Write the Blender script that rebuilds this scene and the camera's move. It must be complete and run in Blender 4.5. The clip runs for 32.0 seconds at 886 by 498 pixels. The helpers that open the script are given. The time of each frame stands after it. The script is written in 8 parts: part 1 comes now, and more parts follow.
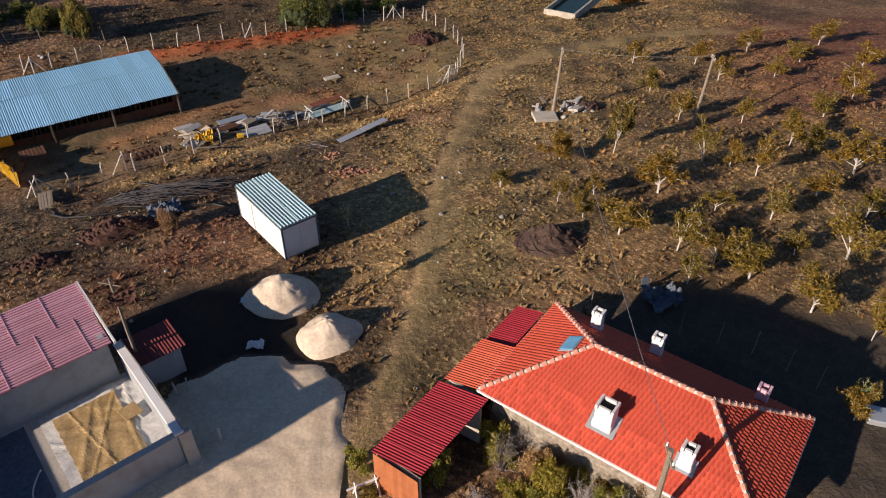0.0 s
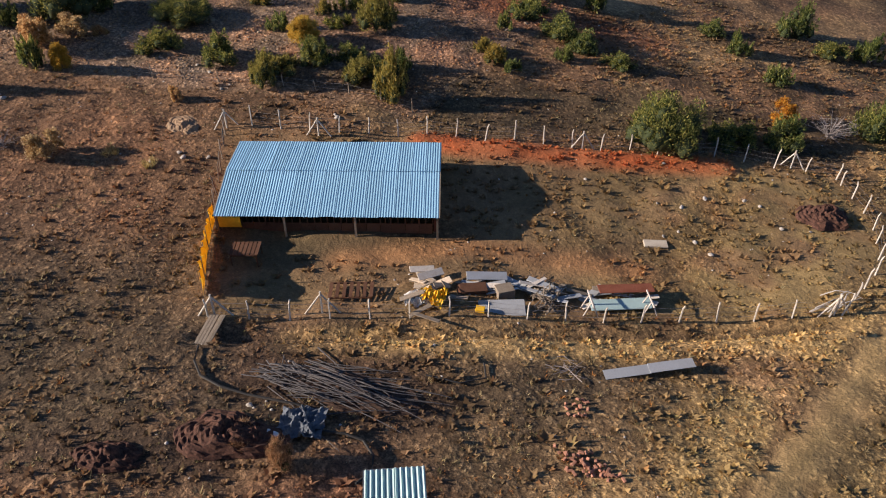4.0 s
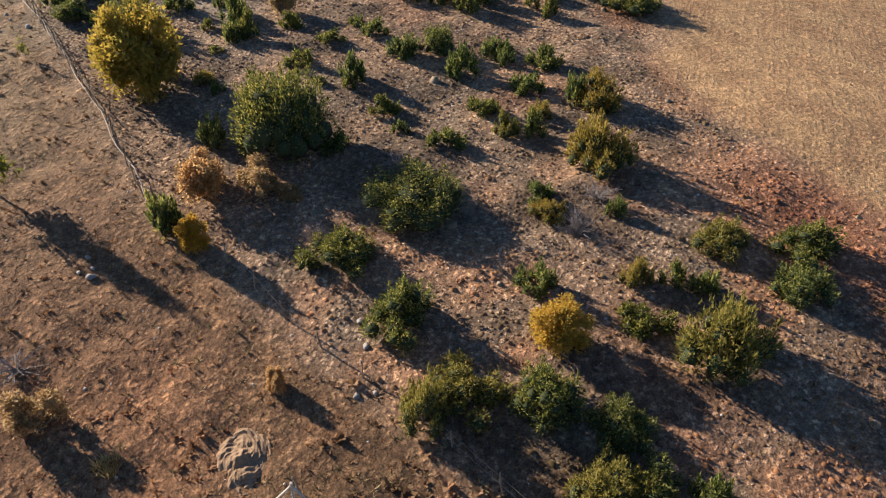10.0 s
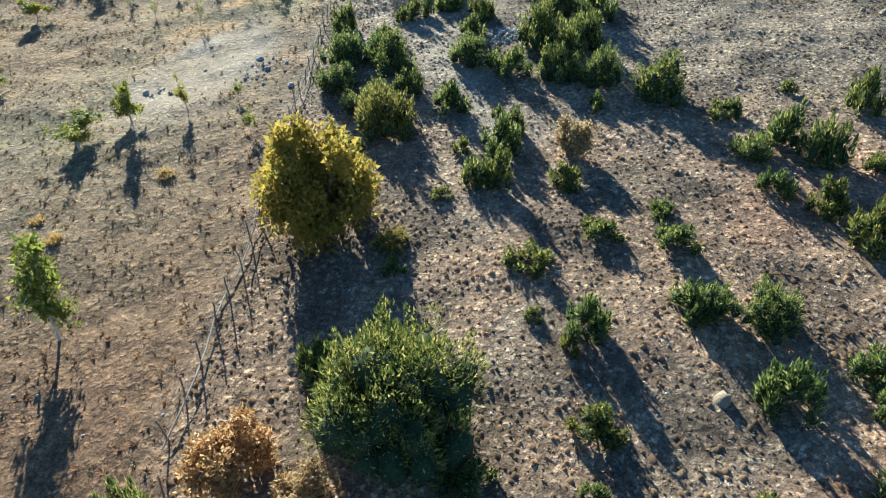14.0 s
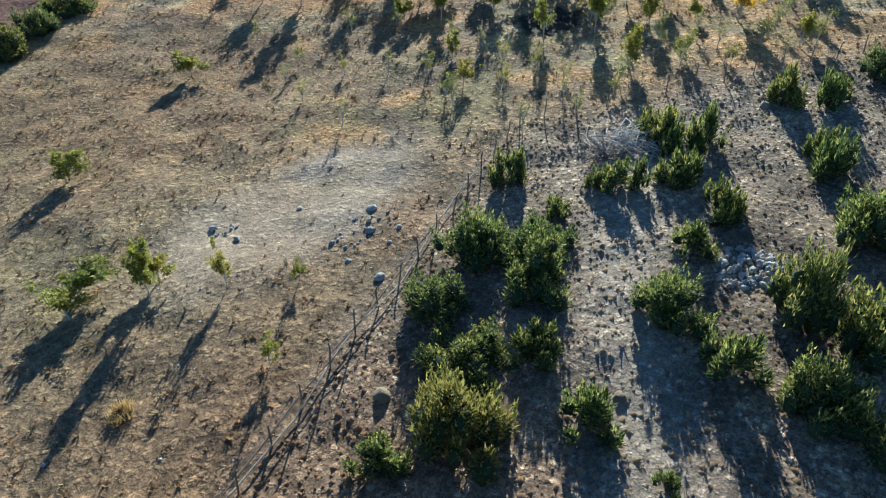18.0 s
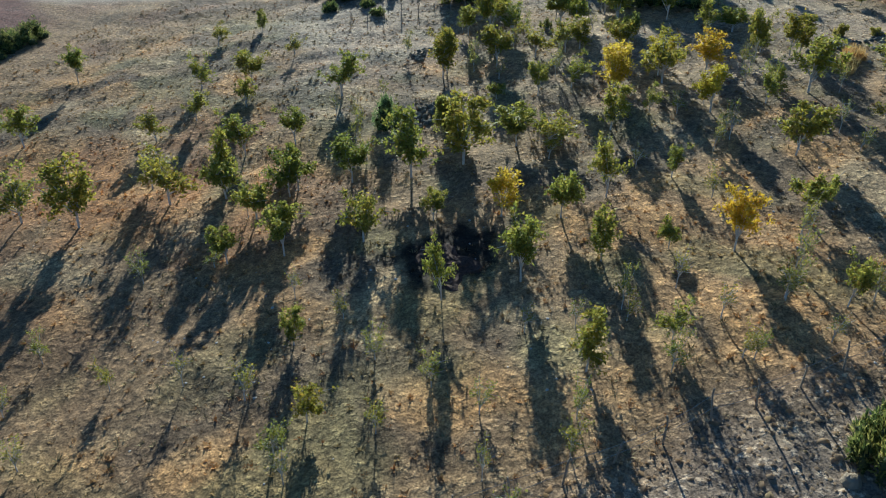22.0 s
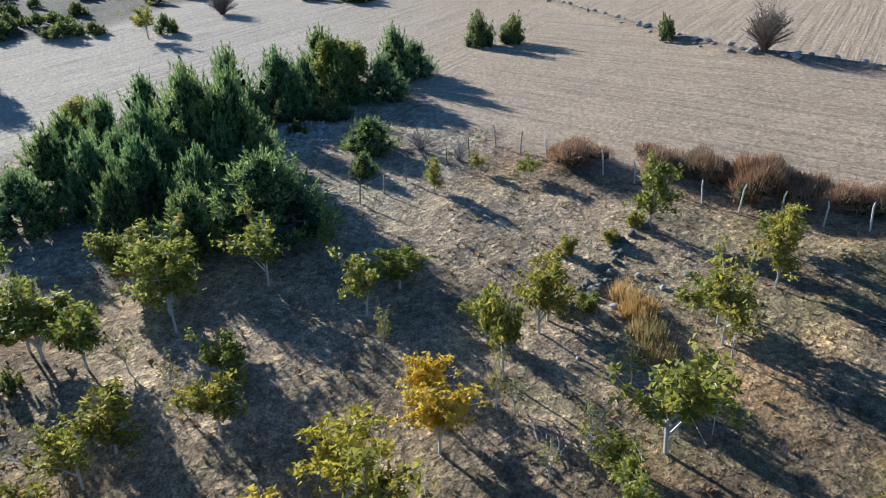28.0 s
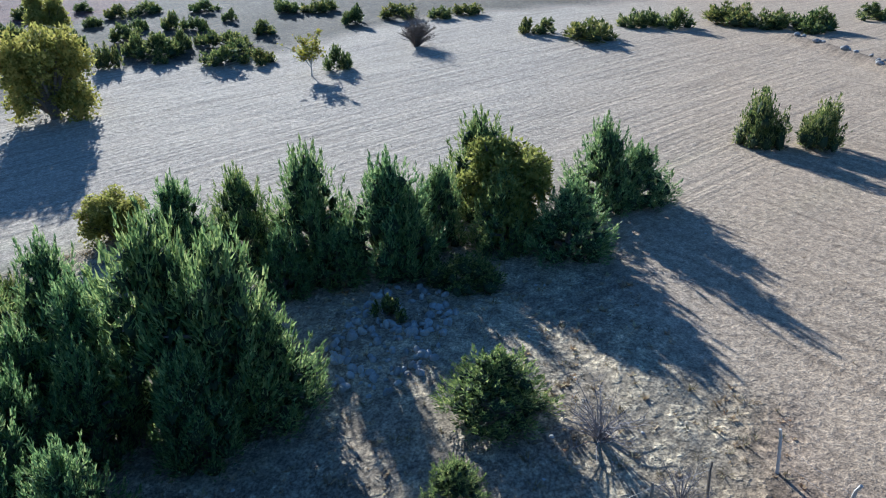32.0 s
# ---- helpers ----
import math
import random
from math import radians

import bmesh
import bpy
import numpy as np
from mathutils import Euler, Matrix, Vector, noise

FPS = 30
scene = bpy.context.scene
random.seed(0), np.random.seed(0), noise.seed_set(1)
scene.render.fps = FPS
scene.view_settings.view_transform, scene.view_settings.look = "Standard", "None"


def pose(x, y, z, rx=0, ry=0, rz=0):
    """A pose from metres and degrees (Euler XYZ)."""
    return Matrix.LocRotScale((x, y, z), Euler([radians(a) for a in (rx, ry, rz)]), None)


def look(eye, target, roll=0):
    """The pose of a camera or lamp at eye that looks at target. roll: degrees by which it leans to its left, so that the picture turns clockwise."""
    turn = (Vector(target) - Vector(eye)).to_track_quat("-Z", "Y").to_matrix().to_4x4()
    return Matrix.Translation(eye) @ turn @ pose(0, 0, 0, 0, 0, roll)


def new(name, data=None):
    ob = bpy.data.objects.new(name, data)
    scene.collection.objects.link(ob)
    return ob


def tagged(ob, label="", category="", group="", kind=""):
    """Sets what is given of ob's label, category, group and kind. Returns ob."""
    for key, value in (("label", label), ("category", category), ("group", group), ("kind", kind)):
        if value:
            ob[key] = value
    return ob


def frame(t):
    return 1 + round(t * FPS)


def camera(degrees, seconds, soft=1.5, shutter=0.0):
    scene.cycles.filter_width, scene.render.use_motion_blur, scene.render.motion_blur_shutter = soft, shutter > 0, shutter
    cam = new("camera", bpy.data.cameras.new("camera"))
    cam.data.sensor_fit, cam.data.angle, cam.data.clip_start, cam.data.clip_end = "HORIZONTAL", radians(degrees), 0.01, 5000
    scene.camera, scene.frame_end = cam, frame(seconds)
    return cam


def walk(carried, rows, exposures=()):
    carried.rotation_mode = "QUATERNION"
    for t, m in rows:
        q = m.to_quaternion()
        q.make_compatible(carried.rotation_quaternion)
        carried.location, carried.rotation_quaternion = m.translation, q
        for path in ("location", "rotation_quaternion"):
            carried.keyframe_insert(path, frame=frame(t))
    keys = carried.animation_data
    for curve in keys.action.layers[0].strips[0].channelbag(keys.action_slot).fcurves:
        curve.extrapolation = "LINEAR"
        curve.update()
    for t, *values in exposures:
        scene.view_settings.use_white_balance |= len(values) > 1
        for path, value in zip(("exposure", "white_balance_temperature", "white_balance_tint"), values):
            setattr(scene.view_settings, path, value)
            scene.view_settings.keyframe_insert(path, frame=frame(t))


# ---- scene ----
cam = camera(63.9, 32.0, 1.1)
SCALE = 1.31
METRES, EYE, TILT, LEAN, TURN = 200.0 * SCALE, 24.0 * SCALE, -37.75, 0.0, 0.0
ROWS = [
    (0.0, 0.0, 0.0, 0.0, 0.0, 0.0, -0.0),
    (0.5, 0.0016, 0.0092, 0.007, 3.21, 0.03, -2.42),
    (1.0, 0.0027, 0.0201, 0.0151, 6.52, -0.05, -5.01),
    (1.5, 0.0038, 0.0314, 0.0234, 9.8, -0.27, -7.45),
    (2.0, 0.0039, 0.0428, 0.0319, 12.66, -0.62, -9.64),
    (2.5, 0.0033, 0.055, 0.041, 17.13, -1.38, -12.91),
    (3.0, 0.002, 0.0675, 0.0505, 21.36, -2.36, -15.84),
    (3.5, -0.0005, 0.0806, 0.0604, 24.9, -3.32, -18.19),
    (4.0, -0.0041, 0.0931, 0.0697, 28.35, -4.38, -20.34),
    (4.5, -0.0085, 0.1049, 0.0786, 31.78, -5.59, -22.4),
    (6.5, -0.0374, 0.1517, 0.1134, 44.98, -10.98, -29.03),
    (7.0, -0.0469, 0.1618, 0.1208, 47.6, -12.25, -30.14),
    (7.5, -0.0572, 0.1718, 0.128, 50.62, -13.69, -31.29),
    (8.0, -0.0688, 0.1817, 0.1355, 54.07, -15.49, -32.46),
    (8.5, -0.0805, 0.1909, 0.1423, 57.38, -17.25, -33.49),
    (9.0, -0.0928, 0.1995, 0.1488, 60.73, -19.07, -34.38),
    (9.5, -0.1052, 0.2074, 0.1545, 64.34, -21.06, -35.25),
    (10.0, -0.1189, 0.2148, 0.1602, 68.44, -23.42, -36.13),
    (10.5, -0.1335, 0.2221, 0.1656, 73.17, -26.14, -36.93),
    (11.0, -0.148, 0.2283, 0.1701, 78.01, -28.97, -37.57),
    (11.5, -0.1621, 0.2338, 0.174, 82.81, -31.81, -37.98),
    (12.0, -0.177, 0.2387, 0.1774, 88.54, -35.26, -38.25),
    (12.5, -0.1921, 0.243, 0.1805, 94.74, -39.01, -38.23),
    (13.0, -0.2081, 0.2464, 0.1831, 101.16, -42.88, -37.87),
    (13.5, -0.2236, 0.2487, 0.1849, 107.2, -46.49, -37.22),
    (14.0, -0.2385, 0.2502, 0.1859, 112.82, -49.78, -36.32),
    (14.5, -0.2538, 0.2509, 0.1863, 118.4, -52.97, -35.14),
    (16.5, -0.313, 0.2438, 0.1816, 134.32, -61.4, -30.11),
    (17.0, -0.327, 0.2397, 0.1788, 135.85, -62.12, -29.43),
    (17.5, -0.3415, 0.235, 0.1753, 139.2, -63.66, -27.95),
    (18.0, -0.3553, 0.2298, 0.1716, 139.82, -63.93, -27.55),
    (18.5, -0.3687, 0.2241, 0.1675, 139.71, -63.85, -27.49),
    (19.0, -0.3813, 0.2182, 0.1632, 139.34, -63.66, -27.58),
    (19.5, -0.3942, 0.2117, 0.1584, 138.77, -63.34, -27.71),
    (20.0, -0.4075, 0.2045, 0.1532, 137.05, -62.51, -28.34),
    (20.5, -0.42, 0.1975, 0.148, 134.85, -61.42, -29.14),
    (21.0, -0.4323, 0.1902, 0.1431, 133.64, -59.1, -29.55),
    (21.5, -0.4446, 0.1831, 0.1375, 132.61, -54.85, -29.96),
    (22.0, -0.4574, 0.1761, 0.132, 131.65, -54.32, -30.27),
    (22.5, -0.471, 0.1688, 0.1267, 129.46, -53.21, -30.94),
    (23.0, -0.484, 0.1621, 0.1216, 126.05, -51.42, -32.0),
    (23.5, -0.4963, 0.1554, 0.1168, 121.02, -48.7, -33.4),
    (24.0, -0.5096, 0.149, 0.1121, 115.3, -45.49, -34.62),
    (24.5, -0.5239, 0.1424, 0.1076, 109.86, -40.99, -35.59),
    (25.0, -0.5379, 0.1371, 0.1035, 106.32, -36.09, -36.03),
    (25.5, -0.5524, 0.1323, 0.0999, 103.14, -32.74, -36.33),
    (27.5, -0.6127, 0.119, 0.0912, 88.26, -23.69, -36.68),
    (28.0, -0.6281, 0.1175, 0.0903, 84.48, -21.34, -36.45),
    (28.5, -0.6432, 0.1165, 0.09, 82.46, -20.13, -36.3),
    (29.0, -0.6589, 0.1163, 0.0901, 82.94, -20.28, -36.43),
    (29.5, -0.6755, 0.1169, 0.0909, 85.62, -21.78, -36.66),
    (30.0, -0.6916, 0.118, 0.0922, 90.23, -24.44, -36.93),
    (30.5, -0.7072, 0.1193, 0.0936, 95.41, -27.47, -37.06),
    (31.0, -0.7235, 0.1207, 0.095, 100.92, -30.73, -36.92),
    (31.5, -0.7398, 0.122, 0.0961, 106.06, -33.75, -36.56),
    (32.0, -0.7569, 0.1231, 0.0973, 109.42, -35.7, -36.19),
]
walk(cam, [(t, pose(0, 0, EYE, TILT, LEAN, TURN) @ pose(METRES * x, METRES * y, METRES * z, 90 + pitch, roll, yaw)) for t, x, y, z, yaw, pitch, roll in ROWS], exposures=((0.0, 0.38, 6300, 19), (2.0, 0.58, 6400, 19), (4.0, 0.74, 6400, 19), (8.0, 0.88, 6720, 20), (9.0, 0.9, 6650, 19), (11.0, 1.22, 6050, 7), (13.0, 1.54, 5250, -6), (17.0, 1.34, 5000, -4), (20.0, 0.86, 4950, -3), (22.0, 0.78, 4980, -3), (23.0, 0.88, 4920, -4), (25.0, 0.9, 4680, -3), (28.0, 1.02, 4920, 5), (30.0, 1.02, 4820, 6), (32.0, 1.05, 4650, 6)))

# ---- world, sun ----
SUN_DIR = Vector((-0.79, -0.61, 0)).normalized()
SUN_ELEV = radians(20.0)
sun_vec = Vector((SUN_DIR.x * math.cos(SUN_ELEV), SUN_DIR.y * math.cos(SUN_ELEV), math.sin(SUN_ELEV)))
world = bpy.data.worlds.new("sky")
world.use_nodes = True
scene.world = world
wn = world.node_tree
sky = wn.nodes.new("ShaderNodeTexSky")
sky.sky_type = "NISHITA"
sky.sun_disc = False
sky.sun_elevation = SUN_ELEV
sky.sun_rotation = math.atan2(SUN_DIR.x, SUN_DIR.y)
sky.dust_density = 0.3
sky.ozone_density = 5.0
wn.nodes["Background"].inputs["Strength"].default_value = 0.053
wn.links.new(sky.outputs["Color"], wn.nodes["Background"].inputs["Color"])
sun_data = bpy.data.lights.new("sun", "SUN")
sun_data.energy = 5.0
sun_data.angle = radians(0.6)
sun_data.color = (1.0, 0.84, 0.64)
sun = new("sun", sun_data)
sun.matrix_world = look((0, 0, 80), Vector((0, 0, 80)) - sun_vec)


# ---- materials ----
def nodes_of(name, rough=0.9, metal=0.0):
    m = bpy.data.materials.new(name)
    m.use_nodes = True
    n = m.node_tree
    b = n.nodes["Principled BSDF"]
    b.inputs["Roughness"].default_value = rough
    b.inputs["Metallic"].default_value = metal
    b.inputs["Specular IOR Level"].default_value = 0.25
    return m, n, b


def ramp(n, fac, stops):
    r = n.nodes.new("ShaderNodeValToRGB")
    el = r.color_ramp.elements
    while len(el) < len(stops):
        el.new(0.5)
    for e, (p, c) in zip(el, stops):
        e.position, e.color = p, (*c, 1)
    n.links.new(fac, r.inputs["Fac"])
    return r.outputs["Color"]


def noise_of(n, scale, detail=4.0, rough=0.6, coords="Object"):
    tc = n.nodes.new("ShaderNodeTexCoord")
    t = n.nodes.new("ShaderNodeTexNoise")
    t.inputs["Scale"].default_value = scale
    t.inputs["Detail"].default_value = detail
    t.inputs["Roughness"].default_value = rough
    n.links.new(tc.outputs[coords], t.inputs["Vector"])
    return t.outputs["Fac"]


def mixed(n, a, b, fac, how="MIX"):
    x = n.nodes.new("ShaderNodeMix")
    x.data_type, x.blend_type = "RGBA", how
    for k, v in (("A", a), ("B", b)):
        s = [i for i in x.inputs if i.name == k and i.type == "RGBA"][0]
        if isinstance(v, tuple):
            s.default_value = (*v, 1)
        else:
            n.links.new(v, s)
    f = [i for i in x.inputs if i.name == "Factor" and i.type == "VALUE"][0]
    if isinstance(fac, float):
        f.default_value = fac
    else:
        n.links.new(fac, f)
    return [o for o in x.outputs if o.type == "RGBA"][0]


def bumped(n, b, height, strength, distance):
    k = n.nodes.new("ShaderNodeBump")
    k.inputs["Strength"].default_value = strength
    k.inputs["Distance"].default_value = distance
    n.links.new(height, k.inputs["Height"])
    n.links.new(k.outputs["Normal"], b.inputs["Normal"])


def surface(name, dark, light, scale=3.0, rough=0.85, metal=0.0, stain=(0.5, 0.42, 0.34), stained=0.35, bump=0.3, fine=30.0, vary=0.0):
    """Two scales of noise: broad stains and fine grain."""
    m, n, b = nodes_of(name, rough, metal)
    broad, grain = noise_of(n, scale), noise_of(n, fine, 3.0)
    c = ramp(n, grain, [(0.3, dark), (0.7, light)])
    st = ramp(n, broad, [(0.45, (0, 0, 0)), (0.75, (stained,) * 3)])
    c = mixed(n, c, stain, st, "MULTIPLY")
    if vary:
        oi = n.nodes.new("ShaderNodeObjectInfo")
        v = ramp(n, oi.outputs["Random"], [(0, (1 - vary,) * 3), (1, (1, 1, 1))])
        c = mixed(n, c, v, 1.0, "MULTIPLY")
    n.links.new(c, b.inputs["Base Color"])
    bumped(n, b, grain, bump, 0.02)
    return m


def foliage(name, stops, glow=0.35, rough=0.6, tuft=0.0):
    m, n, b = nodes_of(name, rough)
    if tuft:
        bumped(n, b, noise_of(n, tuft, 3.0, 0.7), 1.0, 0.06)
    g = n.nodes.new("ShaderNodeNewGeometry")
    oi = n.nodes.new("ShaderNodeObjectInfo")
    c = ramp(n, g.outputs["Random Per Island"], stops)
    v = ramp(n, oi.outputs["Random"], [(0, (0.72, 0.8, 0.8)), (0.5, (1, 1, 1)), (1, (1.0, 0.9, 0.75))])
    c = mixed(n, c, v, 1.0, "MULTIPLY")
    n.links.new(c, b.inputs["Base Color"])
    t = n.nodes.new("ShaderNodeBsdfTranslucent")
    n.links.new(c, t.inputs["Color"])
    s = n.nodes.new("ShaderNodeMixShader")
    s.inputs["Fac"].default_value = glow
    n.links.new(b.outputs["BSDF"], s.inputs[1])
    n.links.new(t.outputs["BSDF"], s.inputs[2])
    n.links.new(s.outputs["Shader"], n.nodes["Material Output"].inputs["Surface"])
    return m


def sum_of(n, terms):
    """A weighted sum of values: [(value or number, weight), ...]."""
    total = None
    for value, weight in terms:
        k = n.nodes.new("ShaderNodeMath")
        k.operation = "MULTIPLY_ADD"
        n.links.new(value, k.inputs[0])
        if isinstance(weight, float):
            k.inputs[1].default_value = weight
        else:
            n.links.new(weight, k.inputs[1])
        k.inputs[2].default_value = 0.0
        if total:
            n.links.new(total, k.inputs[2])
        total = k.outputs[0]
    return total


def clods(n, vector, scale, stops):
    """Rounded lumps of one size: high in the middle, joined at the foot."""
    vo = n.nodes.new("ShaderNodeTexVoronoi")
    vo.inputs["Scale"].default_value = scale
    n.links.new(vector, vo.inputs["Vector"])
    return ramp(n, vo.outputs["Distance"], [(p, (h,) * 3) for p, h in stops])


def ground_material():
    m, n, b = nodes_of("earth", 0.95)
    a, k = n.nodes.new("ShaderNodeAttribute"), n.nodes.new("ShaderNodeAttribute")
    a.attribute_name, k.attribute_name = "tone", "mown"
    big, mid, fine, grit = noise_of(n, 0.35, 5), noise_of(n, 1.4, 5, 0.65), noise_of(n, 3.6, 4, 0.6), noise_of(n, 11.0, 3, 0.65)
    co = n.nodes.new("ShaderNodeTexCoord")
    wob = n.nodes.new("ShaderNodeTexNoise")
    wob.inputs["Scale"].default_value = 2.6
    wob.inputs["Detail"].default_value = 3.0
    add = n.nodes.new("ShaderNodeVectorMath")
    add.operation = "MULTIPLY_ADD"
    add.inputs[1].default_value = (0.34, 0.34, 0.0)
    flat = n.nodes.new("ShaderNodeVectorMath")
    flat.operation = "MULTIPLY"
    flat.inputs[1].default_value = (1, 1, 0)
    n.links.new(co.outputs["Object"], flat.inputs[0])
    n.links.new(flat.outputs["Vector"], wob.inputs["Vector"])
    n.links.new(wob.outputs["Color"], add.inputs[0])
    n.links.new(flat.outputs["Vector"], add.inputs[2])
    torn = n.nodes.new("ShaderNodeTexNoise")
    torn.inputs["Scale"].default_value, torn.inputs["Detail"].default_value, torn.inputs["Roughness"].default_value = 7.0, 3.0, 0.7
    n.links.new(flat.outputs["Vector"], torn.inputs["Vector"])
    frayed = n.nodes.new("ShaderNodeVectorMath")
    frayed.operation = "MULTIPLY_ADD"
    frayed.inputs[1].default_value = (0.3, 0.3, 0.0)
    n.links.new(torn.outputs["Color"], frayed.inputs[0])
    n.links.new(add.outputs["Vector"], frayed.inputs[2])
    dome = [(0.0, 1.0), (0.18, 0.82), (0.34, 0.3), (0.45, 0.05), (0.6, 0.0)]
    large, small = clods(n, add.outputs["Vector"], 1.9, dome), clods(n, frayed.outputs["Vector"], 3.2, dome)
    c = mixed(n, a.outputs["Color"], ramp(n, big, [(0.3, (0.84, 0.83, 0.83)), (0.7, (1.14, 1.13, 1.1))]), 1.0, "MULTIPLY")
    c = mixed(n, c, ramp(n, mid, [(0.33, (0.66, 0.65, 0.65)), (0.5, (1, 1, 1)), (0.67, (1.34, 1.31, 1.24))]), 1.0, "MULTIPLY")
    rough = mixed(n, c, ramp(n, fine, [(0.36, (0.7, 0.69, 0.68)), (0.5, (1.0, 0.99, 0.98)), (0.64, (1.25, 1.23, 1.19))]), 1.0, "MULTIPLY")
    tuft = n.nodes.new("ShaderNodeAttribute")
    tuft.attribute_name = "tufted"
    # shade between tufts painted in: gaps darker, lump tops lighter
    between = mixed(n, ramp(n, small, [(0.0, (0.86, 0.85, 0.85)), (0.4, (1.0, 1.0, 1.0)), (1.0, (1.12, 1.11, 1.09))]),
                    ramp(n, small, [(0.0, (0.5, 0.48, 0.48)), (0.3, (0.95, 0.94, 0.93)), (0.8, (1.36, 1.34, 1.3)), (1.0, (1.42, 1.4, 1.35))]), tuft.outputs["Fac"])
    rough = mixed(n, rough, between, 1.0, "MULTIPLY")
    rough = mixed(n, rough, ramp(n, grit, [(0.38, (0.62, 0.61, 0.6)), (0.62, (1.5, 1.47, 1.42))]), 1.0, "MULTIPLY")
    worn = mixed(n, a.outputs["Color"], ramp(n, mid, [(0.3, (0.84, 0.83, 0.82)), (0.7, (1.14, 1.13, 1.1))]), 1.0, "MULTIPLY")
    worn = mixed(n, worn, ramp(n, grit, [(0.35, (0.82, 0.81, 0.8)), (0.66, (1.2, 1.19, 1.17))]), 1.0, "MULTIPLY")
    w = n.nodes.new("ShaderNodeAttribute")
    w.attribute_name = "worn"
    rough = mixed(n, rough, worn, w.outputs["Fac"])
    rows_of = []
    for way in (FURROW, FURROW_TWO):
        st, xy = n.nodes.new("ShaderNodeTexNoise"), n.nodes.new("ShaderNodeCombineXYZ")
        for axis_name, d, size in (("X", (way.x, way.y, 0), 0.06), ("Y", (way.y, -way.x, 0), 1.9)):
            dot, mul = n.nodes.new("ShaderNodeVectorMath"), n.nodes.new("ShaderNodeMath")
            dot.operation, mul.operation = "DOT_PRODUCT", "MULTIPLY"
            dot.inputs[1].default_value, mul.inputs[1].default_value = d, size
            n.links.new(co.outputs["Object"], dot.inputs[0])
            n.links.new(dot.outputs["Value"], mul.inputs[0])
            n.links.new(mul.outputs["Value"], xy.inputs[axis_name])
        st.inputs["Scale"].default_value, st.inputs["Detail"].default_value, st.inputs["Roughness"].default_value = 1.0, 5.0, 0.65
        n.links.new(xy.outputs["Vector"], st.inputs["Vector"])
        rows_of.append(st.outputs["Fac"])
    turned = n.nodes.new("ShaderNodeAttribute")
    turned.attribute_name = "turned"
    st = mixed(n, rows_of[0], rows_of[1], turned.outputs["Fac"])
    lines = mixed(n, a.outputs["Color"], ramp(n, st, [(0.36, (0.76, 0.75, 0.74)), (0.5, (1, 1, 1)), (0.64, (1.12, 1.11, 1.1))]), 1.0, "MULTIPLY")
    lines = mixed(n, lines, ramp(n, fine, [(0.36, (0.74, 0.72, 0.69)), (0.62, (1.22, 1.2, 1.16))]), 1.0, "MULTIPLY")
    lines = mixed(n, lines, ramp(n, grit, [(0.37, (0.7, 0.69, 0.68)), (0.63, (1.28, 1.26, 1.22))]), 1.0, "MULTIPLY")
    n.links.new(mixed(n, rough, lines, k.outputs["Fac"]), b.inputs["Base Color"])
    patch = ramp(n, mid, [(0.38, (0.25,) * 3), (0.58, (1, 1, 1))])
    lumps = sum_of(n, [(mixed(n, large, patch, 1.0, "MULTIPLY"), 0.05), (small, 0.035), (fine, 0.06), (grit, 0.025)])
    lumps = mixed(n, lumps, sum_of(n, [(mid, 0.08), (fine, 0.06), (grit, 0.02)]), w.outputs["Fac"])
    both = mixed(n, lumps, sum_of(n, [(st, 0.12), (fine, 0.06), (grit, 0.03)]), k.outputs["Fac"])
    bumped(n, b, both, 1.0, 1.3)
    return m


FURROW = Vector((-0.8, 0.6))
FURROW_TWO = Vector((0.7, 0.714))
EARTH = ground_material()
PLASTER = surface("plaster", (0.42, 0.38, 0.31), (0.58, 0.54, 0.46), 1.2, 0.9, stained=0.5)
RUBBLE_WALL = surface("rubble_wall", (0.2, 0.17, 0.13), (0.44, 0.39, 0.32), 2.2, 0.95, stained=0.6, bump=0.9, fine=5.0)
WHITE_PAINT = surface("white_paint", (0.7, 0.69, 0.67), (0.84, 0.83, 0.81), 1.0, 0.6, stained=0.25)
GRAVEL = surface("sandy_gravel", (0.6, 0.48, 0.34), (0.8, 0.66, 0.48), 0.7, 0.95, stained=0.4, bump=0.9, fine=7.0)
DARK_SHEET = surface("dark_rusty_sheet", (0.13, 0.03, 0.03), (0.22, 0.055, 0.05), 1.2, 0.7, stained=0.5)
CONCRETE = surface("concrete", (0.4, 0.37, 0.33), (0.56, 0.52, 0.46), 0.6, 0.9, stained=0.55, fine=14.0)
GREY_WALL = surface("grey_render", (0.29, 0.32, 0.35), (0.42, 0.45, 0.47), 0.9, 0.9, stained=0.6)
TILE = surface("clay_tile", (0.54, 0.075, 0.042), (0.72, 0.13, 0.072), 0.7, 0.8, stained=0.3, vary=0.25)
MORTAR = surface("ridge_mortar", (0.58, 0.48, 0.42), (0.74, 0.66, 0.6), 4.0, 0.9, stained=0.5)
CAP = surface("ridge_cap", (0.62, 0.24, 0.15), (0.78, 0.42, 0.32), 4.0, 0.85, stained=0.4, vary=0.3)
MAROON = surface("maroon_sheet", (0.3, 0.02, 0.03), (0.38, 0.03, 0.045), 0.8, 0.5, stained=0.4, vary=0.15)
ORANGE_SHEET = surface("orange_sheet", (0.56, 0.1, 0.05), (0.7, 0.15, 0.08), 0.8, 0.55, stained=0.4, vary=0.15)
PINK_SHEET = surface("pink_sheet", (0.7, 0.4, 0.48), (0.86, 0.58, 0.64), 0.6, 0.6, stained=0.4, vary=0.2)


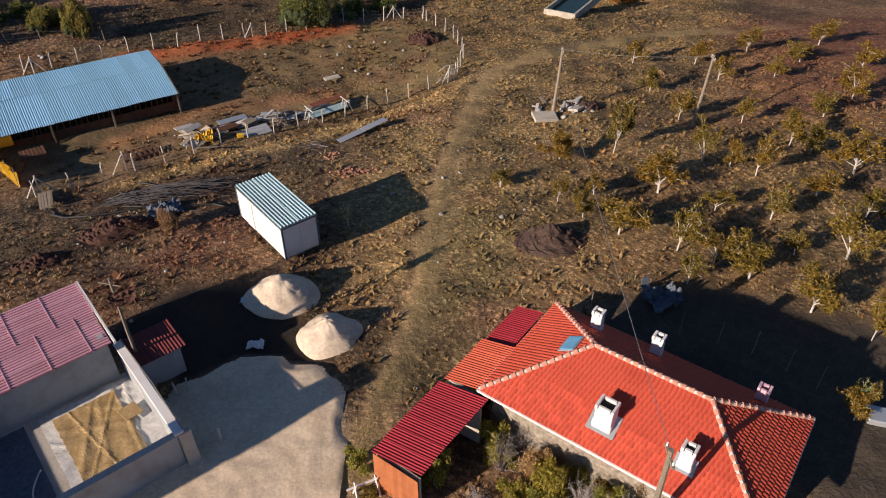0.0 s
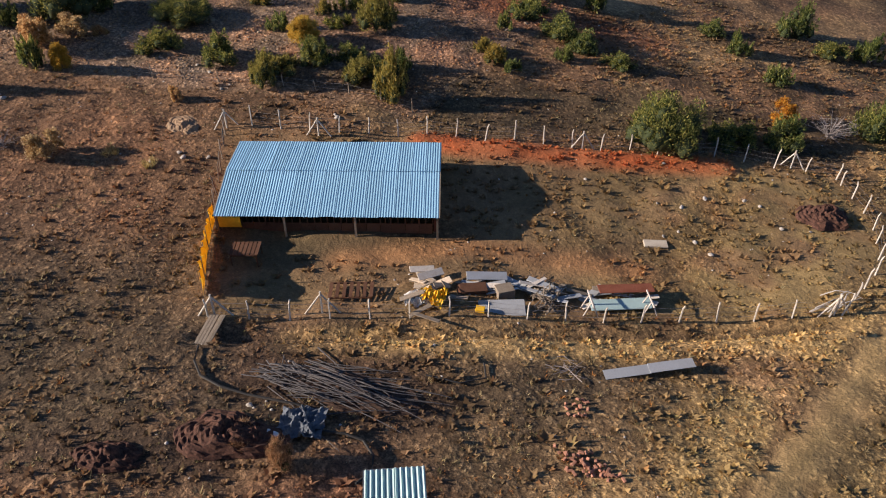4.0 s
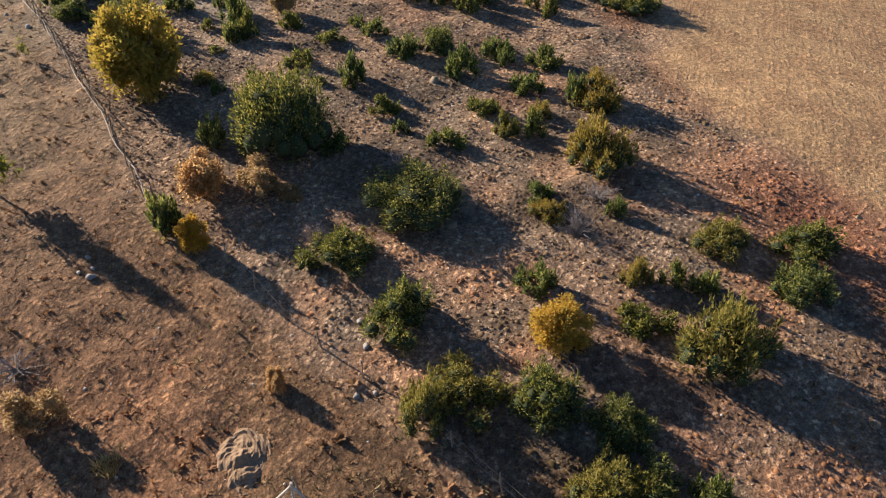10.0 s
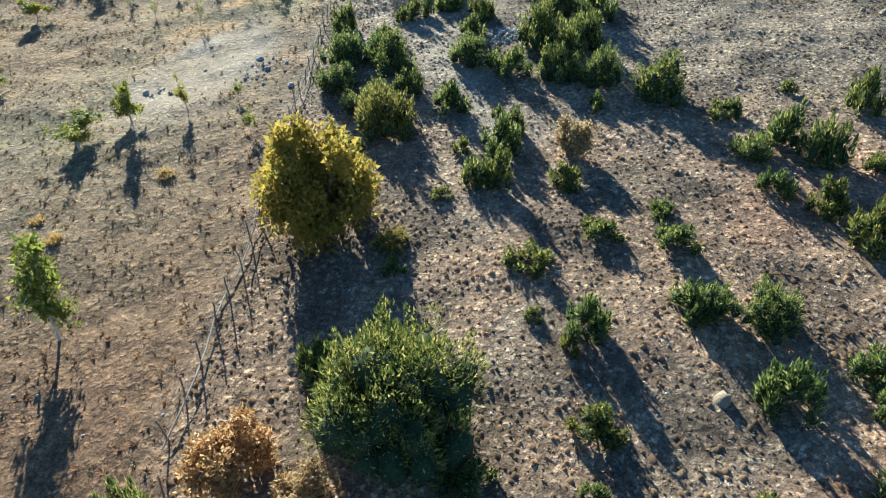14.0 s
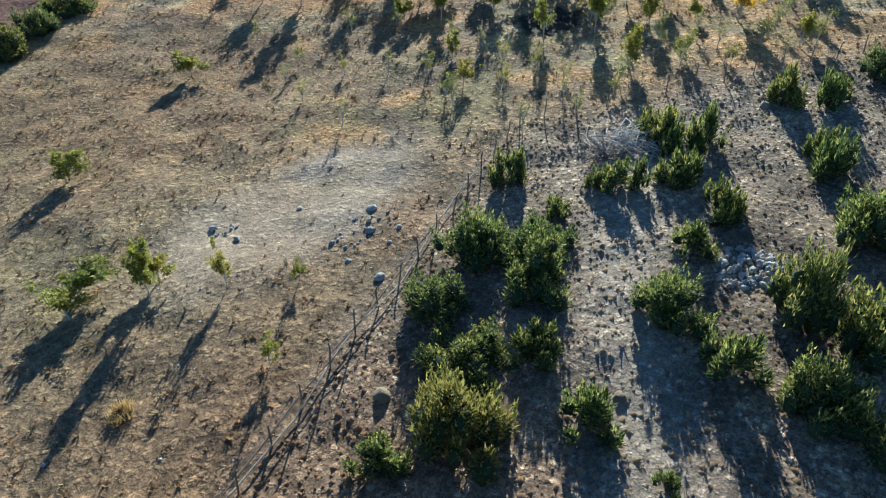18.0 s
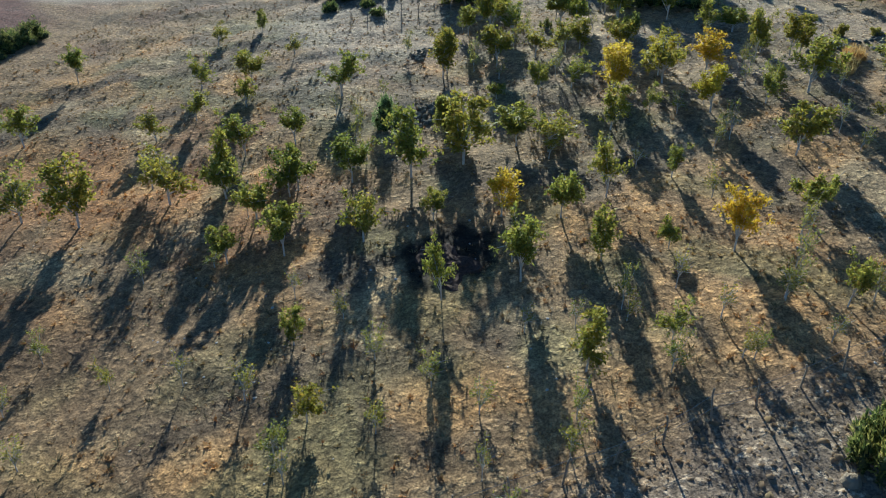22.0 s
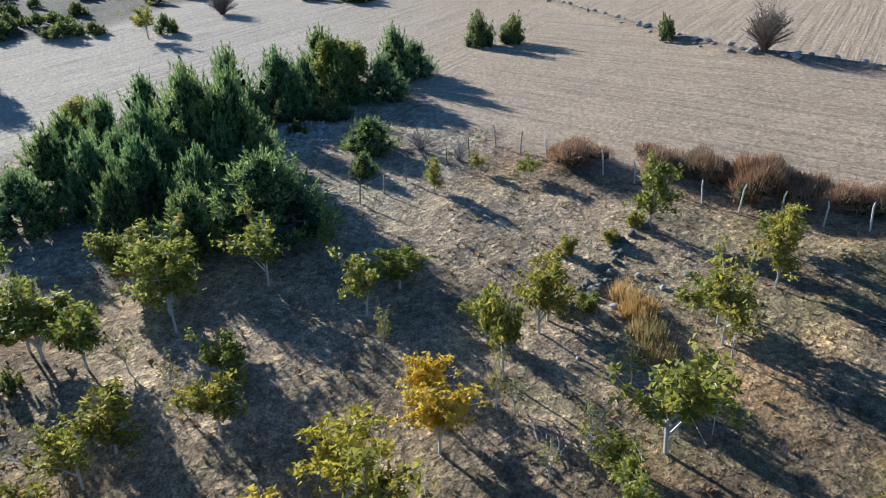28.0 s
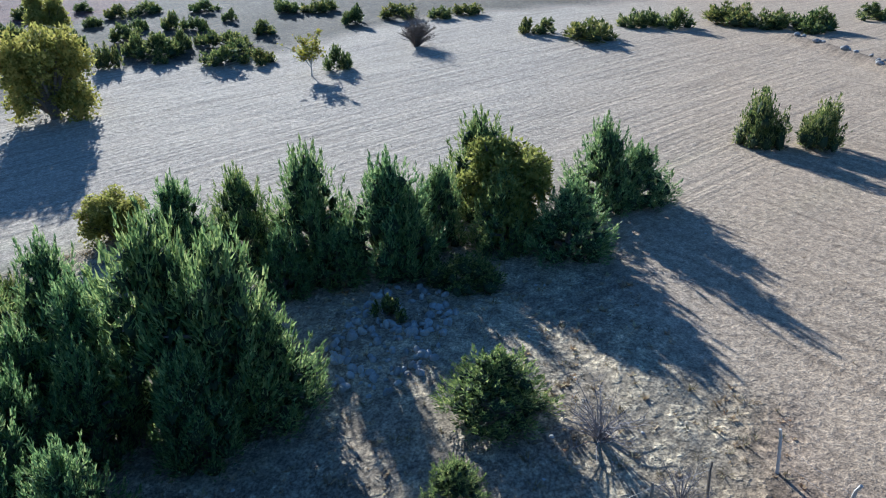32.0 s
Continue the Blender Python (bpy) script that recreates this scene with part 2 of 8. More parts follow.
def grooved(name, base, pitch):
    """A sheet colour with rib shading painted in: darker grooves across its local x."""
    m = base.copy()
    m.name = name
    n = m.node_tree
    b = n.nodes["Principled BSDF"]
    old = b.inputs["Base Color"].links[0].from_socket
    tc, sep = n.nodes.new("ShaderNodeTexCoord"), n.nodes.new("ShaderNodeSeparateXYZ")
    n.links.new(tc.outputs["Object"], sep.inputs[0])
    mul, wave = n.nodes.new("ShaderNodeMath"), n.nodes.new("ShaderNodeMath")
    mul.operation, wave.operation = "MULTIPLY", "SINE"
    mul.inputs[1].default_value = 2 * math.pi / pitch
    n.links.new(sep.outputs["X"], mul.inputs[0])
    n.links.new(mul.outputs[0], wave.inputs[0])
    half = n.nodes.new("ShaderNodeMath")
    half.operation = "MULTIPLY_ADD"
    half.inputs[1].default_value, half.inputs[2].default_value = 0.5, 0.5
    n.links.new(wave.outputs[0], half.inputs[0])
    # deeper pink in the valleys stands in for shading of the ribs
    groove_shade = ramp(n, half.outputs[0], [(0.25, (0.52, 0.26, 0.36)), (0.6, (1, 1, 1))])
    n.links.new(mixed(n, old, groove_shade, 1.0, "MULTIPLY"), b.inputs["Base Color"])
    return m


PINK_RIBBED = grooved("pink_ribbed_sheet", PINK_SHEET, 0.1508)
BLUE_SHEET = surface("blue_sheet", (0.2, 0.44, 0.64), (0.32, 0.58, 0.8), 0.5, 0.88, 0.0, stain=(0.75, 0.8, 0.85), stained=0.5, vary=0.15)
TEAL_SHEET = surface("teal_sheet", (0.36, 0.56, 0.58), (0.52, 0.7, 0.7), 0.5, 0.45, 0.2, stained=0.2, vary=0.1)
RUST = surface("rusty_sheet", (0.15, 0.05, 0.03), (0.28, 0.1, 0.06), 1.5, 0.85, stained=0.6)
OLD_WOOD = surface("weathered_wood", (0.22, 0.18, 0.14), (0.42, 0.36, 0.28), 2.0, 0.9, stained=0.5, vary=0.35)
DARK_WOOD = surface("dark_wood", (0.1, 0.05, 0.03), (0.2, 0.1, 0.06), 2.0, 0.85, stained=0.5, vary=0.3)
ORANGE_WOOD = surface("orange_boards", (0.34, 0.11, 0.045), (0.52, 0.19, 0.075), 2.0, 0.8, stained=0.4, vary=0.2)
BARK = surface("bark", (0.13, 0.1, 0.08), (0.26, 0.22, 0.18), 5.0, 0.95, stained=0.4)
DEAD_BRANCH = surface("dead_branch", (0.05, 0.05, 0.055), (0.17, 0.165, 0.17), 3.0, 0.9, stained=0.4)
PALE_BARK = surface("pale_bark", (0.45, 0.42, 0.38), (0.68, 0.65, 0.6), 5.0, 0.9, stained=0.4)
TWIG = surface("grey_twigs", (0.2, 0.18, 0.17), (0.36, 0.33, 0.32), 3.0, 0.95, stained=0.3)
POST = surface("concrete_post", (0.55, 0.52, 0.46), (0.74, 0.71, 0.64), 3.0, 0.9, stained=0.35, vary=0.2)
SAND = surface("sand", (0.58, 0.48, 0.36), (0.76, 0.65, 0.51), 1.0, 0.95, stained=0.45, bump=1.0, fine=7.0)
PIPE = surface("bleached_pipe", (0.34, 0.29, 0.25), (0.5, 0.44, 0.38), 1.0, 0.8, stained=0.4)
STONE = surface("stone", (0.4, 0.38, 0.35), (0.62, 0.6, 0.56), 2.0, 0.9, stained=0.4, vary=0.4)
MANURE = surface("manure", (0.035, 0.025, 0.02), (0.11, 0.07, 0.055), 1.2, 0.95, stained=0.4, bump=0.9, fine=9.0)
SOIL = surface("dark_soil", (0.035, 0.02, 0.016), (0.13, 0.065, 0.048), 1.2, 0.95, stained=0.4, bump=0.9, fine=9.0)
SPOIL = surface("spoil", (0.24, 0.16, 0.1), (0.36, 0.26, 0.17), 1.0, 0.95, stained=0.4, bump=0.9, fine=9.0)
YELLOW_TARP = surface("yellow_tarp", (0.7, 0.4, 0.02), (0.82, 0.52, 0.04), 1.0, 0.5, stained=0.25, fine=6.0)
BLUE_TARP = surface("blue_grey_tarp", (0.08, 0.1, 0.13), (0.14, 0.17, 0.21), 1.0, 0.8, stained=0.3, fine=6.0)
BROWN_TARP = surface("brown_sheeting", (0.36, 0.24, 0.1), (0.52, 0.38, 0.2), 0.8, 0.45, stained=0.4, fine=5.0)
CLEAR_SHEET = surface("clear_plastic", (0.52, 0.52, 0.5), (0.74, 0.73, 0.7), 0.9, 0.35, stained=0.3, fine=5.0)
BRICK = surface("brick", (0.36, 0.17, 0.11), (0.52, 0.28, 0.2), 3.0, 0.9, stained=0.4, vary=0.3)
BLACK_RUBBER = surface("black_hose", (0.02, 0.02, 0.02), (0.05, 0.05, 0.05), 3.0, 0.6)
GALV = surface("galvanised_sheet", (0.48, 0.52, 0.55), (0.62, 0.66, 0.68), 0.8, 0.35, 0.5, stained=0.3, vary=0.1)
WIRE = surface("wire", (0.3, 0.28, 0.26), (0.42, 0.4, 0.38), 3.0, 0.5, 0.6)
BLUE_PLASTIC = surface("skylight_blue", (0.12, 0.36, 0.6), (0.2, 0.46, 0.7), 2.0, 0.3)
CHIMNEY_IN = surface("soot", (0.015, 0.014, 0.013), (0.04, 0.036, 0.033), 3.0, 0.95)
JUNIPER_LEAF = foliage("juniper_leaf", [(0, (0.042, 0.066, 0.024)), (0.4, (0.12, 0.162, 0.048)), (0.75, (0.288, 0.306, 0.084)), (1, (0.552, 0.504, 0.168))], 0.45)
GOLDEN_LEAF = foliage("golden_juniper_leaf", [(0, (0.12, 0.11, 0.03)), (0.4, (0.27, 0.24, 0.06)), (0.75, (0.46, 0.38, 0.1)), (1, (0.58, 0.42, 0.14))], 0.45)
# near-black green of the inner solids: shade among the leaves, put into colour
CROWN_SHADE = surface("crown_inside_shade", (0.03, 0.045, 0.022), (0.07, 0.09, 0.04), 3.0, 0.95, bump=0.8)
PINE_LEAF = foliage("pine_needles", [(0, (0.096, 0.156, 0.072)), (0.5, (0.204, 0.3, 0.102)), (0.85, (0.384, 0.468, 0.168)), (1, (0.54, 0.588, 0.24))], 0.45)
OAK_LEAF = foliage("oak_leaf", [(0, (0.34, 0.26, 0.05)), (0.4, (0.56, 0.38, 0.07)), (0.75, (0.7, 0.46, 0.09)), (1, (0.44, 0.36, 0.08))], 0.55)
OLIVE_OAK = foliage("olive_oak_leaf", [(0, (0.18, 0.19, 0.04)), (0.5, (0.38, 0.36, 0.08)), (1, (0.58, 0.5, 0.13))], 0.5)
RUST_LEAF = foliage("rusty_leaf", [(0, (0.3, 0.17, 0.08)), (0.5, (0.55, 0.37, 0.18)), (1, (0.7, 0.55, 0.33))], 0.55)
AUTUMN_LEAF = foliage("autumn_leaf", [(0, (0.09, 0.06, 0.015)), (0.45, (0.24, 0.17, 0.03)), (0.8, (0.38, 0.27, 0.04)), (1, (0.4, 0.22, 0.06))], 0.4)
WALNUT_LEAF = foliage("walnut_leaf", [(0, (0.15, 0.155, 0.035)), (0.5, (0.29, 0.31, 0.055)), (0.85, (0.49, 0.45, 0.075)), (1, (0.46, 0.33, 0.07))], 0.5)
ORANGE_LEAF = foliage("orange_leaf", [(0, (0.4, 0.13, 0.02)), (0.5, (0.66, 0.27, 0.03)), (1, (0.75, 0.4, 0.06))], 0.4)
YELLOW_LEAF = foliage("yellow_leaf", [(0, (0.44, 0.33, 0.03)), (0.5, (0.68, 0.52, 0.04)), (1, (0.74, 0.6, 0.08))], 0.45)
DRY_GRASS = foliage("dry_grass", [(0, (0.12, 0.07, 0.03)), (0.35, (0.32, 0.21, 0.1)), (0.75, (0.52, 0.39, 0.2)), (1, (0.62, 0.52, 0.32))], 0.3)
STRAW = foliage("golden_straw", [(0, (0.42, 0.28, 0.1)), (0.5, (0.62, 0.45, 0.19)), (1, (0.72, 0.57, 0.28))], 0.4)
WEED = foliage("weed", [(0, (0.06, 0.055, 0.025)), (0.5, (0.12, 0.11, 0.05)), (1, (0.2, 0.17, 0.08))], 0.2, 0.9, 14.0)


def tuft_material(name, stops, glow=0.35):
    """Withered growth in the colour of the ground that it stands on."""
    m = foliage(name, stops, glow, 0.95)
    n = m.node_tree
    a = n.nodes.new("ShaderNodeAttribute")
    a.attribute_name = "tone"
    b = n.nodes["Principled BSDF"]
    both = mixed(n, b.inputs["Base Color"].links[0].from_socket, a.outputs["Color"], 1.0, "MULTIPLY")
    n.links.new(both, b.inputs["Base Color"])
    for k in n.nodes:
        if k.type == "BSDF_TRANSLUCENT":
            n.links.new(both, k.inputs["Color"])
    return m


SLOPE_TUFT = tuft_material("slope_tuft", [(0, (0.95, 0.92, 0.88)), (0.5, (1.3, 1.26, 1.2)), (0.85, (1.6, 1.55, 1.45)), (1, (1.15, 1.22, 1.0))], 0.5)
MEADOW_TUFT = tuft_material("meadow_tuft", [(0, (0.78, 0.72, 0.64)), (0.4, (1.2, 1.15, 1.08)), (0.75, (1.6, 1.52, 1.4)), (0.9, (1.15, 1.22, 0.95)), (1, (1.6, 1.15, 0.9))])
TUSSOCK = foliage("grass_tussock", [(0, (0.22, 0.16, 0.08)), (0.4, (0.38, 0.28, 0.14)), (0.8, (0.52, 0.41, 0.22)), (1, (0.44, 0.27, 0.11))], 0.15, 0.9, 14.0)
RUSSET = foliage("russet_herb", [(0, (0.2, 0.075, 0.025)), (0.5, (0.36, 0.16, 0.05)), (1, (0.5, 0.27, 0.09))], 0.2, 0.9, 14.0)
CUSHION = foliage("cushion_plant", [(0, (0.24, 0.2, 0.15)), (0.5, (0.34, 0.29, 0.22)), (1, (0.44, 0.37, 0.28))], 0.1, 0.9, 16.0)
BRAMBLE_TWIG = foliage("bramble_twig", [(0, (0.16, 0.1, 0.07)), (0.5, (0.36, 0.22, 0.13)), (0.85, (0.52, 0.36, 0.23)), (1, (0.62, 0.48, 0.34))], 0.3)


# ---- terrain ----
LIE = (2.692, 1.455, 0.346, -0.126, -6.712, -2.357, -0.101, 1.539, -1.177, 0.848)
SWELLS = [(-46, 83, 12, 2.34), (-27, 48, 12, -1.61), (12, 32, 12, 1.14), (18, 99, 8, -1.84), (-100, 120, 8, -1.91), (-146, 1, 18, 1.28), (-6, 56, 8, -1.04), (-40, 120, 28, 1.25), (-90, 6, 18, -0.97), (-230, 80, 28, -1.3), (-160, 80, 8, -1.33), (-76, 68, 18, 0.76), (-300, 90, 8, 1.25)]
SWELLS += [(-19, 28, 8, 0.94), (-47, 40, 8, -0.82), (-165, 26, 28, 0.52), (40, 50, 12, 0.74), (-10, 69, 8, -0.5), (-100, 120, 18, -0.74), (10, 5, 8, -0.69), (18, 99, 8, -0.62), (-46, 83, 8, -0.58), (-40, 56, 8, 0.47), (-60, 0, 18, -0.55), (-300, 0, 28, -0.58), (-32, 38, 8, -0.42)]


def lie(x, y):
    """The height of the bare hillside (arrays or numbers)."""
    u = np.clip((np.asarray(x, float) + 80) / 80, -2.75, 1.5)
    v = np.clip((np.asarray(y, float) - 40) / 40, -1.5, 2.0)
    z, k = 0.0, 0
    for i in range(4):
        for j in range(4 - i):
            z = z + LIE[k] * u ** i * v ** j
            k += 1
    for cx, cy, s, a in SWELLS:
        z = z + a * np.exp(-((x - cx) ** 2 + (y - cy) ** 2) / (2 * s * s))
    return z


TABLE = np.random.RandomState(5).rand(256, 256)


def vnoise(x, y, size, shift=0):
    x, y = np.asarray(x) / size + 37.3 * shift + 1000, np.asarray(y) / size + 91.7 * shift + 1000
    i, j = np.floor(x).astype(int), np.floor(y).astype(int)
    f, g = x - i, y - j
    f, g = f * f * (3 - 2 * f), g * g * (3 - 2 * g)
    t = lambda a, b: TABLE[a % 256, b % 256]
    return (t(i, j) * (1 - f) + t(i + 1, j) * f) * (1 - g) + (t(i, j + 1) * (1 - f) + t(i + 1, j + 1) * f) * g


def near_line(x, y, pts):
    """Distance to a polyline."""
    d = np.full(np.shape(x), 1e9)
    for (ax, ay), (bx, by) in zip(pts[:-1], pts[1:]):
        vx, vy = bx - ax, by - ay
        s = np.clip(((x - ax) * vx + (y - ay) * vy) / (vx * vx + vy * vy), 0, 1)
        d = np.minimum(d, np.hypot(x - ax - s * vx, y - ay - s * vy))
    return d


def inside(x, y, pts):
    """Soft inside test for a polygon: metres inside (positive) or outside."""
    odd = np.zeros(np.shape(x), bool)
    for (ax, ay), (bx, by) in zip(pts, pts[1:] + pts[:1]):
        cut = (ay > y) != (by > y)
        odd ^= cut & (x < (bx - ax) * (y - ay) / (by - ay + 1e-9) + ax)
    d = near_line(x, y, pts + pts[:1])
    return np.where(odd, d, -d)


def soft(d, w):
    return np.clip(d / w + 0.5, 0, 1)


TRACK = [(-4.0, 14), (-2.6, 20.6), (-1.0, 27.4), (-0.5, 33.8), (0.2, 41.5), (2.4, 54.7), (4.5, 62), (11, 67.5), (22, 74), (40, 80)]
YARD = [(-40.7, 53.4), (-34.1, 46.2), (-27.0, 39.4), (1.0, 60.6), (2.1, 69.0), (-2.2, 75.9), (-10.1, 73.5), (-24.2, 63.9), (-34.8, 56.4)]
BANK = [(-28.1, 60.9), (-25.0, 62.1), (-16.6, 67.4), (-9.5, 72.2)]
LOT = [(-20, 8), (-4.2, 8), (-4.0, 17), (-4.5, 20.4), (-5.6, 22.3), (-7.4, 22.7), (-9.4, 22.9), (-11.3, 21.0), (-12.5, 19), (-20, 14)]
RAIL = [(-31.1, 63.4), (-34.8, 62.4), (-43.2, 58.0), (-48.4, 54.6), (-54.5, 51.6), (-60.7, 47.8), (-64.7, 46.7), (-70.4, 45.3), (-78.0, 42.8), (-86.0, 40.2), (-94.5, 37.5),
        (-99.4, 35.8), (-103.2, 34.8), (-105.4, 37.0), (-110.3, 40.3), (-118.3, 45.8), (-128, 52)]
FAR_EDGE = [(-130, -60), (-143.5, -31.7), (-152.5, -18.2), (-157, -11), (-163, -3), (-172, 3), (-180, 9), (-186, 24), (-187.5, 31), (-181.5, 30.6), (-175.4, 32.6), (-172.6, 34.1), (-171.1, 36.7), (-168.6, 36.7), (-165.0, 39.1), (-161.1, 45.4), (-156.2, 50.9), (-150, 60), (-140, 90), (-130, 130)]
FIELD = FAR_EDGE + [(-400, 400), (-600, 0), (-400, -60)]
BAULK = [(-232, 44.5), (-220, 49.5), (-202, 53.6), (-193, 56), (-185, 58.4), (-181, 62), (-172, 68)]
# dark soil by the annex; its tone also carries the outbuilding's shade
SHADED_BLACK_EARTH = [(-16.5, 24), (-13.6, 28), (-10, 28.4), (-6.8, 25.4), (-5.0, 22.0), (-7.6, 22.5), (-9.6, 22.8), (-11.4, 21), (-13, 22)]
# ground behind the house that gets the house's shadow as a dark tone
SHADED_GARDEN = [(6.5, 24.5), (8, 26.5), (13, 28), (24, 23.5), (22, 10), (12, 10), (13.5, 17)]
HAYFIELD = [(-20, 130), (-26, 92), (-43, 84), (-55, 80.5), (-66, 81.5), (-80, 90), (-92, 110), (-95, 160), (-20, 160)]


def ground_tone(x, y):
    """Base colour of the soil and what grows flat on it, with some shade laid in."""
    n1, n2, n3 = vnoise(x, y, 14, 1), vnoise(x, y, 5, 2), vnoise(x, y, 2.2, 3)
    c = np.empty(np.shape(x) + (3,))
    c[:] = (0.29, 0.185, 0.11)

    def lay(col, k):
        c[:] = c + (np.array(col) - c) * np.clip(k, 0, 1)[..., None]
    lay((0.38, 0.27, 0.145), soft(n1 * 0.4 + n2 * 0.6 - 0.52, 0.22) * 0.8)
    lay((0.11, 0.08, 0.05), soft(vnoise(x, y, 4, 13) * 0.6 + n3 * 0.4 - 0.58, 0.16) * 0.75)
    lay((0.2, 0.145, 0.085), soft(inside(x, y, [(-62, 28), (-28, 30), (-24, 37), (-34, 46), (-41, 53), (-50, 52), (-62, 44)]), 6) * (0.65 + 0.35 * n3))
    lay((0.15, 0.12, 0.08), soft(inside(x, y, [(-50, 30), (-28, 28), (-13, 33), (-8, 40), (-3, 51), (-9, 51), (-26, 38), (-36, 45), (-44, 53), (-52, 48)]), 5) * (0.3 + 0.5 * n3))
    lay((0.34, 0.185, 0.105), soft(inside(x, y, [(-78, 40), (-60, 36), (-44, 32), (-34, 42), (-42, 56), (-62, 48)]), 8) * (0.25 + 0.6 * n2))
    lay((0.34, 0.15, 0.1), soft(inside(x, y, [(-26, 24), (-15, 25), (-9, 36), (-14, 38), (-22, 32)]), 4) * soft(n2 * 0.5 + n3 * 0.5 - 0.45, 0.3) * 0.45)
    lay((0.52, 0.39, 0.18), soft(inside(x, y, [(-5, 28), (-3.5, 57), (3, 67), (20, 72), (14, 50), (7, 40), (4, 28)]), 5) * soft(n2 * 0.5 + n3 * 0.5 - 0.42, 0.25) * 0.8)
    lay((0.3, 0.16, 0.08), soft(inside(x, y, [(9, 22), (8, 45), (14, 66), (60, 80), (60, 20)]), 6) * (0.3 + 0.6 * n2))
    hill = soft(inside(x, y, RAIL + [(-128, 140), (-31, 140)]), 3)
    lay((0.42, 0.355, 0.275), hill * 0.85)
    lay((0.45, 0.32, 0.22), hill * soft(x + 88, 14) * 0.8)
    lay((0.5, 0.3, 0.19), hill * soft(x + 52, 18) * 0.9)
    lay((0.12, 0.1, 0.06), hill * soft(x + 52, 18) * soft(n2 * 0.5 + n3 * 0.5 - 0.52, 0.2) * 0.4)
    lay((0.095, 0.08, 0.052), soft(inside(x, y, [(-41, 60), (-33, 62.6), (-24, 65.8), (-10, 75), (-2, 78), (-2, 84), (-12, 82), (-26, 73), (-41, 66)]), 3) * (0.6 + 0.4 * n3))
    lay((0.36, 0.3, 0.235), hill * soft(n3 * 0.5 + n2 * 0.5 - 0.54, 0.16) * 0.7)
    lay((0.13, 0.1, 0.075), hill * soft(vnoise(x, y, 3, 15) * 0.5 + n3 * 0.5 - 0.58, 0.14) * 0.6)
    lay((0.44, 0.22, 0.13), hill * soft(n1 * 0.5 + n2 * 0.5 - 0.56, 0.16) * 0.5 * soft(x + 85, 15) * soft(y - 60 + 0.15 * (x + 60), 20))
    orchard = soft(inside(x, y, [(-104, 34), (-118, 45), (-150, 58), (-166, 30), (-150, 4), (-140, -20), (-100, -20), (-72, 5), (-75, 30)]), 6)
    lay((0.36, 0.27, 0.15), orchard * 0.75)
    lay((0.52, 0.42, 0.24), orchard * soft(vnoise(x, y, 3.2, 14) * 0.6 + n3 * 0.4 - 0.56, 0.16) * 0.8)
    lay((0.5, 0.31, 0.13), orchard * soft(n2 * 0.65 + n3 * 0.35 - 0.44, 0.18) * 0.95 * soft(-90 - x + 8 * n1, 10) * soft(x + 146, 20))
    lay((0.14, 0.115, 0.085), orchard * soft(n1 * 0.4 + n3 * 0.6 - 0.56, 0.14) * 0.8)
    lay((0.24, 0.22, 0.1), orchard * soft(vnoise(x, y, 3, 12) - 0.68, 0.15) * 0.6)
    lay((0.52, 0.415, 0.285), orchard * soft(inside(x, y, [(-148, 16), (-166, 28), (-162, 46), (-148, 42), (-138, 26)]), 6) * 0.75)
    lay((0.27, 0.22, 0.13), orchard * soft(inside(x, y, [(-138, 10), (-156, 18), (-158, 44), (-140, 44), (-124, 30)]), 8) * soft(vnoise(x, y, 1.8, 19) * 0.6 + n3 * 0.4 - 0.54, 0.2) * 0.6)
    lay((0.5, 0.26, 0.1), soft(inside(x, y, [(-100, -6), (-112, -8), (-124, 4), (-118, 16), (-108, 20), (-100, 10)]), 6) * soft(n2 * 0.5 + n3 * 0.5 - 0.45, 0.25) * 0.7)
    # grey-brown patches, darkened for long shadows of trees out of view
    lay((0.17, 0.13, 0.085), soft(inside(x, y, [(-88, -4), (-106, -4), (-108, 22), (-96, 28), (-84, 22)]), 8) * soft(vnoise(x, y, 2.6, 20) * 0.5 + n3 * 0.5 - 0.46, 0.25) * 0.75)
    lay((0.02, 0.018, 0.016), soft(2.3 - np.hypot((x + 115.6) * 0.8, y - 27.2) + (n3 - 0.5) * 2.6 + (vnoise(x, y, 0.8, 23) - 0.5) * 1.2, 0.5) * 0.95)
    grove = soft(inside(x, y, [(-155, 4), (-163, -1), (-172, 4), (-179, 10), (-186, 24), (-187, 31), (-176, 33), (-168, 36), (-160, 28), (-154, 14)]), 4)
    lay((0.4, 0.35, 0.26), grove * 0.9)
    lay((0.54, 0.47, 0.33), grove * soft(n3 * 0.5 + n2 * 0.5 - 0.5, 0.2) * 0.7)
    lay((0.4, 0.35, 0.28), soft(inside(x, y, [(-128, 6), (-134, -2), (-146, -14), (-152, -2), (-140, 12)]), 6) * 0.6)
    lay((0.25, 0.2, 0.125), soft(inside(x, y, [(-66, 44), (-100, 35), (-92, 24), (-80, 8), (-62, 14), (-58, 34)]), 8) * (0.4 + 0.4 * n3))
    lay((0.25, 0.16, 0.085), soft(inside(x, y, [(-80, 0), (-104, 0), (-110, 20), (-95, 24), (-80, 20)]), 8) * (0.35 + 0.5 * n3))
    lay((0.2, 0.13, 0.08), soft(inside(x, y, [(-82, 36), (-58, 34), (-52, 48), (-62, 54), (-84, 48)]), 8) * (0.3 + 0.4 * n2))
    pale = soft(1 - np.hypot((x + 89) / 8.5, (y - 30.5) / 4.5), 0.5)
    lay((0.44, 0.37, 0.3), pale * (0.3 + 0.5 * n3))
    lay((0.44, 0.385, 0.32), hill * soft(1.7 - near_line(x, y, [(-84, 55), (-92, 48), (-100, 43.5), (-106, 43)]), 2.5) * 0.7)
